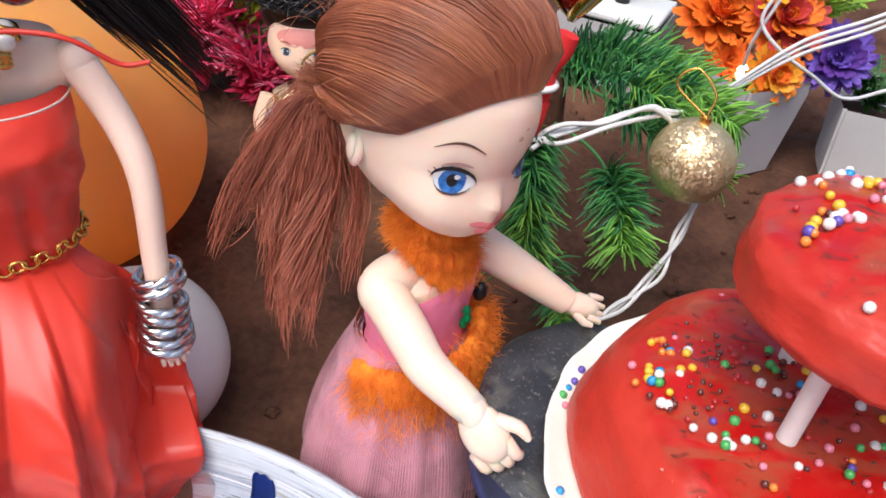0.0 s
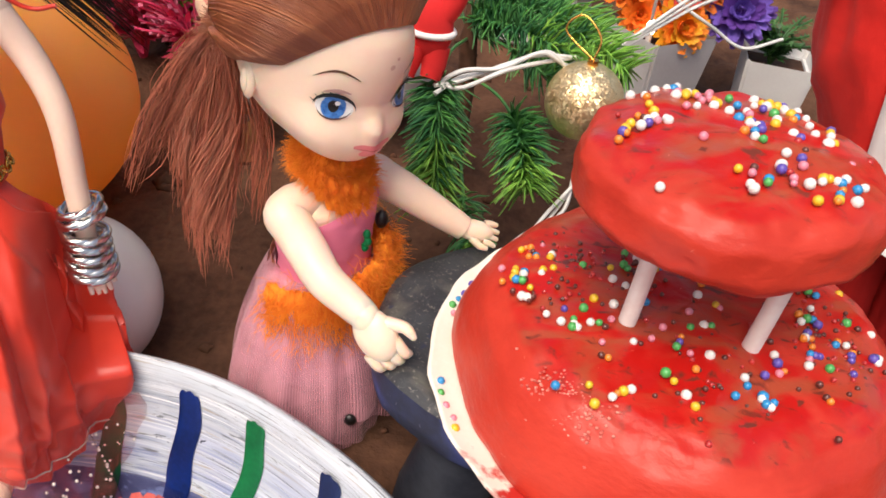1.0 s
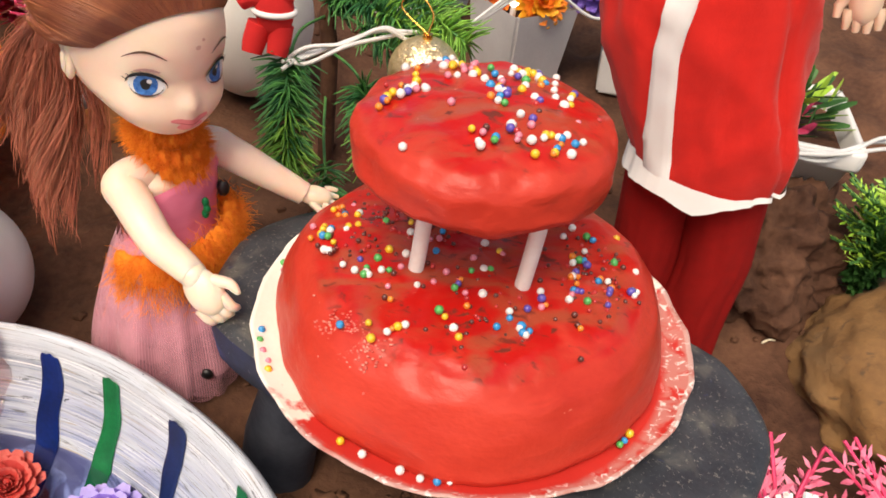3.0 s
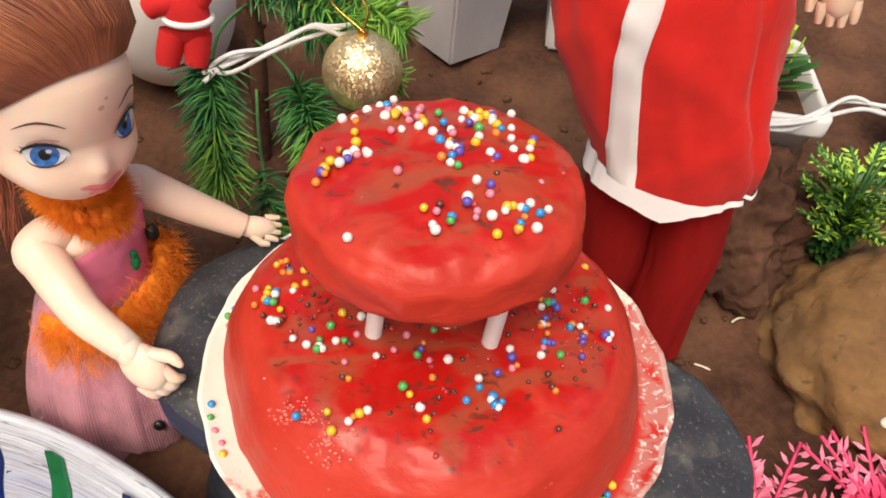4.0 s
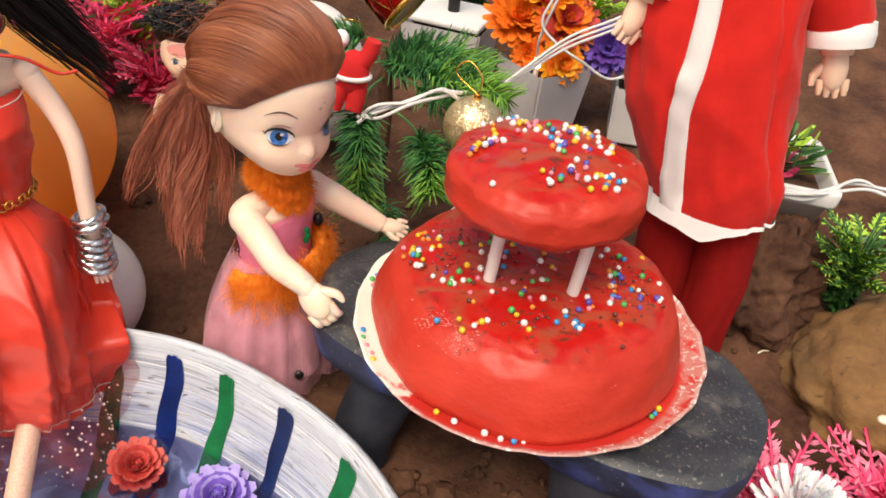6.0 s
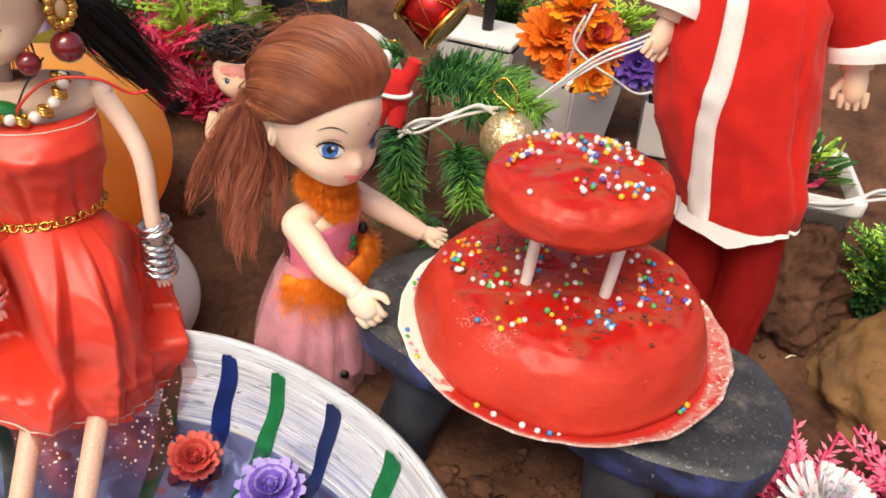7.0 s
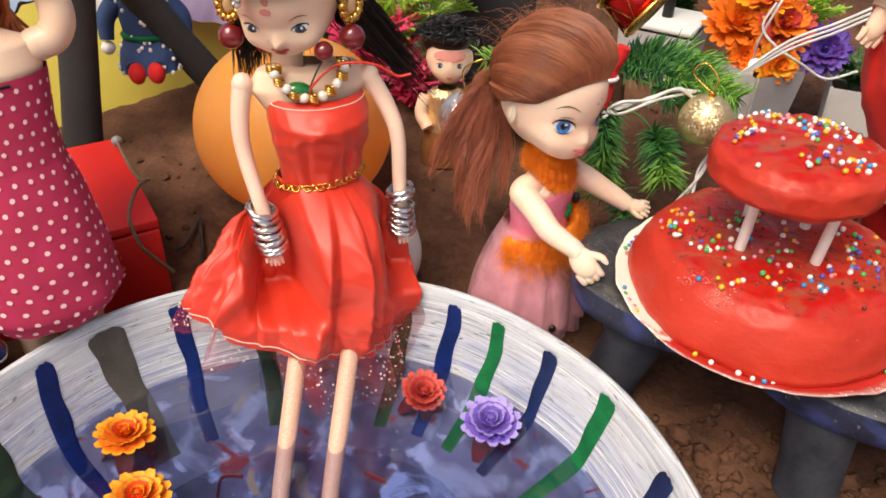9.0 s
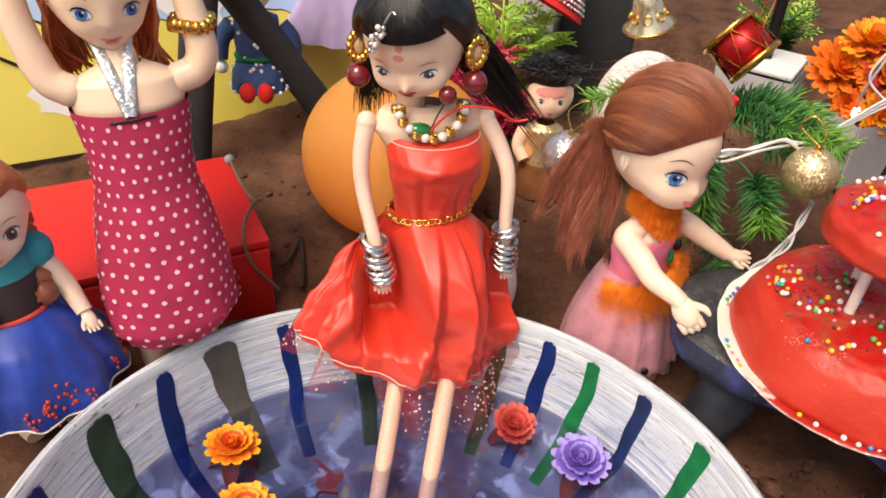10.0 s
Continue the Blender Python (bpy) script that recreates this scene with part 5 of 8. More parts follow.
    def ruff(a, t):
        """Fur boa round the neck: narrow behind, a broad bib on the chest."""
        sn = max(0.0, math.sin(a))
        top, low = 0.1375, 0.1265 - 0.0135 * sn ** 1.6
        z = top + (low - top) * t
        out = 0.0085 + (0.0012 + 0.0050 * sn) * min(1.0, t * 1.3)
        return base + V((0.0010, -0.0005, z)) + bt @ V(((out + 0.0016) * math.cos(a), out * math.sin(a) + 0.0010, 0))
    for j in range(22):
        a = 2 * math.pi * j / 22
        for k in range(4):
            g.ball(ruff(a, k / 3), (0.0030, 0.0030, 0.0042), ORANGE_FUR, 8, 6, fn=lambda d: 1 + 0.3 * fbm(d * 3 + V((j, k, 0)), 3))
    for i in range(9500):
        a, t = rnd.uniform(0, 2 * math.pi), rnd.random()
        q = ruff(a, t) + V((rnd.gauss(0, 0.0006), rnd.gauss(0, 0.0006), rnd.gauss(0, 0.0012)))
        o = bt @ V((math.cos(a), math.sin(a), 0))
        tip = o * rnd.uniform(0.0022, 0.0046) + V((rnd.gauss(0, 0.0018), rnd.gauss(0, 0.0018), rnd.gauss(-0.0012, 0.0024)))
        g.tube([q, q + tip * 0.6, q + tip], [0.00013, 0.00010, 0.00004], ORANGE_FUR, n=3, cap=False)

    def sash(t):
        a = radians(-8 + 160 * t)
        return base + bt @ V((0.0260 * math.cos(a), 0.0235 * math.sin(a), 0)) + V((0, 0, 0.0715 + 0.013 * t - 0.008 * math.sin(math.pi * t)))
    for i in range(26):
        t = i / 25
        g.ball(sash(t), (0.0042, 0.0042, 0.0085 + 0.006 * math.sin(math.pi * t)), ORANGE_FUR, 10, 8, fn=lambda d: 1 + 0.3 * fbm(d * 3 + V((i, 5, 0)), 3))
    for i in range(8000):
        t = rnd.random()
        q = sash(t) + V((rnd.gauss(0, 0.003), rnd.gauss(0, 0.003), rnd.gauss(-0.001, 0.0045 + 0.0045 * math.sin(math.pi * t))))
        out = V((q.x - base.x, q.y - base.y, 0)).normalized()
        q += out * 0.001
        tip = out * rnd.uniform(0.0008, 0.0035) + V((rnd.gauss(0, 0.0022), rnd.gauss(0, 0.0022), rnd.gauss(-0.002, 0.0025)))
        g.tube([q, q + tip * 0.6, q + tip], [0.00013, 0.00010, 0.00004], ORANGE_FUR, n=3, cap=False)
    # strapless pink bodice and layered net skirt
    rows = []
    for i in range(18):
        t = i / 17
        row = []
        for j in range(90):
            w = 2 * math.pi * j / 90
            top = 0.1065 - 0.0025 * math.cos(w) + 0.0085 * max(0.0, math.sin(w))
            z = top + (0.078 - top) * t
            band = 0.0007 * max(0.0, 1 - abs(t - 0.10) / 0.10) + 0.0005 * fbm((5 * math.cos(w), 5 * math.sin(w), 14 * t), 3)
            row.append(base + V((0.001, -0.001, z)) + bt @ V(((float(np.interp(t, (0, 0.3, 0.7, 1), (0.0225, 0.0225, 0.0205, 0.0212))) + band) * math.cos(w), (float(np.interp(t, (0, 0.3, 0.7, 1), (0.0172, 0.0178, 0.0165, 0.0172))) + band) * math.sin(w), 0)))
        rows.append(row)
    g.grid(rows, PINK_CLOTH, closed=True)
    cloth(g, [(base + V((0, 0, 0.082)), 0.021, 0.017, bt), (base + V((0, 0, 0.060)), 0.026, 0.023, bt), (base + V((0, 0, 0.048)), 0.028, 0.025, bt), (base + V((0, 0, 0.036)), 0.029, 0.026, bt)], PINK_CLOTH, n=96, pleats=9, amp=0.002, seed=2)
    for k in range(3):
        rows = []
        ph = [rnd.uniform(0, 6.3) for _ in range(4)]
        for i in range(22):
            t = i / 21
            row = []
            for j in range(220):
                w = 2 * math.pi * j / 220
                pl = 0.5 * math.sin((7 + 2 * k) * w + ph[0] + 1.6 * math.sin(2 * w + ph[1]))
                out = 0.0016 * k + 0.0175 * (1 - (1 - t) ** 1.8) + 0.0055 * t * pl + 0.0008 * t * math.sin(23 * w + ph[2])
                low = 0.083 - (0.080 - 0.007 * k + 0.006 * math.sin(4 * w + ph[3]) * t) * t
                row.append(base + V((0, 0, low)) + bt @ V(((0.0212 + out) * math.cos(w), (0.0172 + out) * math.sin(w), 0)))
            rows.append(row)
        g.grid(rows, PINK_NET, closed=True)
    for i in range(5):
        g.ring(base + V((0, 0, 0.083 - 0.0012 * i)), 0.0205, 0.0003, HAIR_BROWN, turn=axes((0.02 * i, 1, 0.1)) @ Matrix.Diagonal((1.05, 0.86, 1)), n=40, k=4)
    for q in ((0, 0, 0.003), (0.0005, -0.0003, 0.0), (-0.0005, 0.0003, -0.003)):
        g.ball(base + V((0.0185, -0.0105, 0.0985)) + V(q), (0.0016, 0.0016, 0.0024), STRIPE_GREEN, 8, 6)
    g.ball(base + V((0.0225, 0.0040, 0.0995)), (0.0028, 0.0028, 0.0042), INK, 8, 6)
    g.ball(base + V((0.018, -0.034, 0.022)), (0.003, 0.002, 0.003), INK, 8, 6)
    tagged(part("girl_doll", g), "vinyl girl doll with auburn ponytail, pink dress, orange fur collar", "doll")


TAIL_END = V((-0.0640, 0.0640, 0.0985))
build_girl()


def build_red_doll():
    g = Geo()
    rnd = random.Random(5)
    fw = V((0.483, -0.876, 0))
    bt = axes(fw)
    rt = bt @ V((1, 0, 0))
    hc, hs = V((-0.1660, 0.0500, 0.2270)), 0.062
    h = Head(g, hc, hs, axes((0.03, -0.93, -0.36), (-0.08, 0.1, 1)), chin=0.06, cheek=0.050, nose=0.105, width=0.92, moulded=0.62)
    h.skin(SKIN, 80, 60)
    for s in (1, -1):
        h.eye(s, 26, -11, 8.2, IRIS_GREY, gaze=(0, -1.0), tall=0.46)
    h.mouth(-37, 9.5, LIPS_RED)
    h.disc(0, 24, 4, 5, BLUSH, 0.004)
    h.disc(2, 13, 6, 4, BLUSH, 0.004)

    def line(lon):
        a = abs(lon)
        return 31 if a < 56 else 31 - (a - 56) * 1.75 if a < 90 else -28.5 - (a - 90) * 0.35
    h.hair_cap(line, HAIR_BLACK, 0.10)
    for i in range(1300):
        lon = rnd.uniform(-52, 52)
        top = rnd.uniform(60, 85)
        pts = [h.at(lon * (0.5 + 0.5 * t), top + (line(lon) - top - 3) * t, 0.085 - 0.035 * t * t + 0.02 * math.sin(math.pi * t) + 0.010 * rnd.random()) for t in [k / 6 for k in range(7)]]
        strand(g, pts, 0.00040, HAIR_BLACK, n=3)
    for i in range(1300):
        s = rnd.choice((1, -1))
        lon = s * rnd.uniform(98, 175)
        p0 = h.at(lon, rnd.uniform(20, 55), 0.06)
        p1 = h.at(lon, -20, 0.10 + 0.03 * rnd.random())
        back = -fw * rnd.uniform(0.004, 0.030)
        wide = (0.004, 0.018) if s < 0 else (-0.003, 0.004)
        p2 = p1 + rt * s * rnd.uniform(*wide) + back + V((0, 0, -rnd.uniform(0.012, 0.030)))
        far = rnd.uniform(0.02, 0.065) if s < 0 else rnd.uniform(0.002, 0.014)
        p3 = p2 + rt * s * far * 0.6 + back * 0.6 + V((0, 0, -far * 0.75))
        if s > 0:
            p3 = p2 + rt * rnd.uniform(-0.004, 0.003) + V((0, 0, -rnd.uniform(0.014, 0.034)))
        strand(g, smooth_path([p0, p1, p2, p3], 4), rnd.uniform(0.0002, 0.00045), HAIR_BLACK, n=3)
    # jewels
    for k in range(3):
        q = h.at(24 - 5 * k, 22 + 8 * k, 0.085 + 0.035 * min(k, 1))
        for m in range(7):
            o = V((math.cos(m), math.sin(2.4 * m), math.cos(2.1 * m))).normalized() * (0.0026 if k else 0.0016)
            g.ball(q + o, 0.0016, PEARL if m % 2 else SILVER, 8, 6)
    g.tube(smooth_path([h.at(15, 38, 0.125), h.at(8, 46, 0.150), h.at(2, 52, 0.165), h.at(-3, 50, 0.170)], 4), 0.0006, SILVER, n=5)
    for s in (1, -1):
        e = h.at(s * 84, -14, 0.10)
        et = axes(fw + rt * s * 0.35)
        for m in range(12):
            a = 2 * math.pi * m / 12
            g.ball(e + et @ V((0.0052 * math.cos(a), 0.002, 0.0074 * math.sin(a))), (0.0024, 0.0026, 0.0026), GOLD, 10, 8, fn=lambda d: 1 + 0.2 * math.sin(7 * d.x + m) * math.sin(7 * d.z))
        g.ball(e + et @ V((0, 0.001, 0)), (0.0046, 0.0016, 0.0066), GOLD, 14, 8, turn=et)
        g.ball(e + et @ V((0, 0.0026, 0)), (0.0030, 0.0014, 0.0042), AMBER, 14, 8, turn=et)
        g.ball(e + rt * s * 0.001 + V((0, 0, -0.0175)) + fw * 0.001, 0.0072, GARNET, 16, 10)
        g.ball(e + V((0, 0, -0.0105)), 0.0020, GOLD, 8, 6)
        g.ball(e - rt * s * 0.016 + V((0, 0, -0.022)) + fw * 0.006, 0.0052, GARNET, 14, 8)
    neck = hc + V((-0.0015, 0.000, -0.028))
    limb(g, [neck, neck + V((0, 0, -0.021)), V((-0.158, 0.0500, 0.172))], [0.0085, 0.0085, 0.013], SKIN)
    body = V((-0.1590, 0.0510, 0.0))
    cloth(g, [(body + V((0, 0, 0.186)), 0.010, 0.008, bt), (body - rt * 0.002 + V((0, 0, 0.1835)), 0.0285, 0.012, bt), (body - rt * 0.002 + V((0, 0, 0.174)), 0.0345, 0.016, bt), (body - rt * 0.003 + V((0, 0, 0.160)), 0.027, 0.017, bt)], SKIN, n=48)
    # satin bodice
    cup = [(0.0, 0.1700, 0.0270, 0.0190, 0.002), (0.12, 0.1660, 0.0275, 0.0215, 0.006), (0.32, 0.1580, 0.0282, 0.0262, 0.0095), (0.55, 0.1450, 0.0265, 0.0238, 0.0095), (0.8, 0.1290, 0.0238, 0.0200, 0.008), (1.0, 0.1170, 0.0230, 0.0190, 0.008)]

    def bodice(t, w, grow=0.0):
        z, a, b, fwd = [float(np.interp(t, [q[0] for q in cup], [q[k] for q in cup])) for k in (1, 2, 3, 4)]
        cs, sn = math.cos(w), math.sin(w)
        # slack satin: slanting wrinkles under the arms, a dart below each breast, a flat front panel
        f = 0.0009 * (1 - abs(2.4 * fbm((w * 1.3 + 4, t * 3.2 - 0.5 * w, 1), 2))) * min(1, t * 5)
        for wd in (62, 118):
            f -= 0.0022 * math.exp(-((w - radians(wd)) / 0.10) ** 2) * max(0.0, min(1.0, (t - 0.35) * 4))
        f += 0.0014 * max(0.0, 1 - abs(t - 0.30 - 0.25 * abs(cs)) / 0.10) * (sn > 0)
        return body - rt * 0.0045 + fw * fwd + V((0, 0, z)) + bt @ V(((a + f + grow) * cs, (b + f + grow) * sn, 0))
    n = 140
    ring = [2 * math.pi * j / n for j in range(n)]
    g.grid([[bodice(i / 36, w) for w in ring] for i in range(37)], SATIN, closed=True)
    g.tube([bodice(0.075, w, 0.0002) for w in ring + ring[:1]], 0.00035, THREAD, n=4, cap=False)
    # chain belt
    waist = body + fw * 0.008 + V((0, 0.001, 0.1195))
    for j in range(44):
        a = 2 * math.pi * j / 44
        q = waist + bt @ V((0.0262 * math.cos(a) - 0.0025, 0.0208 * math.sin(a), 0.0012 * math.sin(a) - 0.0025 * math.cos(a)))
        tg = bt @ V((-math.sin(a), math.cos(a), 0))
        g.ring(q, 0.0019, 0.0006, GOLD, turn=axes(tg, (0, 0, 1)) @ Matrix.Rotation(radians(90 if j % 2 else 40), 3, "Y") @ Matrix.Diagonal((1, 1.3, 1)), n=10, k=4)
    # necklace of pearls between coiled gold beads
    for j in range(17):
        a = radians(90 - 118 + 236 * j / 16)
        sg = max(0.0, math.sin(a))
        q = body + V((0.0, 0, 0.1885)) + bt @ V((0.0200 * math.cos(a), 0.0130 + 0.0085 * sg, 0)) + V((0, 0, -0.0155 * sg ** 1.5))
        if j % 2:
            g.ball(q, 0.0029, PEARL, 12, 8)
        else:
            for k in (-1, 0, 1):
                g.ring(q + V((0, 0, 0.0014 * k)), 0.0026, 0.0009, GOLD, turn=axes(fw, (0.3, 0.1, 1)), n=12, k=5)
    gem = V((-0.1570, 0.0325, 0.1760))
    g.ball(gem, (0.0082, 0.0050, 0.0054), EMERALD, 16, 10, turn=axes(fw, (0.2, 0, 1)))
    g.tube(smooth_path([gem + V((0.006, 0.001, 0.002)), gem + V((0.010, 0.006, 0.012)), gem + V((0.016, 0.014, 0.022))], 5), 0.0005, INK, n=5)
    g.tube(smooth_path([gem + V((0.004, -0.001, -0.008)), gem + V((0.008, 0.001, 0.004)), gem + V((0.020, 0.008, 0.014)), gem + V((0.038, 0.014, 0.014)), gem + V((0.050, 0.020, 0.006)), gem + V((0.058, 0.022, 0.007))], 6), 0.0008, SATIN, n=6)
    # arms
    arms = [(V((-0.1255, 0.0640, 0.1760)), V((-0.1075, 0.0585, 0.1420)), V((-0.1040, 0.0530, 0.0850)), V((-0.0990, 0.0480, 0.0700))),
            (V((-0.1890, 0.0320, 0.1770)), V((-0.1885, 0.0230, 0.1380)), V((-0.1727, 0.0108, 0.0872)), V((-0.1690, 0.0075, 0.0720)))]
    for k, (sh, el, wr, ha) in enumerate(arms):
        g.ball(sh, (0.0058, 0.0058, 0.0066), SKIN_TAN, 20, 14)
        limb(g, [sh + V((0, 0, -0.0005)), sh.lerp(el, 0.5) + rt * (-0.002 if k == 0 else 0.002), el, el.lerp(wr, 0.5), wr], [0.0056, 0.0051, 0.0046, 0.0042, 0.0034], SKIN_TAN, n=18)
        hand(g, wr + V((0, 0, -0.001)), (ha - wr), fw, 0.0112, SKIN_TAN, 0.1, thumb=1 if k else -1)
        tw = axes((0.1, 1, 0.1), (ha - wr) * -1)
        for j in range(7):
            c = el.lerp(wr, 0.60 + 0.068 * j + (0.05 if j > 1 else 0.0))
            lean = 16 if j < 2 else -6
            tilt = Matrix.Rotation(radians(rnd.uniform(-7, 7)), 3, "X") @ Matrix.Rotation(radians(lean * (1 if k else -1) + rnd.uniform(-5, 5)), 3, "Y")
            br = rnd.uniform(0.0070, 0.0081)
            ph = rnd.uniform(0, 6.3)
            for ply in (0, math.pi):
                path = []
                for m in range(73):
                    a = 2 * math.pi * m / 72
                    b = 3 * a + ply + ph
                    path.append(c + tilt @ V(((br + 0.00042 * math.cos(b)) * math.cos(a), (br + 0.00042 * math.cos(b)) * math.sin(a), 0.00042 * math.sin(b))))
                g.tube(path, 0.00150, SILVER, n=8, cap=False)
    # full satin skirt over the knees: broad sharp folds from a gathered waist, stitched hem
    # angle, reach to one side, reach to the other, depth, sideways drift, first and last height
    folds = []
    for k in range(14):
        a, b = rnd.uniform(0.03, 0.08), rnd.uniform(0.22, 0.42)
        if rnd.random() < 0.5:
            a, b = b, a
        folds.append((2 * math.pi * (k + rnd.uniform(-0.35, 0.35)) / 14, a, b, rnd.uniform(0.008, 0.0155), rnd.uniform(-0.6, 0.6), rnd.uniform(0.0, 0.35), rnd.uniform(1.15, 1.6)))

    def skirt(t, w, grow=0.0, drop=0.0):
        cs, sn = math.cos(w), math.sin(w)
        out = 1 - (1 - t) ** (1.25 + 6.0 * max(0.0, math.cos(w - radians(140))) ** 0.7)
        a0, b0 = 0.0226, 0.0188
        a1 = (0.0600 + (0.0195 if cs > 0 else 0.0110) * cs) * (1 - 0.75 * max(0.0, -sn))
        b1 = 0.0310 if sn > 0 else 0.030
        low = 0.0165 + 0.0390 * max(0.0, cs) ** 1.7 - 0.006 * max(0.0, -cs) + 0.010 * max(0.0, -sn)
        x = a0 * cs + (0.004 + a1 * cs - a0 * cs) * out
        y = b0 * sn + (0.0290 + b1 * sn - b0 * sn) * out
        z = waist.z + (low - waist.z) * t ** 0.94
        f = 0.0
        for wk, lo, hi, am, drift, t0, t1 in folds:
            dw = (w - wk - drift * (t - 0.5) + math.pi) % (2 * math.pi) - math.pi
            reach = hi if dw > 0 else lo
            if abs(dw) < reach:
                f += 0.75 * am * (1 - abs(dw) / reach) * max(0.0, min(1.0, (t - t0) / 0.25, (t1 - t) / 0.4 + 0.10))
        f -= 0.0065 * t
        # pressed pleats from the waist: a slow rise and a sharp fall, wandering and unequal
        place = 13 * w / (2 * math.pi) + 0.35 * math.sin(2 * w + 1) + 0.22 * math.sin(2.6 * t + 3 * w)
        no, u = math.floor(place) % 13, place % 1.0
        own = 0.55 + 0.75 * abs(math.sin(7.3 * no + 2))
        tooth = (u / 0.80) ** 1.25 if u < 0.80 else (1 - u) / 0.20
        ends = 0.55 + 0.85 * abs(math.sin(3.1 * no + 0.6))
        f += own * (0.0035 + 0.0048 * t) * tooth * min(1.0, 6 * t) * max(0.0, min(1.0, (ends - t) / 0.16 + 0.35))
        # slack between the folds
        f += 0.0022 * (1 - abs(2.8 * fbm((2.6 * cs + 2.0 * t, 2.6 * sn, 3.2 * t + 0.9 * w), 2))) * min(1.0, 3 * t)
        p = waist + bt @ V((x + (f + grow) * cs, y + (f + grow) * sn, z - waist.z - drop + 0.0012 * math.sin(5 * w + 1) * t * t))
        # the cloth gives way under each forearm
        for sh, el, wr, ha in arms:
            k = max(0.0, min(1.0, (el.z - p.z) / (el.z - wr.z))) if p.z > wr.z else 1.0
            q = el.lerp(wr, k) if p.z > wr.z else wr.lerp(ha, min(1.0, (wr.z - p.z) / (wr.z - ha.z)))
            side = (p - q).dot(rt)
            over = (p - q).dot(fw) + 0.0140 - 0.5 * max(0.0, f)
            give = max(0.0, 1 - max(0.0, abs(side) - 0.008) / 0.016) * max(0.0, min(1.0, (p.z - 0.046) / 0.010))
            if over > 0 and sn > -0.2:
                p = p - fw * over * give * give * (3 - 2 * give)
        return p
    n = 420
    ring = [2 * math.pi * j / n for j in range(n)]
    rows = [[skirt(i / 64, w) for w in ring] for i in range(65)]
    g.grid(rows, SATIN, closed=True)
    seam = [skirt(0.945, w, 0.0004) for w in ring]
    g.tube(seam + [seam[0]], 0.00042, THREAD, n=4, cap=False)
    # wide red net under the hem, sprinkled with pale dots
    def net(t, w):
        p = skirt(0.72, w)
        wav = 0.004 * math.sin(9 * w + 2) + 0.002 * math.sin(17 * w)
        return p + bt @ V(((0.016 * t + wav * t) * math.cos(w), (0.004 * t + wav * t) * math.sin(w), -0.062 * t * (1 - 0.45 * max(0, math.cos(w)))))
    g.grid([[net(0.1 + 0.9 * i / 8, w) for w in ring[::2]] for i in range(9)], RED_NET, closed=True)
    for i in range(300):
        q = net(rnd.uniform(0.3, 1.0), rnd.uniform(-0.5, math.pi + 0.5))
        g.ball(q, rnd.uniform(0.0004, 0.0009), PEARL, 5, 4)
    for x0, x1 in (((-0.1575, 0.0080, 0.034), (-0.1480, -0.0760, -0.024)), ((-0.1250, 0.0100, 0.034), (-0.1190, -0.0740, -0.024))):
        a, b = V(x0), V(x1)
        limb(g, [a, a.lerp(b, 0.5), b, b + V((0.003, -0.010, -0.0060)), b + V((0.006, -0.022, -0.0090))], [0.0058, 0.0055, 0.0050, 0.0046, 0.0042], LEG_NET, n=18)
    tagged(part("red_dress_doll", g), "black-haired fashion doll in red satin dress sitting on the tub", "doll")


build_red_doll()


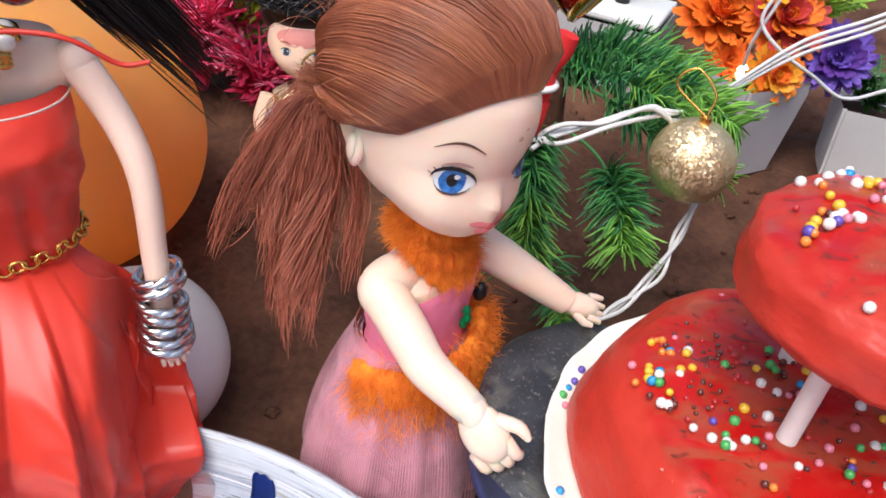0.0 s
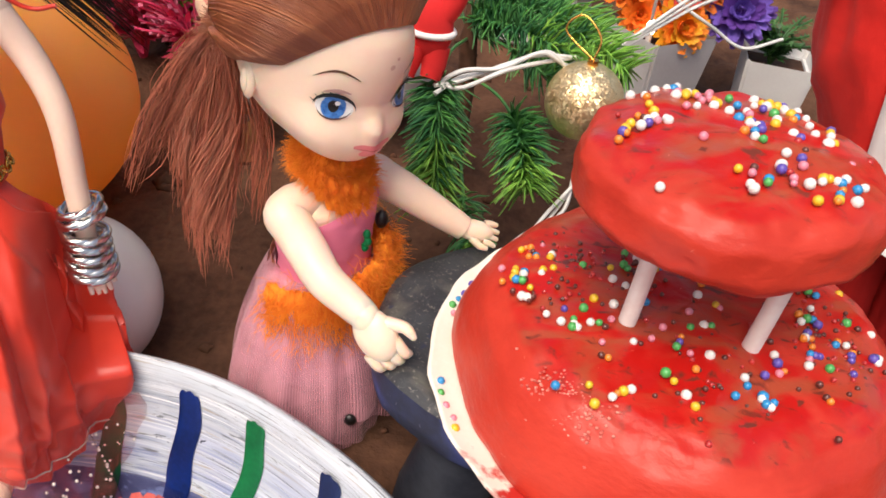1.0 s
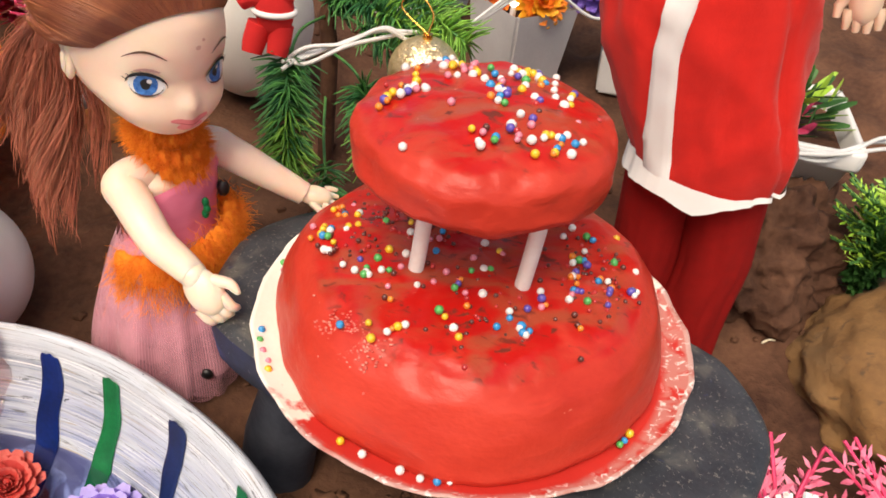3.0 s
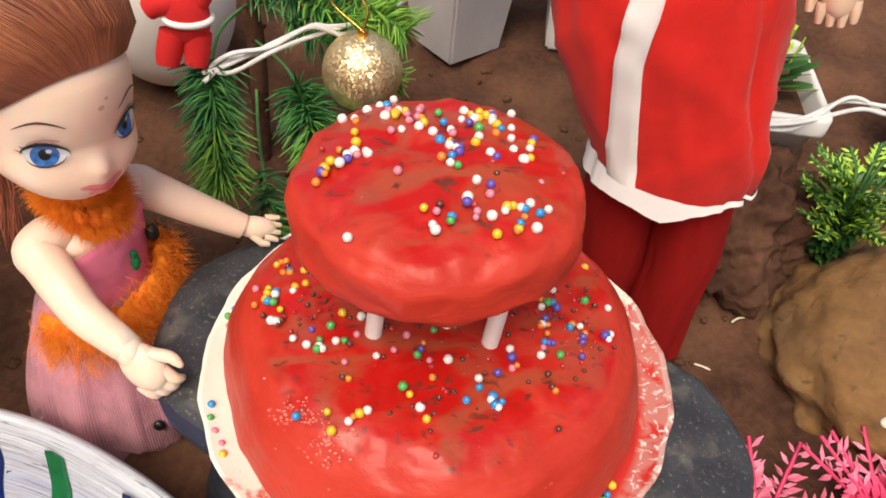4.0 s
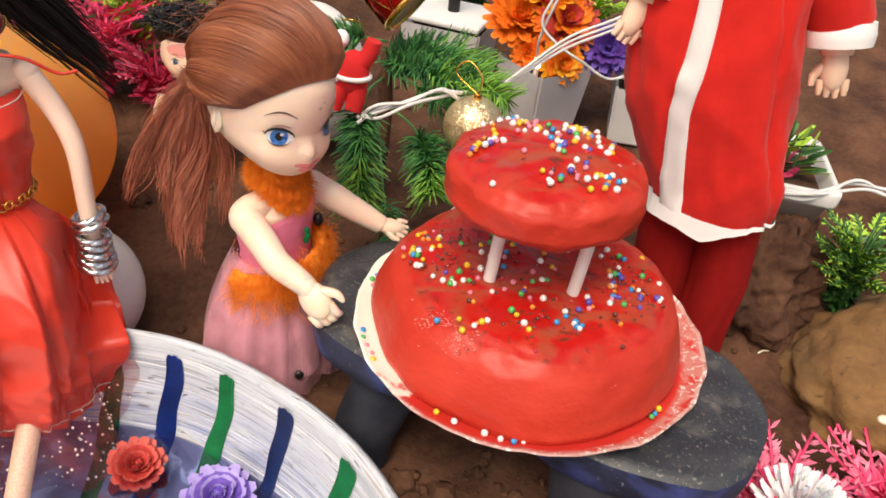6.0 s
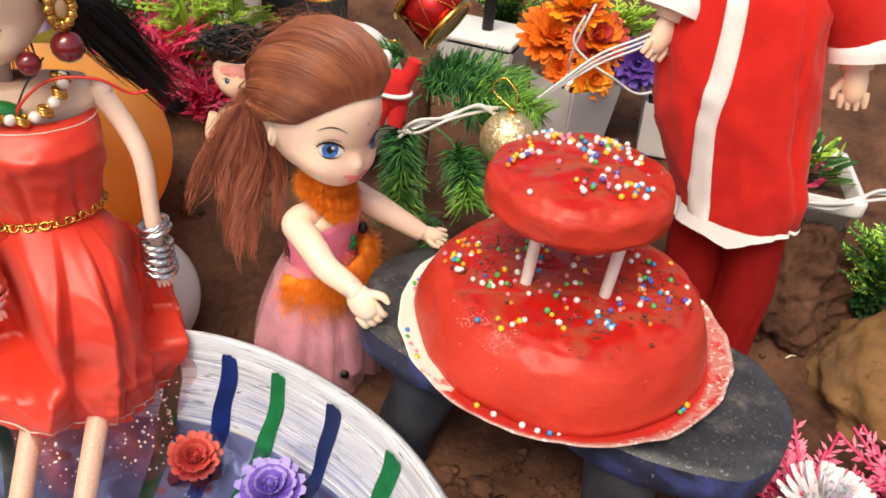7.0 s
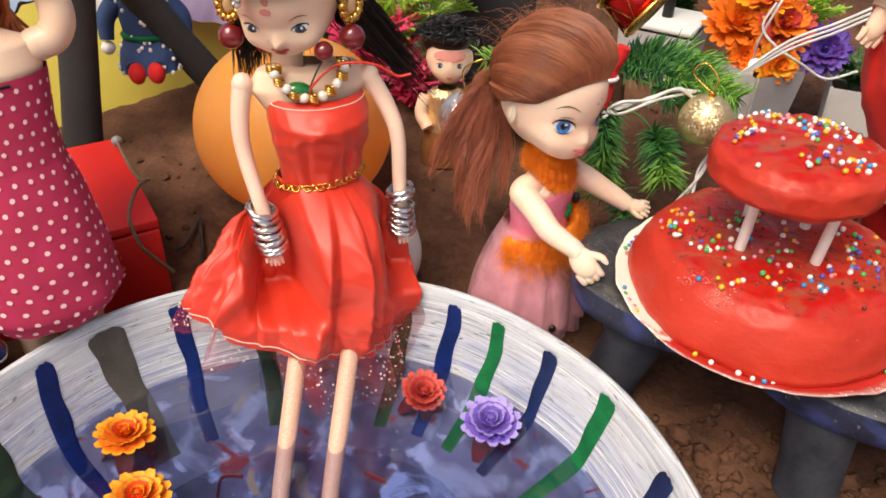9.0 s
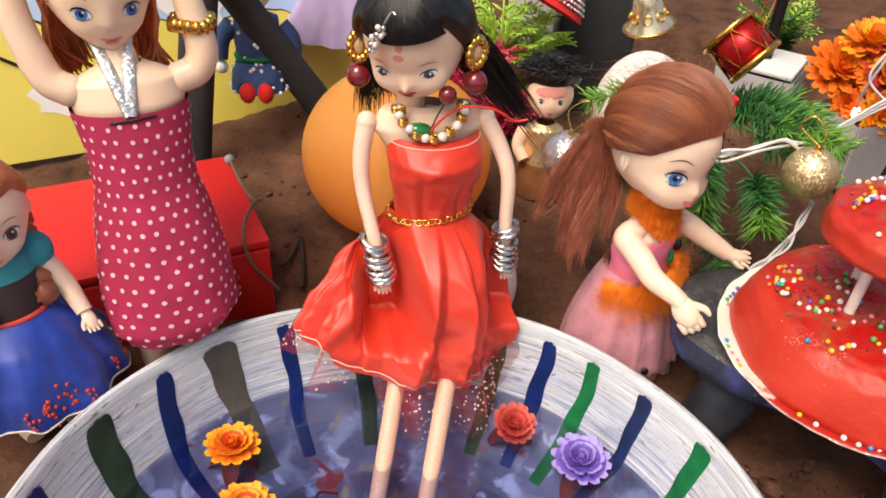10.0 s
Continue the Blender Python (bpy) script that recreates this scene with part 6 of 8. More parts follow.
def build_santa():
    g = Geo()
    rnd = random.Random(8)
    fw = V((-0.43, -0.90, 0))
    bt = axes(fw)
    rt = bt @ V((1, 0, 0))
    spine = [(V((0.2150, 0.1010, 0.1270)), 0.0325, 0.0310), (V((0.2065, 0.1020, 0.1530)), 0.0380, 0.0335), (V((0.1970, 0.1030, 0.1820)), 0.0420, 0.0345), (V((0.1910, 0.1030, 0.2120)), 0.0415, 0.0330), (V((0.1855, 0.1040, 0.2450)), 0.0395, 0.0300), (V((0.1830, 0.1060, 0.2620)), 0.0330, 0.0240)]
    hem, top = spine[0][0], spine[-1][0]

    def robe(t, w, grow=0.0):
        f = t * (len(spine) - 1)
        k = min(int(f), len(spine) - 2)
        u = f - k
        c = spine[k][0].lerp(spine[k + 1][0], u)
        a, b = [spine[k][m] + (spine[k + 1][m] - spine[k][m]) * u for m in (1, 2)]
        cs, sn = math.cos(w), math.sin(w)
        e = 0.82
        bag = 0.0035 * math.exp(-((w - radians(150)) / 0.45) ** 2) * math.exp(-((t - 0.10) / 0.14) ** 2)
        fold = 0.0011 * fbm((cs * 1.6 + 3, sn * 1.6, t * 2.2), 3) + 0.0012 * (1 - abs(2.5 * fbm((cs * 2.5, sn * 2.5 + 7, t * 3), 3)))
        fold -= 0.0042 * math.exp(-((w - radians(146 - 10 * t)) / 0.035) ** 2)
        for dt, slope, am in ((0.16, 0.22, 0.0016), (0.36, -0.25, 0.0014), (0.62, 0.18, 0.0015), (0.80, -0.3, 0.0016)):
            fold += am * max(0.0, 1 - abs(t - dt - slope * (w - radians(115))) / 0.05)
        q = V(((a + grow + fold + 2.0 * bag) * math.copysign(abs(cs) ** e, cs), (b + grow + fold + bag) * math.copysign(abs(sn) ** e, sn), 0))
        sag = -0.0035 * math.exp(-((w - radians(105)) / 0.55) ** 2) * max(0.0, 1 - t * 6)
        return c + bt @ q + V((0, 0, sag))
    n = 96
    ring = [2 * math.pi * j / n for j in range(n)]
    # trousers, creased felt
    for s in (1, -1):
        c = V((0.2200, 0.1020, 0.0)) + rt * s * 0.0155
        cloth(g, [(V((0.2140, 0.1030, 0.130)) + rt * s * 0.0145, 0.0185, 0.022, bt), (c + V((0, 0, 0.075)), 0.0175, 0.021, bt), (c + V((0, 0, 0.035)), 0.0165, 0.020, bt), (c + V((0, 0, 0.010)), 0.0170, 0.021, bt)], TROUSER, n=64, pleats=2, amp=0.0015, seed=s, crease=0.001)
        g.ball(c + fw * 0.008 + V((0, 0, 0.012)), (0.013, 0.020, 0.009), INK, 14, 8, turn=bt)
    rows = [[robe(i / 24, w) for w in ring] for i in range(25)]
    g.grid(rows, ROBE, closed=True)
    g.fan(rows[-1], ROBE)
    # hem trim, deeper at the front than at the side
    trim = []
    for i in range(5):
        row = []
        for w in ring:
            deep = 0.0120 - 0.0110 * (0.5 + 0.5 * math.cos(w - radians(175))) ** 1.5
            point = 0.0050 * max(0.0, 1 - abs(w - radians(94)) / 0.30)
            row.append(robe(0.0, w, 0.0014 + 0.0005 * i / 4) + V((0, 0, 0.0020 - (deep + point) * i / 4)))
        trim.append(row)
    g.grid(trim, TRIM, closed=True)
    # front band, straight, leaning with the body
    band = []
    for i in range(33):
        t = i / 32
        mid = 90 - 25 * max(0.0, 1 - t / 0.8) ** 1.55
        half = float(np.interp(t, (0, 0.1, 0.2, 0.4, 0.6, 0.8, 1.0), (12.5, 10.2, 8.5, 6.0, 4.8, 4.3, 4.3)))
        band.append([robe(t, radians(mid + half * x), 0.0016 if abs(x) < 1 else 0.0003) for x in (-1, -0.9, -0.4, 0, 0.4, 0.9, 1)])
    g.grid(band, TRIM)
    # sleeves, cuffs and hands
    for s, cuff, hd in ((1, V((0.1530, 0.1000, 0.2400)), V((0.1460, 0.0940, 0.2180))), (-1, V((0.2420, 0.0880, 0.2290)), V((0.2450, 0.0830, 0.2090)))):
        sh = top + rt * s * 0.030 + V((0, 0, 0.004))
        limb(g, [sh, sh.lerp(cuff, 0.5) + rt * s * 0.004, cuff], [0.017, 0.016, 0.0150], ROBE, n=20)
        dn = (hd - cuff).normalized()
        limb(g, [cuff - dn * 0.001, cuff + dn * 0.005, cuff + dn * 0.010], [0.0155, 0.0160, 0.0152], TRIM, n=20)
        limb(g, [cuff + dn * 0.006, cuff + dn * 0.014], [0.0085, 0.0075], SKIN)
        hand(g, cuff + dn * 0.012, dn, V((0.3 * s, -1, 0)), 0.0190, SKIN, 0.05, thumb=-s)
    # head and hat above
    hc = top + V((-0.006, 0.002, 0.052))
    h = Head(g, hc, 0.062, axes(fw), width=0.9)
    h.skin(SKIN, 32, 24)
    limb(g, [top, top + V((-0.002, 0, 0.025))], [0.012, 0.010], SKIN)
    g.ball(hc + fw * 0.020 + V((0, 0, -0.030)), (0.022, 0.014, 0.026), TRIM, 24, 16, turn=bt, fn=lambda d: 1 + 0.2 * fbm(d * 4, 3))
    g.ring(hc + V((0, 0, 0.016)), 0.028, 0.007, TRIM, n=30, k=8)
    limb(g, [hc + V((0, 0, 0.016)), hc + V((-0.003, 0, 0.045)), hc + V((-0.014, 0, 0.066)), hc + V((-0.030, 0, 0.060))], [0.028, 0.018, 0.009, 0.004], ROBE, n=24)
    g.ball(hc + V((-0.033, 0, 0.056)), 0.008, TRIM, 12, 8, fn=lambda d: 1 + 0.2 * fbm(d * 6, 2))
    tagged(part("robed_doll", g), "doll in red felt tunic with white trim and red trousers", "doll")


build_santa()


def build_polka_doll():
    g = Geo()
    rnd = random.Random(12)
    fw = V((0.60, -0.80, 0))
    low, top = V((-0.2905, -0.0345, 0.0560)), V((-0.3130, -0.0080, 0.1880))
    bt = axes(fw, top - low)
    for s in (1, -1):
        c = low + bt @ V((s * 0.014, 0, 0))
        limb(g, [c + V((0, 0, 0.03)), c + V((-0.006, 0.006, -0.03)), c + V((-0.010, 0.012, -0.062))], [0.011, 0.010, 0.007], SKIN)
    # a fitted dress with a gathered, rounded hem
    prof = [(0.0, 0.0310, 0.0240), (0.08, 0.0390, 0.0300), (0.25, 0.0385, 0.0300), (0.5, 0.0335, 0.0255), (0.66, 0.0285, 0.0215), (0.80, 0.0280, 0.0210), (1.0, 0.0315, 0.0205)]
    rings = [(low.lerp(top, t), a, b, bt) for t, a, b in prof]
    cloth(g, rings[::-1], POLKA, n=96, pleats=3, amp=0.0022, seed=2)

    def surf(u, t, off):
        a = float(np.interp(t, [q[0] for q in prof], [q[1] for q in prof]))
        b = float(np.interp(t, [q[0] for q in prof], [q[2] for q in prof]))
        f = (1 - t)
        ph = fbm((math.cos(u) * 1.5 + 2, math.sin(u) * 1.5, (1 - t) * 6 * 0.25), 3)
        fold = 0.0022 * f * (math.cos(3 * u + 3.5 * ph + 2) * 0.6 + 0.9 * ph)
        return low.lerp(top, t) + bt @ V(((a + fold + off) * math.cos(u), (b + fold + off) * math.sin(u), 0))
    for i in range(18):
        for j in range(26):
            t = 0.03 + 0.0545 * i + rnd.uniform(-0.006, 0.006)
            u = 2 * math.pi * (j + 0.5 * (i % 2)) / 26 + rnd.uniform(-0.03, 0.03)
            if t > 0.97:
                continue
            r = 0.00125
            ring = [surf(u + r / 0.030 * math.cos(k * math.pi / 4), t + r / 0.126 * math.sin(k * math.pi / 4), 0.0006) for k in range(8)]
            g.fan(ring, DOT)
    # shoulders, neck, head, raised arms
    cloth(g, [(top + V((-0.001, 0.001, 0.022)), 0.010, 0.009, bt), (top + V((0, 0, 0.014)), 0.028, 0.014, bt), (top + V((0, 0, 0.002)), 0.0300, 0.0185, bt), (top + V((0, 0, -0.01)), 0.028, 0.018, bt)], SKIN, n=40)
    hc = top + V((-0.014, 0.010, 0.060))
    limb(g, [top + V((0, 0, 0.016)), hc + V((0, 0, -0.02))], [0.0100, 0.0095], SKIN)
    h = Head(g, hc, 0.062, axes((0.66, -0.70, -0.20)), chin=0.30, cheek=0.03, nose=0.060, width=0.88)
    h.skin(SKIN)
    for s in (1, -1):
        h.eye(s, 25, -6, 9.0, IRIS)
    h.mouth(-38, 11, LIPS)
    h.hair_cap(lambda lon: 30 if abs(lon) < 60 else 30 - (abs(lon) - 60) * 0.9, HAIR_GINGER, 0.05)
    for i in range(200):
        s = rnd.choice((1, -1))
        p0 = h.at(s * rnd.uniform(60, 170), rnd.uniform(-10, 50), 0.05)
        p1 = h.at(s * rnd.uniform(80, 170), -30, 0.10)
        strand(g, smooth_path([p0, p1, p1 + V((-0.006, 0.004, -0.022)), p1 + V((rnd.gauss(-0.008, 0.006), rnd.gauss(0.008, 0.006), -0.045))], 3), 0.0012, HAIR_GINGER, n=4)
    rt = bt @ V((1, 0, 0))
    for s in (1, -1):
        sh = top + rt * s * 0.029 + V((0, 0, 0.010))
        if s < 0:
            pts = [sh, V((-0.2830, 0.0150, 0.2020)), V((-0.2800, 0.0185, 0.2130)), V((-0.2850, 0.0200, 0.2350)), V((-0.2930, 0.0200, 0.2600))]
        else:
            pts = [sh, V((-0.3440, -0.0285, 0.2030)), V((-0.3500, -0.0290, 0.2160)), V((-0.3560, -0.0280, 0.2380)), V((-0.3560, -0.0240, 0.2620))]
        g.ball(sh, 0.0088, SKIN, 16, 10)
        limb(g, pts, [0.0086, 0.0088, 0.0088, 0.0080, 0.0064], SKIN, n=18)
        hand(g, pts[-1], (0, 0.1, 1), fw, 0.018, SKIN, 0.2, thumb=-s)
        if s < 0:
            for j in range(16):
                a = 2 * math.pi * j / 16
                g.ball(pts[3] + V((0.0105 * math.cos(a), 0.0105 * math.sin(a), 0.0008 * math.sin(3 * a) - 0.008)), (0.0030, 0.0030, 0.0040), GOLD, 8, 6, fn=lambda d: 1 + 0.2 * math.sin(8 * d.z) * math.sin(8 * d.x))
    # silver halter ribbons
    front = top + bt @ V((0, 0.0205, 0.0))
    for x in (-0.008, 0.006):
        a = hc + V((0, 0, -0.024)) + rt * x * 1.2 + fw * 0.010
        pts = smooth_path([a, a.lerp(front, 0.5) + fw * 0.004, front + rt * 0.001 + fw * 0.001], 4)
        g.tube(pts, 0.0034, SILVER_GLITTER, n=8, flat=0.3, side=tuple(rt))
    g.tube([front + rt * -0.012 + fw * -0.0005 + V((0, 0, -0.002)), front + fw * 0.002 + V((0, 0, -0.002)), front + rt * 0.012 + V((0, 0, -0.003))], 0.0008, INK, n=5)
    tagged(part("polka_dot_doll", g), "doll in crimson dotted dress, arms raised, behind the tub", "doll")


build_polka_doll()


def build_blue_doll():
    g = Geo()
    rnd = random.Random(17)
    base = V((-0.3560, -0.0870, 0.0))
    fw = V((0.86, -0.50, 0))
    bt = axes(fw)
    for s in (1, -1):
        c = base + bt @ V((s * 0.012, 0, 0))
        limb(g, [c + V((0, 0, 0.06)), c + V((0, 0, 0.03)), c + V((0, 0, 0.008)), c + fw * 0.010 + V((0, 0, 0.004))], [0.010, 0.009, 0.008, 0.006], SKIN)
    rows = cloth(g, [(base + V((0, 0, 0.0930)), 0.0200, 0.0170, bt), (base + V((0, 0, 0.078)), 0.0360, 0.0330, bt), (base + V((0, 0, 0.058)), 0.0460, 0.0430, bt), (base + V((0, 0, 0.0400)), 0.0500, 0.0470, bt)], BLUE_SATIN, n=140, pleats=9, amp=0.005, seed=7)
    g.tube(rows[-1] + [rows[-1][0]], 0.0007, THREAD, n=5, cap=False)
    for i in range(26):
        j = rnd.randrange(140)
        q = V(rows[17][j])
        for k in range(7):
            o = V((rnd.gauss(0, 0.003), rnd.gauss(0, 0.003), rnd.gauss(0, 0.0045)))
            out = (V((q.x - base.x, q.y - base.y, 0))).normalized()
            o = o - out * o.dot(out)
            g.ball(q + o + out * (0.0006 + 0.35 * o.z * -0.6), (0.0011, 0.0011, 0.0014), RED_PRINT, 6, 4)
    cloth(g, [(base + V((0, 0, 0.1180)), 0.0190, 0.0145, bt), (base + V((0, 0, 0.106)), 0.0195, 0.0160, bt), (base + V((0, 0, 0.092)), 0.0190, 0.0160, bt)], BODICE, n=48)
    g.ring(base + V((0, 0, 0.0925)), 0.0192, 0.0016, RED_PRINT, turn=bt @ Matrix.Diagonal((1.03, 0.9, 1)), n=40)
    cloth(g, [(base + V((0, 0, 0.1290)), 0.0100, 0.0090, bt), (base + V((0, 0, 0.1260)), 0.0180, 0.0130, bt), (base + V((0, 0, 0.116)), 0.0195, 0.0150, bt)], TEAL, n=40)
    rt = bt @ V((1, 0, 0))
    for s in (1, -1):
        sh = base + rt * s * 0.020 + V((0, 0, 0.121))
        g.ball(sh, (0.010, 0.010, 0.011), TEAL, 12, 8)
        el = sh + rt * s * 0.008 + fw * 0.008 + V((0, 0, -0.022))
        wr = el + fw * 0.014 + rt * s * 0.002 + V((0, 0, -0.014))
        limb(g, [sh, el, wr], [0.0065, 0.0058, 0.0046], SKIN_PALE)
        hand(g, wr, wr - el, fw, 0.011, SKIN_PALE, 0.1, thumb=-s)
    hc = base + V((-0.008, 0.004, 0.1500))
    limb(g, [base + V((0, 0, 0.126)), hc], [0.008, 0.008], SKIN_PALE)
    h = Head(g, hc, 0.058, axes((0.80, -0.58, -0.12)), chin=0.24, cheek=0.035, nose=0.060, width=0.90)
    h.skin(SKIN_PALE)
    for s in (1, -1):
        h.eye(s, 25, -6, 9.5, IRIS_BROWN)
        h.ear(s, SKIN_PALE)
    h.mouth(-37, 9, LIPS)
    line = lambda lon: 36 if abs(lon) < 55 else 36 - (abs(lon) - 55) * 1.0 if abs(lon) < 100 else -9 - (abs(lon) - 100) * 0.5
    h.hair_cap(line, HAIR_GINGER, 0.05)
    for s in (1, -1):
        p = h.at(s * 120, -25, 0.05)
        for k in range(7):
            q = p.lerp(base + rt * s * 0.016 + fw * 0.012 + V((0, 0, 0.100)), k / 6)
            g.ball(q, (0.0060, 0.0060, 0.0070), HAIR_BROWN, 10, 8, fn=lambda d: 1 + 0.15 * math.sin(8 * d.z + 6 * d.x))
    tagged(part("blue_skirt_doll", g), "girl doll with blue embroidered skirt and braids beside the tub", "doll")


build_blue_doll()


def build_small_doll():
    g = Geo()
    rnd = random.Random(3)
    b = V((-0.1060, 0.2500, land(-0.106, 0.25)))
    fw = V((0.15, -0.98, 0))
    bt = axes(fw)
    h = Head(g, b + V((0.0012, 0, 0.0930)), 0.039, axes((0.15, -0.93, 0.10)), chin=0.2, width=0.98)
    h.skin(SKIN, 32, 24)
    h.disc(0, 18, 46, 15, BLUSH, 0.004)
    for s in (1, -1):
        h.eye(s, 25, -6, 8, IRIS_GREY, lash=False)
    h.mouth(-38, 8, LIPS)
    h.hair_cap(lambda lon: 34 if abs(lon) < 60 else 34 - (abs(lon) - 60) * 0.5, HAIR_BLACK, 0.22)
    for i in range(420):
        p = h.at(rnd.uniform(-180, 180), rnd.uniform(40, 88), 0.19)
        o = (p - h.c).normalized()
        strand(g, smooth_path([p, p + o * 0.003 + V((rnd.gauss(0, 0.004), rnd.gauss(0, 0.004), 0.002)), p + o * 0.003 + V((rnd.gauss(0, 0.009), rnd.gauss(0, 0.009), rnd.gauss(0, 0.003)))], 3), 0.0006, HAIR_BLACK, n=4)
    cloth(g, [(b + V((0, 0, 0.068)), 0.008, 0.008, bt), (b + V((0, 0, 0.063)), 0.016, 0.012, bt), (b + V((0, 0, 0.045)), 0.016, 0.013, bt), (b + V((0, 0, 0.030)), 0.018, 0.015, bt)], GOLD_GLITTER, n=40)
    cloth(g, [(b + V((0, 0, 0.032)), 0.018, 0.015, bt), (b + V((0, 0, 0.012)), 0.020, 0.017, bt), (b + V((0, 0, 0.0)), 0.020, 0.017, bt)], BROWN_CLOTH, n=40, pleats=5, amp=0.001)
    for s in (1, -1):
        sh = b + bt @ V((s * 0.017, 0, 0.060))
        limb(g, [sh, sh + bt @ V((s * 0.004, 0.004, -0.014)), sh + bt @ V((-s * 0.002, 0.012, -0.024))], [0.006, 0.0055, 0.005], SKIN)
    tagged(part("small_doll", g), "small doll with wild black hair and gold glitter top", "doll")


def build_seated_doll():
    g = Geo()
    b = V((-0.3740, 0.2660, 0.073))
    fw = V((0.30, -0.95, 0))
    bt = axes(fw)
    h = Head(g, b + V((-0.004, 0.004, 0.094)), 0.042, axes(fw), width=0.95)
    h.skin(SKIN_PALE, 32, 24)
    for s in (1, -1):
        h.eye(s, 25, -6, 9, IRIS_GREY, lash=False)
    h.mouth(-38, 9, LIPS)
    h.hair_cap(lambda lon: 38 if abs(lon) < 60 else 38 - (abs(lon) - 60) * 0.8, HAIR_GINGER, 0.06)
    rows = cloth(g, [(b + V((0, 0, 0.075)), 0.008, 0.008, bt), (b + V((0, 0, 0.070)), 0.020, 0.014, bt), (b + V((0, 0, 0.05)), 0.021, 0.017, bt), (b + V((0, 0, 0.034)), 0.019, 0.016, bt), (b + fw * 0.006 + V((0, 0, 0.022)), 0.024, 0.020, bt), (b + fw * 0.012 + V((0, 0, 0.008)), 0.025, 0.020, bt)], NAVY_DRESS, n=60, pleats=5, amp=0.001)
    rnd = random.Random(2)
    for i in range(90):
        q = V(rnd.choice(rnd.choice(rows[6:])))
        o = (q - V((b.x, b.y, q.z))).normalized()
        g.ball(q + o * 0.0004, (0.0018, 0.0018, 0.0020), TRIM, 6, 4)
    g.ring(b + V((0, 0, 0.035)), 0.0195, 0.003, STRIPE_GREEN, turn=bt @ Matrix.Diagonal((1, 0.85, 1)), n=30)
    for s in (1, -1):
        sh = b + bt @ V((s * 0.021, 0, 0.062))
        limb(g, [sh, sh + bt @ V((s * 0.010, 0.002, -0.012)), sh + bt @ V((s * 0.012, 0.006, -0.030))], [0.009, 0.008, 0.006], NAVY_DRESS)
        g.ball(sh + bt @ V((s * 0.012, 0.007, -0.037)), 0.006, TRIM, 10, 8)
        limb(g, [b + bt @ V((s * 0.009, 0.010, 0.016)), b + bt @ V((s * 0.009, 0.026, 0.012))], [0.009, 0.008], NAVY_DRESS)
        g.ball(b + bt @ V((s * 0.008, 0.030, 0.010)), (0.0075, 0.007, 0.0095), FELT_RED, 12, 8)
    tagged(part("seated_doll", g), "rag doll in navy spotted dress with red shoes, seated", "doll")


build_small_doll()
build_seated_doll()


# ---- balloon and white ball ----
def build_balloon():
    b = thing("balloon", "large inflated orange balloon resting on the soil", "balloon", at=pose(-0.2150, 0.1790, 0.0795))
    g = Geo()
    g.ball((0, 0, 0), (0.0757, 0.0757, 0.0680), BALLOON, 64, 40, fn=lambda d: 1 + 0.02 * max(0, -d.z))
    part("skin", g, b)
    g = Geo()
    g.tube([(0, 0.060, -0.042), (0, 0.063, -0.046)], [0.003, 0.006], BALLOON, n=12)
    part("knot", g, b)
    g = Geo()
    g.ball((0, 0, 0), (0.0360, 0.0360, 0.0400), CREAM_PLASTIC, 48, 32)
    tagged(part("white_ball", g, at=pose(-0.1330, 0.0880, 0.0330)), "smooth white plastic egg-shaped ball behind the tub", "ball")


build_balloon()


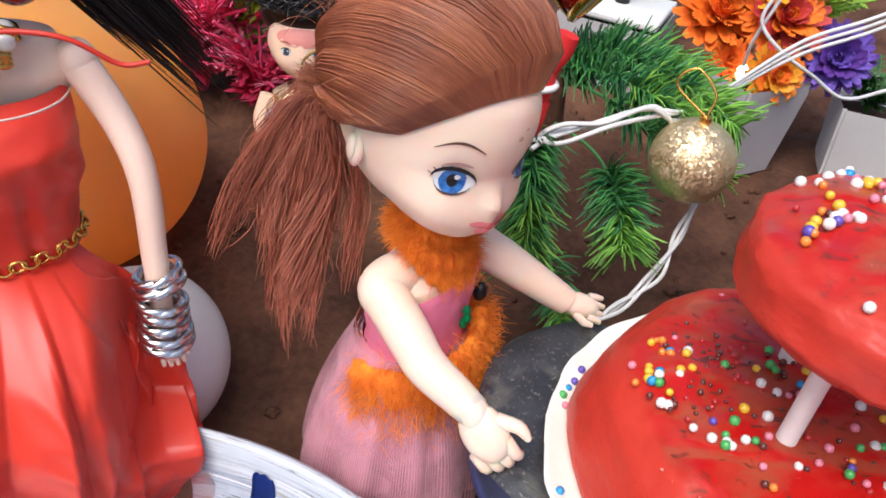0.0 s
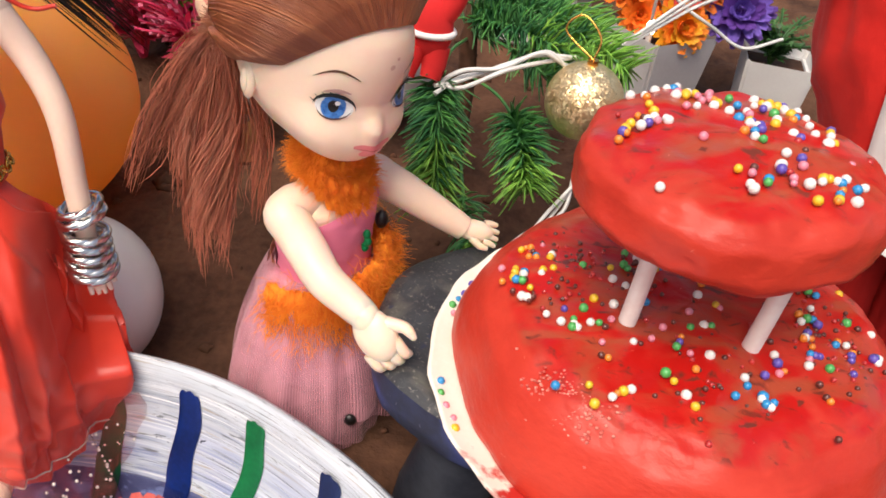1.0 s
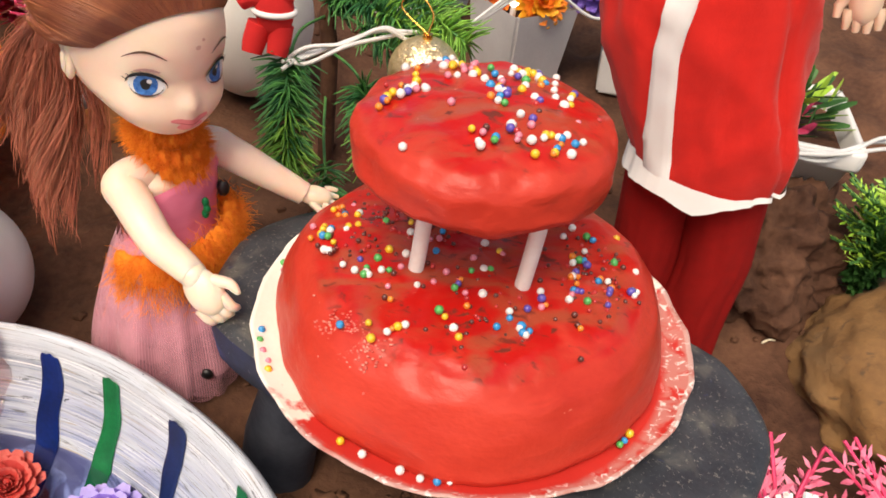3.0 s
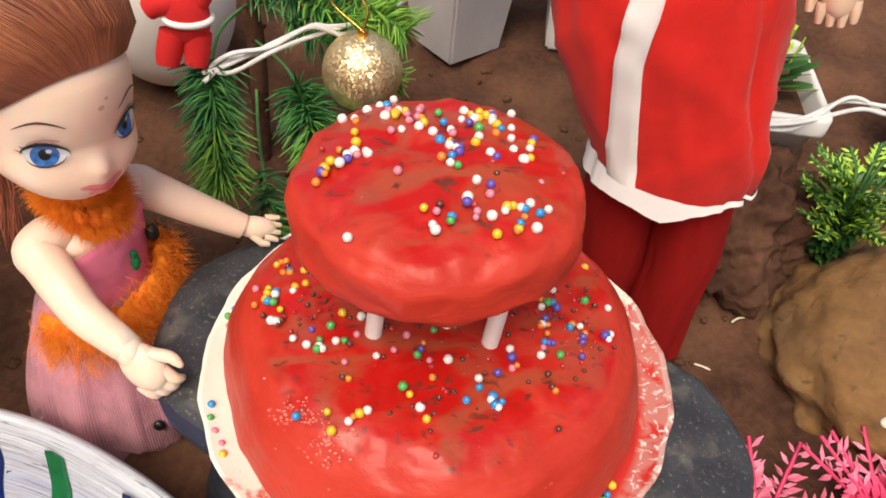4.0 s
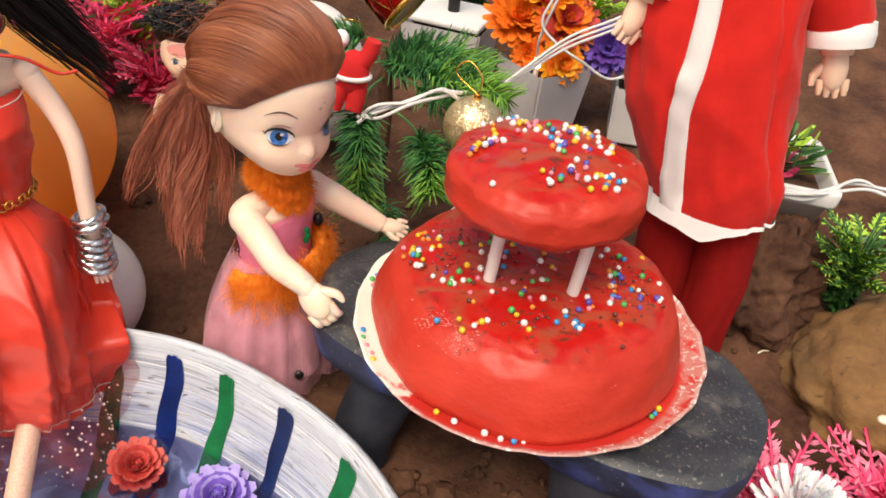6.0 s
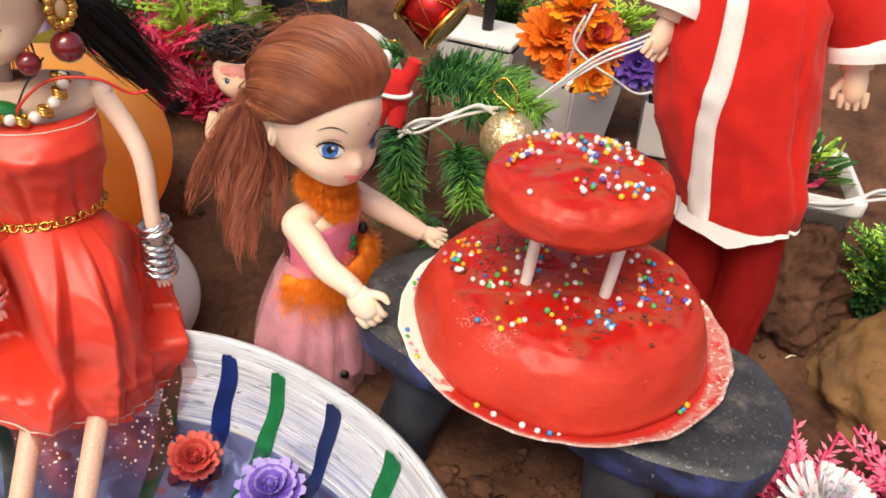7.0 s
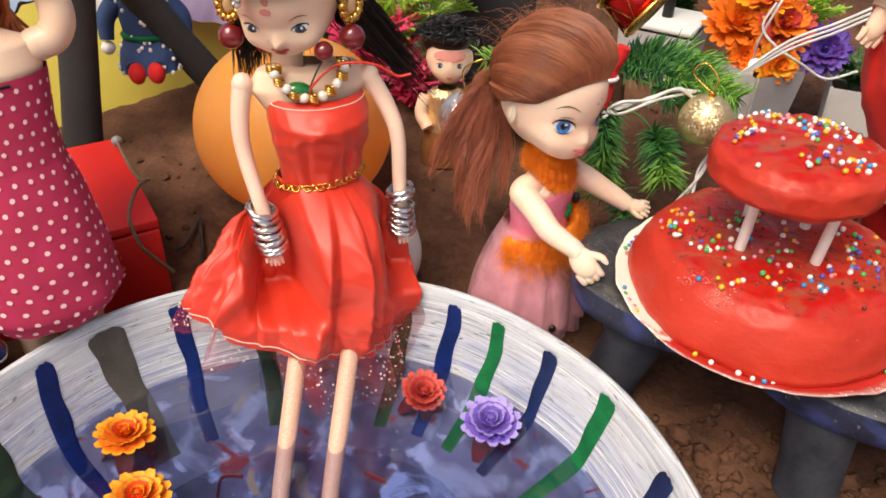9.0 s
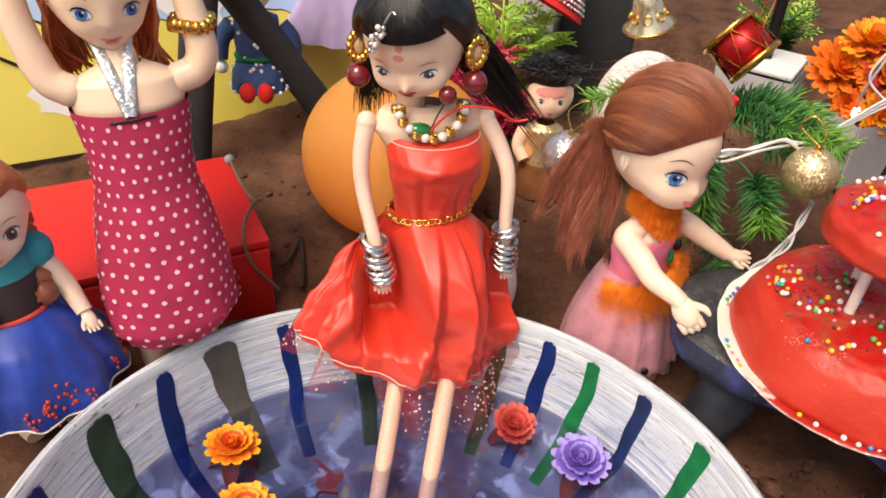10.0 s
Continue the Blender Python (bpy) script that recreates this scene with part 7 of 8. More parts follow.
# ---- red box with wire, picture board, dark stand ----
def build_left_back():
    ang = math.degrees(math.atan2(0.0925, 0.1100))
    d1 = V((math.cos(radians(ang)), math.sin(radians(ang)), 0))
    d2 = V((d1.y, -d1.x, 0))
    corner = V((-0.3520, 0.1510, 0.0))
    size = (0.20, 0.130, 0.075)
    c = corner - d1 * size[0] / 2 + d2 * size[1] / 2
    box = thing("red_box", "bright red painted cardboard box on the soil", "box", at=pose(c.x, c.y, 0.028, 0, 0, ang))
    g = Geo()
    g.box((0, 0, -0.004), (size[0], size[1], size[2] - 0.008), RED_CARD)
    part("body", g, box)
    g = Geo()
    g.box((0, 0, 0.0345), (size[0] + 0.0003, size[1] + 0.0003, 0.006), RED_CARD, bevel=0.0006)
    part("lid", g, box)
    g = Geo()
    pts = [(-0.3410, 0.1360, 0.072), (-0.3180, 0.1080, 0.072), (-0.2990, 0.0890, 0.071), (-0.2925, 0.0905, 0.071), (-0.2935, 0.0800, 0.073), (-0.2885, 0.0580, 0.073), (-0.2823, 0.0415, 0.0690), (-0.2765, 0.0385, 0.0523), (-0.2705, 0.0435, 0.0381), (-0.2635, 0.0495, 0.0240)]
    g.tube(smooth_path(pts, 8), 0.0013, OLD_ROPE, n=7)
    wire = tagged(new("bent_wire"), "thin brown bent wire lying on the red box", "wire")
    part("wire", g, wire)
    g = Geo()
    g.ball(pts[0], 0.0042, material("dull_grey_bead", (0.26, 0.26, 0.27), rough=0.4), 16, 10)
    part("bead", g, wire)
    g = Geo()
    twig = [(-0.2850, 0.0930, 0.0090), (-0.2800, 0.1020, 0.0105), (-0.2810, 0.1300, 0.0150), (-0.2740, 0.1150, 0.0120), (-0.2655, 0.0970, 0.0095), (-0.2580, 0.0760, 0.0070)]
    g.tube(smooth_path(twig[:3], 4) + smooth_path(twig[2:], 4)[1:], 0.0016, DARK_TWIG, n=7)
    tagged(part("dark_twig", g), "bent blackish twig lying on the soil", "twig")
    # picture board, leaning back
    board = thing("picture_board", "printed landscape picture board in blue, white and yellow", "picture", at=pose(-0.4440, 0.2530, 0.0200, -14, 0, 40.5))
    g = Geo()
    g.box((0, 0.002, 0.12), (0.46, 0.004, 0.24), POSTER, bevel=0.0008)
    part("panel", g, board)
    for x, z, r in ((-0.11, 0.055, 0.022), (0.02, 0.12, 0.03)):
        g = Geo()
        g.fan([(x + r * (1 + 0.2 * math.sin(5 * a)) * math.cos(a), -0.0006, z + 0.8 * r * (1 + 0.15 * math.sin(4 * a)) * math.sin(a)) for a in [2 * math.pi * k / 40 for k in range(40)]], TRIM)
        part("printed_cloud", g, board)
    g = Geo()
    g.tube([(-0.16, -0.001, 0.10), (-0.12, -0.001, 0.075), (-0.085, -0.001, 0.050)], 0.0016, INK, n=6)
    part("printed_branch", g, board)
    st = tagged(new("dark_stand"), "stand of two splayed charcoal cloth-covered legs", "stand")
    for a, b in (((-0.3960, 0.2050, 0.145), (-0.4180, 0.1980, 0.010)), ((-0.3660, 0.2560, 0.138), (-0.3130, 0.2880, 0.040))):
        g = Geo()
        a, b = V(a), V(b)
        g.tube([a + (a - b) * 0.8, a, a.lerp(b, 0.5), b], [0.016, 0.016, 0.0165, 0.018], BLACK_CLOTH, n=16, flat=0.7, side=(1, 0, 0))
        part("leg", g, st)
    g = Geo()
    top = V((-0.37, 0.23, 0.24))
    g.tube([top + V((-0.03, -0.03, -0.02)), top + V((0.02, 0.03, 0.0))], 0.02, BLACK_CLOTH, n=16)
    part("crossbar", g, st)
    g = Geo()
    cloth(g, [(V((-0.325, 0.345, 0.17)), 0.02, 0.02, Matrix.Identity(3)), (V((-0.325, 0.345, 0.13)), 0.045, 0.03, Matrix.Identity(3)), (V((-0.33, 0.345, 0.105)), 0.055, 0.035, Matrix.Identity(3))], LILAC, n=80, pleats=8, amp=0.004)
    tagged(part("lilac_cloth", g), "folded lilac cloth hanging behind the dolls", "cloth")


build_left_back()


# ---- greenery ----
def needles(g, path, count, length, mat, tip, rnd, droop=0.0, lean=0.55, r=0.00070):
    m = len(path) - 1
    for i in range(count):
        f = rnd.random() * m
        k = min(int(f), m - 1)
        p = path[k].lerp(path[k + 1], f - k)
        d = (path[k + 1] - path[k]).normalized()
        o = d.orthogonal().normalized()
        o.rotate(Matrix.Rotation(rnd.uniform(0, 2 * math.pi), 3, d))
        ln = length * rnd.uniform(0.7, 1.15)
        e = p + (o + d * rnd.uniform(lean * 0.5, lean * 1.6)).normalized() * ln + V((0, 0, -droop * ln))
        mid = p.lerp(e, 0.5) + V((0, 0, 0.06 * ln)) + o * 0.05 * ln
        g.tube([p, mid, e], [r, r, r * 0.35], tip if f / m + rnd.uniform(-0.25, 0.25) > 0.62 else mat, n=3, cap=False)


def build_pine():
    rnd = random.Random(14)
    x, y = 0.030, 0.235
    tree = thing("artificial_pine", "small artificial pine with drooping green plastic branches", "plant", at=pose(x, y, 0))
    o = V((x, y, 0))
    g = Geo()
    trunk = [V((0, 0, land(x, y) - 0.005)), V((0.002, 0, 0.09)), V((0, 0, 0.120)), V((0.0, 0.004, 0.138))]
    g.tube(smooth_path(trunk, 4), [0.005] * 9 + [0.003] * 4, SOIL, n=8)
    part("trunk", g, tree)
    for pts, count, ln, bare in PINE:
        path = [V(q) - o for q in smooth_path(pts, 6)]
        b = Geo()
        b.tube(path, 0.0009, NEEDLE, n=5)
        br = part("branch", b, tree)
        b = Geo()
        needles(b, path[int(bare * (len(path) - 1)):], count, ln, NEEDLE, NEEDLE_TIP, rnd)
        part("needles", b, br)


# path of each branch, how many needles, their length, and the share of the branch that is bare
PINE = [
    ([(0.03, 0.235, 0.135), (0.055, 0.220, 0.146), (0.085, 0.200, 0.142), (0.108, 0.186, 0.132)], 420, 0.017, 0.05),
    ([(0.03, 0.235, 0.130), (0.050, 0.212, 0.138), (0.072, 0.196, 0.136), (0.090, 0.190, 0.130)], 300, 0.017, 0.05),
    ([(0.03, 0.235, 0.120), (0.021, 0.190, 0.128), (0.0185, 0.166, 0.118), (0.020, 0.150, 0.096), (0.0215, 0.138, 0.076)], 480, 0.019, 0.42),
    ([(0.03, 0.235, 0.100), (0.050, 0.198, 0.104), (0.060, 0.170, 0.098), (0.0655, 0.150, 0.082)], 360, 0.0195, 0.55),
    ([(0.03, 0.235, 0.070), (0.034, 0.190, 0.066), (0.040, 0.155, 0.052), (0.048, 0.132, 0.036)], 150, 0.016, 0.5),
    ([(0.03, 0.235, 0.145), (0.000, 0.225, 0.150), (-0.030, 0.212, 0.148), (-0.072, 0.205, 0.136)], 360, 0.015, 0.2),
    ([(0.03, 0.235, 0.120), (0.05, 0.25, 0.135), (0.08, 0.25, 0.138), (0.10, 0.24, 0.130)], 260, 0.017, 0.0),
    ([(0.03, 0.235, 0.125), (0.052, 0.205, 0.128), (0.080, 0.182, 0.120), (0.104, 0.172, 0.112)], 240, 0.015, 0.35),
]
build_pine()


def fern(name, label, at, spread, height, mat, count, seed, lobes=12, category="plant", tip=None, up=0.7):
    """A tuft of plastic fronds; each frond is a stem with paired leaflets."""
    rnd = random.Random(seed)
    f = thing(name, label, category, at=at)
    for i in range(count):
        g = Geo()
        a = rnd.uniform(0, 2 * math.pi)
        out = V((math.cos(a), math.sin(a), 0)) * spread * rnd.uniform(0.5, 1.0)
        top = out + V((0, 0, height * rnd.uniform(0.6, 1.05)))
        path = smooth_path([V((0, 0, 0)), V((out.x * 0.3, out.y * 0.3, top.z * up)), top], 6)
        g.tube(path, 0.0010, mat, n=4)
        for k in range(lobes):
            s = 0.25 + 0.75 * k / lobes
            q = path[min(len(path) - 2, int(s * (len(path) - 1)))]
            d = (path[-1] - path[-3]).normalized()
            for sgn in (1, -1):
                w = d.cross(V((rnd.gauss(0, 0.3), rnd.gauss(0, 0.3), 1))).normalized() * sgn
                ln = spread * 0.32 * (1.15 - 0.7 * s) * rnd.uniform(0.7, 1.2)
                e = q + (w + d * 0.7).normalized() * ln
                n1 = (d - w * 0.2).normalized() * ln * 0.16
                mid = q.lerp(e, 0.55)
                g.grid([[q, q], [mid - n1, mid + n1], [e, e + n1 * 0.15]], (tip or mat) if s > 0.6 else mat)
        part("frond", g, f)
    return f


def shrub_at(x, y, dz=0.0):
    return pose(x, y, land(x, y) - 0.003 + dz)


fern("pink_shrub", "artificial plant with crimson pink fronds", shrub_at(-0.195, 0.335), 0.070, 0.095, MAGENTA, 38, 1, tip=MAGENTA)
fern("pink_shrub", "artificial plant with crimson pink fronds", shrub_at(-0.150, 0.320), 0.055, 0.070, MAGENTA, 30, 2, tip=PINK_LEAF)
fern("lime_fern", "artificial fern with lime green fronds", shrub_at(-0.165, 0.345), 0.050, 0.125, LEAF_LIME, 34, 3, lobes=14, up=0.85)
fern("lime_fern", "artificial fern with lime green fronds", shrub_at(-0.135, 0.350), 0.045, 0.110, LEAF_LIME, 26, 13, lobes=14, up=0.85)
fern("dark_fern", "artificial fern with dark green fronds", shrub_at(-0.240, 0.380), 0.060, 0.100, LEAF, 26, 4)
fern("pink_shrub", "artificial plant with crimson pink fronds beside the stool", shrub_at(0.248, -0.020), 0.045, 0.042, MAGENTA, 26, 5, tip=PINK_LEAF, up=0.5)
fern("pink_shrub", "artificial plant with crimson pink fronds in front of the clay stone", shrub_at(0.305, -0.018), 0.045, 0.050, MAGENTA, 24, 6, tip=PINK_LEAF, up=0.5)
fern("lime_fern", "artificial fern with lime green fronds", shrub_at(0.330, -0.045), 0.035, 0.035, LEAF_LIME, 16, 7)
fern("dark_fern", "bushy artificial fern with dark green fronds behind the clay stone", shrub_at(0.336, 0.124), 0.030, 0.082, LEAF, 80, 8, lobes=14, tip=LEAF_LIME, up=0.8)


def build_white_bloom():
    f = thing("white_bloom", "shaggy white artificial flower with a pink heart", "flower", at=pose(0.2420, -0.0415, 0.029, 20, 5, 0))
    m1 = petal_mesh("petal", 0.0280, 0.0050, 0.004, PALE_PETAL, ruffle=0.0008)
    m2 = petal_mesh("petal", 0.0165, 0.0036, 0.004, PINK_PETAL)
    rnd = random.Random(4)
    for i in range(190):
        part("petal", m1, f, at=pose(0, 0, 0.003, 0, 0, rnd.uniform(0, 360)) @ pose(0, 0, 0, 0, -rnd.uniform(5, 75), 0))
    for i in range(64):
        part("petal", m2, f, at=pose(0, 0, 0.010, 0, 0, rnd.uniform(0, 360)) @ pose(0, 0, 0, 0, -rnd.uniform(40, 85), 0))
    g = Geo()
    g.tube([(0, 0, 0.004), (0.0, 0.006, -0.035)], 0.0015, LEAF, n=6)
    part("stem", g, f)


build_white_bloom()


# ---- pots ----
def square_pot(label, at, w, hgt, mat, taper=0.72):
    p = thing("flower_pot", label, "flower pot", at=at)
    bm = bmesh.new()
    bmesh.ops.create_cube(bm, size=1)
    for q in bm.verts:
        k = w if q.co.z > 0 else w * taper
        q.co = V((q.co.x * k, q.co.y * k, (q.co.z + 0.5) * hgt))
    top = [q for q in bm.faces if q.normal.z > 0.9]
    r = bmesh.ops.inset_individual(bm, faces=top, thickness=w * 0.07)
    for q in top[0].verts:
        q.co.z -= hgt * 0.18
    bmesh.ops.bevel(bm, geom=[e for e in bm.edges if e.calc_length() > 0.001], offset=0.002, segments=2, affect="EDGES")
    g = Geo()
    g.take(bm, mat)
    part("body", g, p, smooth=False)
    g = Geo()
    g.box((0, 0, hgt * 0.80), (w * 0.84, w * 0.84, 0.003), SOIL, bevel=0)
    part("filling", g, p)
    return p


square_pot("square grey glazed pot filled with orange flowers", shrub_at(0.159, 0.345) @ pose(0, 0, 0.002, 0, 0, 33), 0.058, 0.067, POT_GREY, 0.80)
square_pot("square grey pot with a pale top holding a black pole", shrub_at(0.085, 0.440) @ pose(0, 0, 0.002, 0, 0, -20), 0.075, 0.050, POT_GREY, 0.9)
square_pot("small square white pot behind the robed doll", shrub_at(0.245, 0.345) @ pose(0, 0, 0.002, 0, 0, -12), 0.046, 0.052, POT_WHITE, 0.85)


def build_plant_pot():
    p = thing("plant_pot", "square white plastic pot with a dark leafy plant", "plant pot", at=pose(0.3000, 0.213, 0.032, 0, 0, -14) @ Matrix.Scale(0.84, 4))

    def square(half, z, k=0.14):
        out = []
        for cx, cy, a0 in ((1, 1, 0), (-1, 1, 90), (-1, -1, 180), (1, -1, 270)):
            for m in range(6):
                a = radians(a0 + 18 * m)
                out.append((half * (cx * (1 - k) + k * math.cos(a)), half * (cy * (1 - k) + k * math.sin(a)), z))
        return out
    g = Geo()
    g.grid([square(h, z) for h, z in ((0.032, 0.0), (0.034, 0.002), (0.0485, 0.068), (0.0525, 0.0685), (0.0530, 0.071), (0.0532, 0.080), (0.0525, 0.082), (0.0495, 0.082), (0.0485, 0.080), (0.0460, 0.066))], POT_WHITE, closed=True)
    part("body", g, p)
    g = Geo()
    g.fan(square(0.0462, 0.067), SOIL)
    part("filling", g, p)
    rnd = random.Random(11)
    leaf = petal_mesh("leaf", 0.020, 0.007, 0.003, LEAF)
    pink = petal_mesh("leaf", 0.016, 0.007, 0.003, MAGENTA)
    pale = petal_mesh("leaf", 0.024, 0.007, 0.003, LEAF_LIME)
    for i in range(130):
        a, r = rnd.uniform(0, 360), rnd.uniform(0, 0.034)
        part("leaf", rnd.choice((leaf, leaf, leaf, pink, pale)), p, at=pose(r * math.cos(radians(a)), r * math.sin(radians(a)), 0.072 + rnd.uniform(0, 0.026), 0, 0, a) @ pose(0, 0, 0, rnd.uniform(-30, 30), -rnd.uniform(5, 80), 0))


build_plant_pot()
OR = ((20, 1.0, 2), (19, 0.92, 18), (17, 0.78, 36), (14, 0.60, 54), (9, 0.40, 72))
for x, y, z, s, tx, mats, lab in (
        (0.134, 0.362, 0.128, 0.032, 40, (ORANGE_PETAL,), "orange artificial flower in the grey pot"),
        (0.170, 0.352, 0.134, 0.030, 50, (ORANGE_PETAL, RED_PETAL), "red-orange artificial flower in the grey pot"),
        (0.155, 0.368, 0.152, 0.029, 20, (YELLOW_PETAL, ORANGE_PETAL), "amber artificial flower in the grey pot"),
        (0.168, 0.330, 0.108, 0.020, 70, (YELLOW_PETAL, ORANGE_PETAL), "amber artificial flower low in the grey pot"),
        (0.142, 0.340, 0.110, 0.015, 70, (ORANGE_PETAL,), "small orange artificial flower low in the grey pot"),
        (0.208, 0.345, 0.118, 0.024, 65, (DEEP_PURPLE, PURPLE_PETAL), "deep violet artificial flower in the white pot")):
    flower(lab, pose(x, y, z, tx, 0, random.Random(x).uniform(-20, 20)), s, mats, OR, group="flowers in pots", name="potted_flower", slim=0.30)
for x, y, z, s in ((0.435, 0.225, 0.075, 0.026), (0.425, 0.200, 0.055, 0.024), (0.445, 0.205, 0.045, 0.024), (0.455, 0.235, 0.095, 0.024)):
    flower("orange artificial flower beside the clay stone", pose(x, y, z, 60, 0, 20), s, (YELLOW_PETAL, ORANGE_PETAL), OR, group="flowers by the stone", name="orange_flower", slim=0.30)
fern("lime_fern", "lime green sprigs among the potted flowers", pose(0.192, 0.375, 0.105), 0.040, 0.060, LEAF_LIME, 26, 15, lobes=14)
fern("dark_fern", "dark green sprigs in the white pot", pose(0.240, 0.345, 0.085), 0.030, 0.030, LEAF, 22, 16)


# ---- stones ----
def build_stones():
    g = Geo()
    g.ball((0, 0, 0), (0.105, 0.090, 0.062), CLAY, 140, 90, fn=lambda d: 1 + 0.10 * fbm(d * 1.6 + V((3, 1, 0)), 3) + 0.035 * fbm(d * 6, 4) + 0.012 * fbm(d * 22, 3))
    tagged(part("clay_stone", g, at=pose(0.394, 0.066, 0.010, 0, 0, 20)), "large rounded ochre clay stone on the soil", "stone")
    g = Geo()
    g.ball((0, 0, 0), (0.056, 0.050, 0.052), SOIL, 120, 80, fn=lambda d: 1 + 0.22 * fbm(d * 2.2 + V((7, 2, 0)), 3) + 0.10 * fbm(d * 7, 4) + 0.03 * fbm(d * 22, 3))
    tagged(part("earth_lump", g, at=pose(0.292, 0.158, 0.028, 0, 0, 40)), "large crumbling lump of brown earth behind the stool", "earth lump")
    g = Geo()
    g.ball((0, 0, 0), (0.004, 0.003, 0.002), CARD, 12, 8)
    tagged(part("pebble", g, at=pose(0.3060, 0.0110, 0.0510)), "small pale pebble stuck on the clay stone", "pebble")


build_stones()


# ---- hanging ornaments ----
def bauble(label, c, r, mat, loop, group):
    b = thing("bauble", label, "bauble", group, at=Matrix.Translation(c))
    g = Geo()
    g.ball((0, 0, 0), r, mat, 40, 28, fn=lambda d: 1 + 0.004 * fbm(d * 30, 2))
    part("globe", g, b)
    g = Geo()
    g.tube([(0, 0, r * 0.97), (0, 0, r * 1.12)], r * 0.14, GOLD, n=12)
    part("cap", g, b)
    g = Geo()
    t = V(loop) - V(c)
    w = V((0.006, -0.002, 0))
    g.tube(smooth_path([V((0, 0, r * 1.1)), t * 0.6 + V((0, 0, r * 0.4)) + w, t, t * 0.6 + V((0, 0, r * 0.4)) - w * 1.6, V((0, 0, r * 1.1))], 6), 0.0006, GOLD, n=5)
    part("thread", g, b)


bauble("gold glitter bauble hanging from the pine", (0.0870, 0.1660, 0.1225), 0.0186, GOLD_GLITTER, (0.080, 0.175, 0.160), "baubles")
bauble("silver glitter bauble held before the small doll", (-0.0775, 0.1395, 0.1190), 0.0180, SILVER_GLITTER, (-0.070, 0.170, 0.150), "baubles")


def build_ornaments():
    c = V((0.0125, 0.1645, 0.1490))
    g = Geo()
    g.ball(c, (0.0095, 0.0075, 0.0145), FELT_RED, 20, 14)
    g.ball(c + V((-0.008, 0.001, 0.020)), (0.0050, 0.0048, 0.0050), TRIM, 16, 10, fn=lambda d: 1 + 0.12 * fbm(d * 8, 3))
    limb(g, [c + V((0.005, 0, 0.007)), c + V((0.009, 0, 0.014)), c + V((0.011, 0, 0.021))], [0.0052, 0.0050, 0.0045], FELT_RED)
    limb(g, [c + V((-0.005, 0, 0.006)), c + V((-0.011, 0, 0.005)), c + V((-0.016, 0, 0.002))], [0.0052, 0.0050, 0.0045], FELT_RED)
    for s in (1, -1):
        limb(g, [c + V((s * 0.005 - 0.002, 0, -0.008)), c + V((s * 0.006 - 0.004, -0.002, -0.017)), c + V((s * 0.006 - 0.005, -0.004, -0.022))], [0.0062, 0.0058, 0.0050], FELT_RED)
    g.ring(c + V((0, 0, -0.001)), 0.0096, 0.0016, TRIM, turn=Matrix.Diagonal((1.02, 0.80, 1)), n=24)
    g.tube(smooth_path([c + V((-0.008, 0.004, 0.030)), V((0.014, 0.170, 0.178)), V((0.020, 0.224, 0.150))], 5), 0.0005, GOLD, n=5)
    tagged(part("felt_figure", g), "little red felt figure with white trim hanging in the pine", "ornament")
    # drum
    d = thing("drum_ornament", "toy drum ornament in red foil with gold cord", "ornament", at=pose(0.0315, 0.2430, 0.1780, 0, 123, -25) @ Matrix.Scale(1.22, 4))
    g = Geo()
    g.lathe([(0.0005, -0.012), (0.0155, -0.012), (0.0165, 0.0), (0.0155, 0.012), (0.0005, 0.012)], material("red_foil", (0.60, 0.02, 0.02), (0.42, 0.012, 0.015), rough=0.25, metal=0.7), 36)
    part("shell", g, d)
    for z in (-0.012, 0.012):
        g = Geo()
        g.ring((0, 0, z), 0.0165, 0.0020, GOLD, n=36)
        part("hoop", g, d)
        g = Geo()
        g.lathe([(0.0005, z * 1.08), (0.0155, z * 1.06)], material("dull_gold_skin", (0.34, 0.25, 0.10), rough=0.4, metal=0.5), 32)
        part("drumhead", g, d)
    g = Geo()
    pts = [(0.0172 * math.cos(math.pi * k / 6), 0.0172 * math.sin(math.pi * k / 6), 0.012 * (1 if k % 2 else -1)) for k in range(13)]
    g.tube(pts, 0.0008, GOLD, n=5)
    part("cord", g, d)
    g = Geo()
    g.tube(smooth_path([(-0.016, 0, 0), (-0.035, -0.008, -0.012), (-0.055, -0.003, -0.02), (-0.035, 0.006, -0.010), (-0.016, 0, 0)], 5), 0.0006, GOLD, n=5)
    part("thread", g, d)
    # bell
    b = thing("bell_ornament", "pierced gold and white bell ornament", "ornament", at=pose(-0.0380, 0.2350, 0.1880, 8, -14, 0))
    g = Geo()
    g.lathe([(0.0035, 0.030), (0.008, 0.028), (0.0105, 0.018), (0.0125, 0.008), (0.018, 0.0), (0.0185, -0.001), (0.0165, 0.001), (0.011, 0.009), (0.009, 0.018), (0.007, 0.026), (0.003, 0.028)], BELL_GOLD, 40)
    part("bell", g, b)
    g = Geo()
    g.ring((0, 0, 0), 0.0185, 0.0012, GOLD, n=36)
    part("lip", g, b)
    for k in range(8):
        g = Geo()
        a = 2 * math.pi * k / 8
        g.ring((0.0130 * math.cos(a), 0.0130 * math.sin(a), 0.0095), 0.0032, 0.0007, GOLD, turn=axes((math.cos(a), math.sin(a), 0.4)) @ Matrix.Rotation(radians(90), 3, "X"), n=12)
        part("pierced_ring", g, b)
    g = Geo()
    g.tube([(0, 0, 0.012), (0.0, -0.001, -0.006)], [0.002, 0.004], GOLD, n=10)
    part("clapper", g, b)
    # white dome behind the pine
    g = Geo()
    g.ball((0, 0, 0), (0.043, 0.043, 0.056), CREAM_PLASTIC, 48, 32)
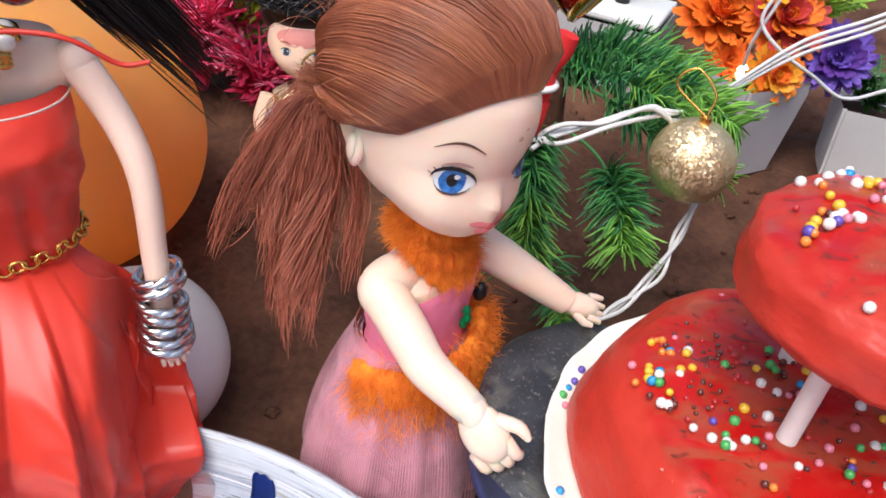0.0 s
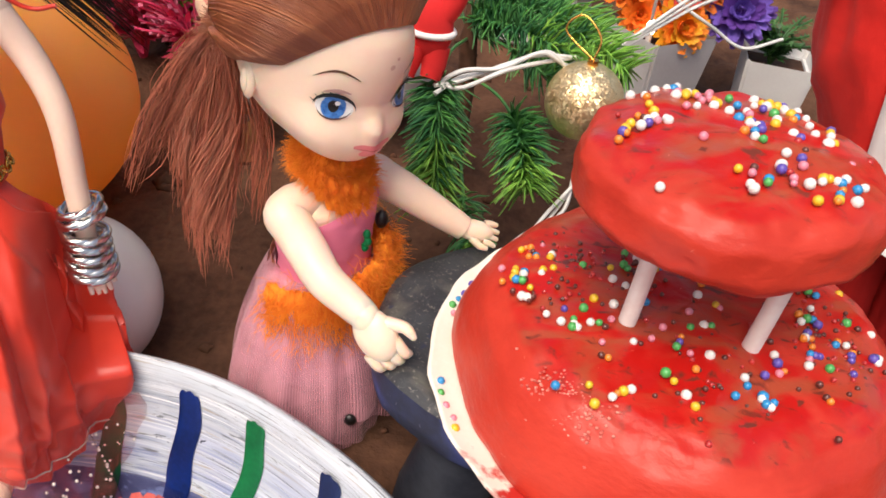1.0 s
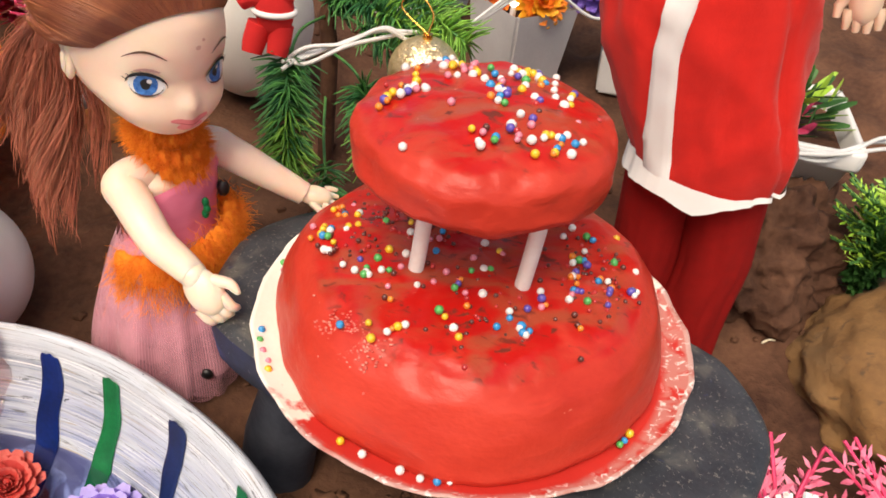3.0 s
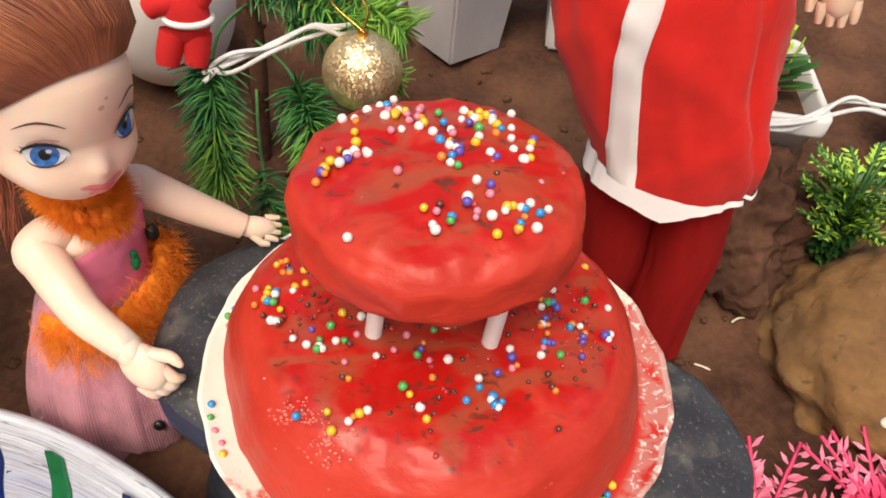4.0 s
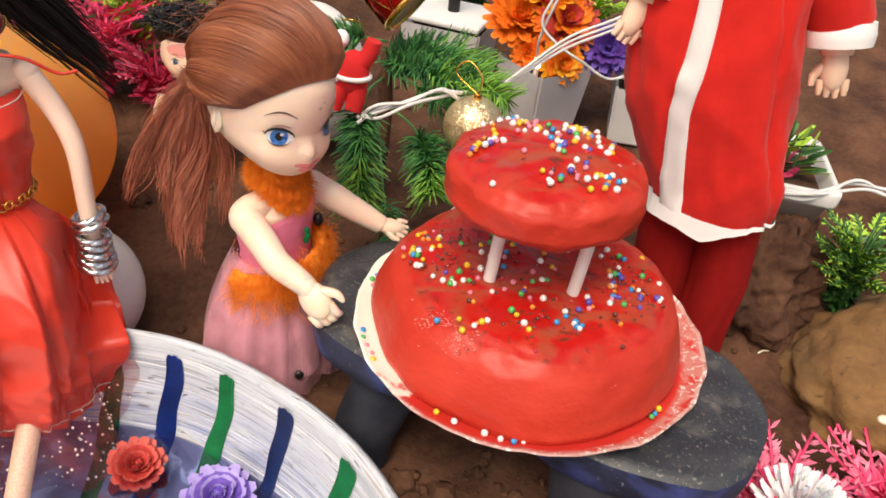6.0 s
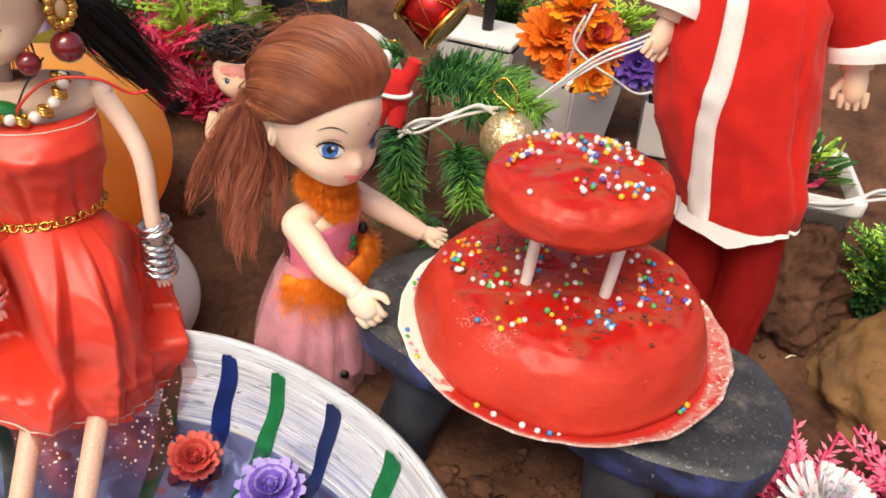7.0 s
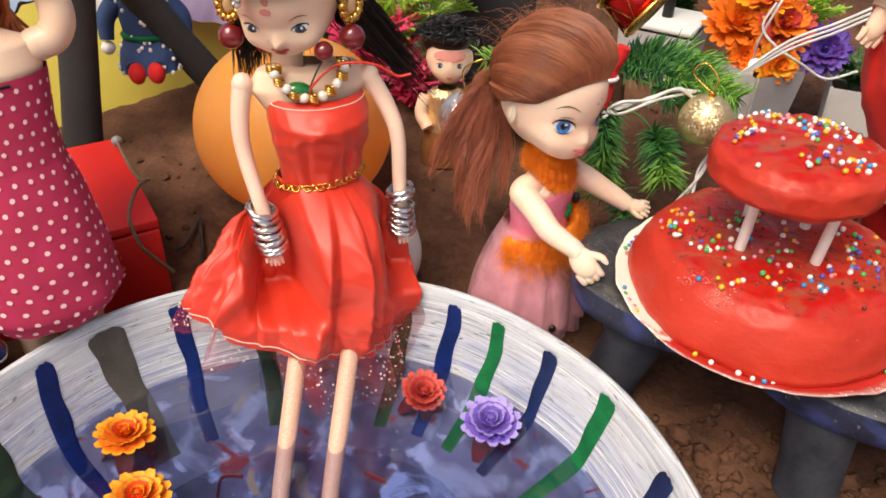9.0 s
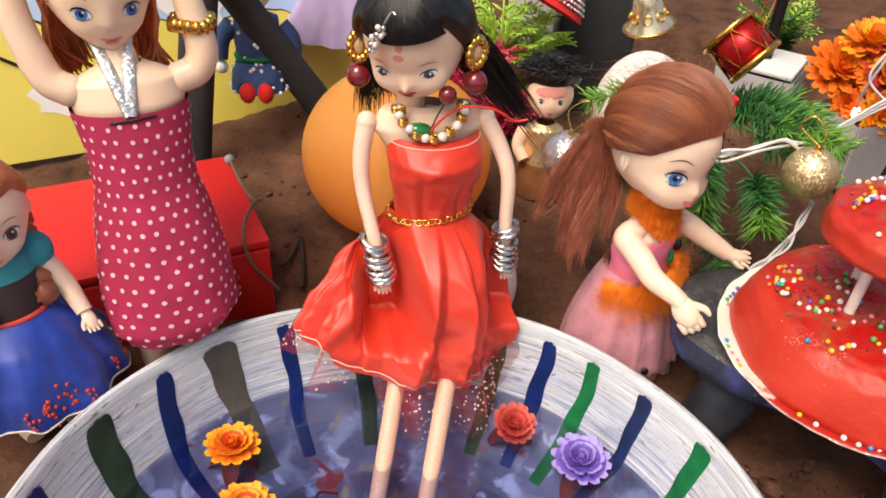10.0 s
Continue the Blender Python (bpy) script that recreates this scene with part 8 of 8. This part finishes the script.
    tagged(part("white_globe", g, at=pose(-0.0285, 0.302, 0.0880)), "smooth white globe behind the pine", "globe")
    # dark box and pole at the back
    g = Geo()
    g.box((0, 0, 0.09), (0.075, 0.05, 0.20), BLACK_CLOTH, bevel=0.006)
    tagged(part("dark_box", g, at=pose(-0.085, 0.415, 0.04, 0, 0, 12)), "tall charcoal box standing behind the plants", "box")
    g = Geo()
    g.box((0, 0, 0.09), (0.05, 0.04, 0.20), POT_GREY, bevel=0.006)
    tagged(part("grey_box", g, at=pose(-0.150, 0.440, 0.04, 0, 0, 5)), "tall grey box standing behind the plants", "box")
    g = Geo()
    g.tube([(0, 0, 0), (0, 0, 0.16)], 0.0055, INK, n=16)
    tagged(part("black_pole", g, at=pose(0.0850, 0.4400, 0.095)), "thin black pole standing in the grey pot", "pole")
    g = Geo()
    g.box((0, 0, 0), (0.070, 0.070, 0.006), POT_WHITE, bevel=0.002)
    tagged(part("white_slab", g, at=pose(0.085, 0.440, 0.1035, 0, 0, -20)), "white slab lying on the grey pot", "slab")
    # red hat with rhinestones
    hat = thing("sequin_hat", "red felt hat with a band of rhinestones", "hat", at=pose(-0.125, 0.345, 0.165, -20, 25, 0))
    g = Geo()
    g.lathe([(0.036, -0.004), (0.030, 0.006), (0.024, 0.024), (0.012, 0.045), (0.0005, 0.055)], FELT_RED, 40)
    part("crown", g, hat)
    g = Geo()
    for k in range(4):
        for j in range(46):
            a = 2 * math.pi * (j + 0.5 * (k % 2)) / 46
            r = 0.0335 - 0.0022 * k
            g.ball((r * math.cos(a), r * math.sin(a), 0.003 + 0.0042 * k), 0.0019, SILVER, 6, 4)
    part("rhinestone_band", g, hat)


build_ornaments()


# ---- cables and lights ----
def cable(label, pts, r=0.0011, name="cable"):
    g = Geo()
    g.tube(smooth_path(pts, 8), r, WIRE, n=7)
    return tagged(part(name, g), label, "cable", "white light cables")


slack = random.Random(6)
for k in range(4):
    cable("white plastic light cable looped through the pine", [V(q) + V((slack.gauss(0, 0.0015), slack.gauss(0, 0.003), slack.gauss(0, 0.0022))) for q in ((0.016, 0.160, 0.124), (0.028, 0.162, 0.127), (0.046, 0.168, 0.133), (0.064, 0.175, 0.137), (0.080, 0.184, 0.134), (0.090, 0.196, 0.128))])
for k in range(3):
    cable("white plastic light cable running behind the cake", [V(q) + V((slack.gauss(0, 0.002), slack.gauss(0, 0.002), slack.gauss(0, 0.0015))) for q in ((0.098, 0.176, 0.098), (0.093, 0.166, 0.084), (0.082, 0.152, 0.070), (0.068, 0.138, 0.060), (0.052, 0.124, 0.054), (0.040, 0.118, 0.050))], 0.0010)
for dz in (0.0, 0.004, 0.008):
    cable("white plastic light cable stretched between the pots", [(0.108, 0.262, 0.105), (0.130, 0.270, 0.119 + dz * 0.5), (0.160, 0.282, 0.137 + dz), (0.190, 0.285, 0.152 + dz), (0.215, 0.290, 0.165 + dz)])
cable("white plastic light cable hanging between the pots", [(0.150, 0.312, 0.165), (0.144, 0.310, 0.145), (0.158, 0.306, 0.131), (0.180, 0.302, 0.120), (0.202, 0.300, 0.110), (0.225, 0.302, 0.118)])
cable("white plastic light cable hanging between the pots", [(0.158, 0.320, 0.172), (0.150, 0.314, 0.152), (0.146, 0.318, 0.130), (0.148, 0.326, 0.112)])
for k in range(3):
    cable("white plastic light cable round the plant pot", [V(q) + V((slack.gauss(0, 0.002), slack.gauss(0, 0.002), slack.gauss(0, 0.0022))) for q in ((0.266, 0.160, 0.100), (0.310, 0.160, 0.098), (0.350, 0.176, 0.100), (0.376, 0.176, 0.094), (0.400, 0.180, 0.098), (0.424, 0.186, 0.110), (0.448, 0.196, 0.128))], 0.0013)
cable("white plastic cable beside the pink plant", [(0.275, -0.068, 0.010), (0.305, -0.052, 0.022), (0.335, -0.040, 0.036), (0.38, -0.03, 0.04)], 0.0030)
bulb = thing("fairy_light", "small lit fairy light among the orange flowers", "light", at=pose(0.1500, 0.3300, 0.1060))
g = Geo()
g.ball((0, 0, 0), (0.0035, 0.0035, 0.005), LED, 12, 8)
part("bulb", g, bulb)
g = Geo()
g.tube([(0, 0, -0.012), (0, 0, -0.004)], 0.0022, WIRE, n=8)
part("socket", g, bulb)


def straw_bit(at, length):
    g = Geo()
    g.tube(smooth_path([(-length / 2, 0, 0), (0, 0.0006, 0.0006), (length / 2, 0, 0)], 4), 0.0006, CARD, n=5)
    tagged(part("straw", g, at=at), "short pale dry straw lying on the soil", "straw", group="straws on the soil")


for x, y, a, ln in ((0.262, 0.075, -35, 0.016), (0.285, 0.098, 20, 0.009), (-0.06, 0.06, 60, 0.010), (0.235, 0.055, 80, 0.007)):
    straw_bit(pose(x, y, rough_land(x, y) + 0.0008, 0, 0, a), ln)
fern("dark_fern", "artificial fern with dark green fronds behind the pots", shrub_at(0.105, 0.520), 0.050, 0.085, LEAF, 34, 21, tip=LEAF_LIME)
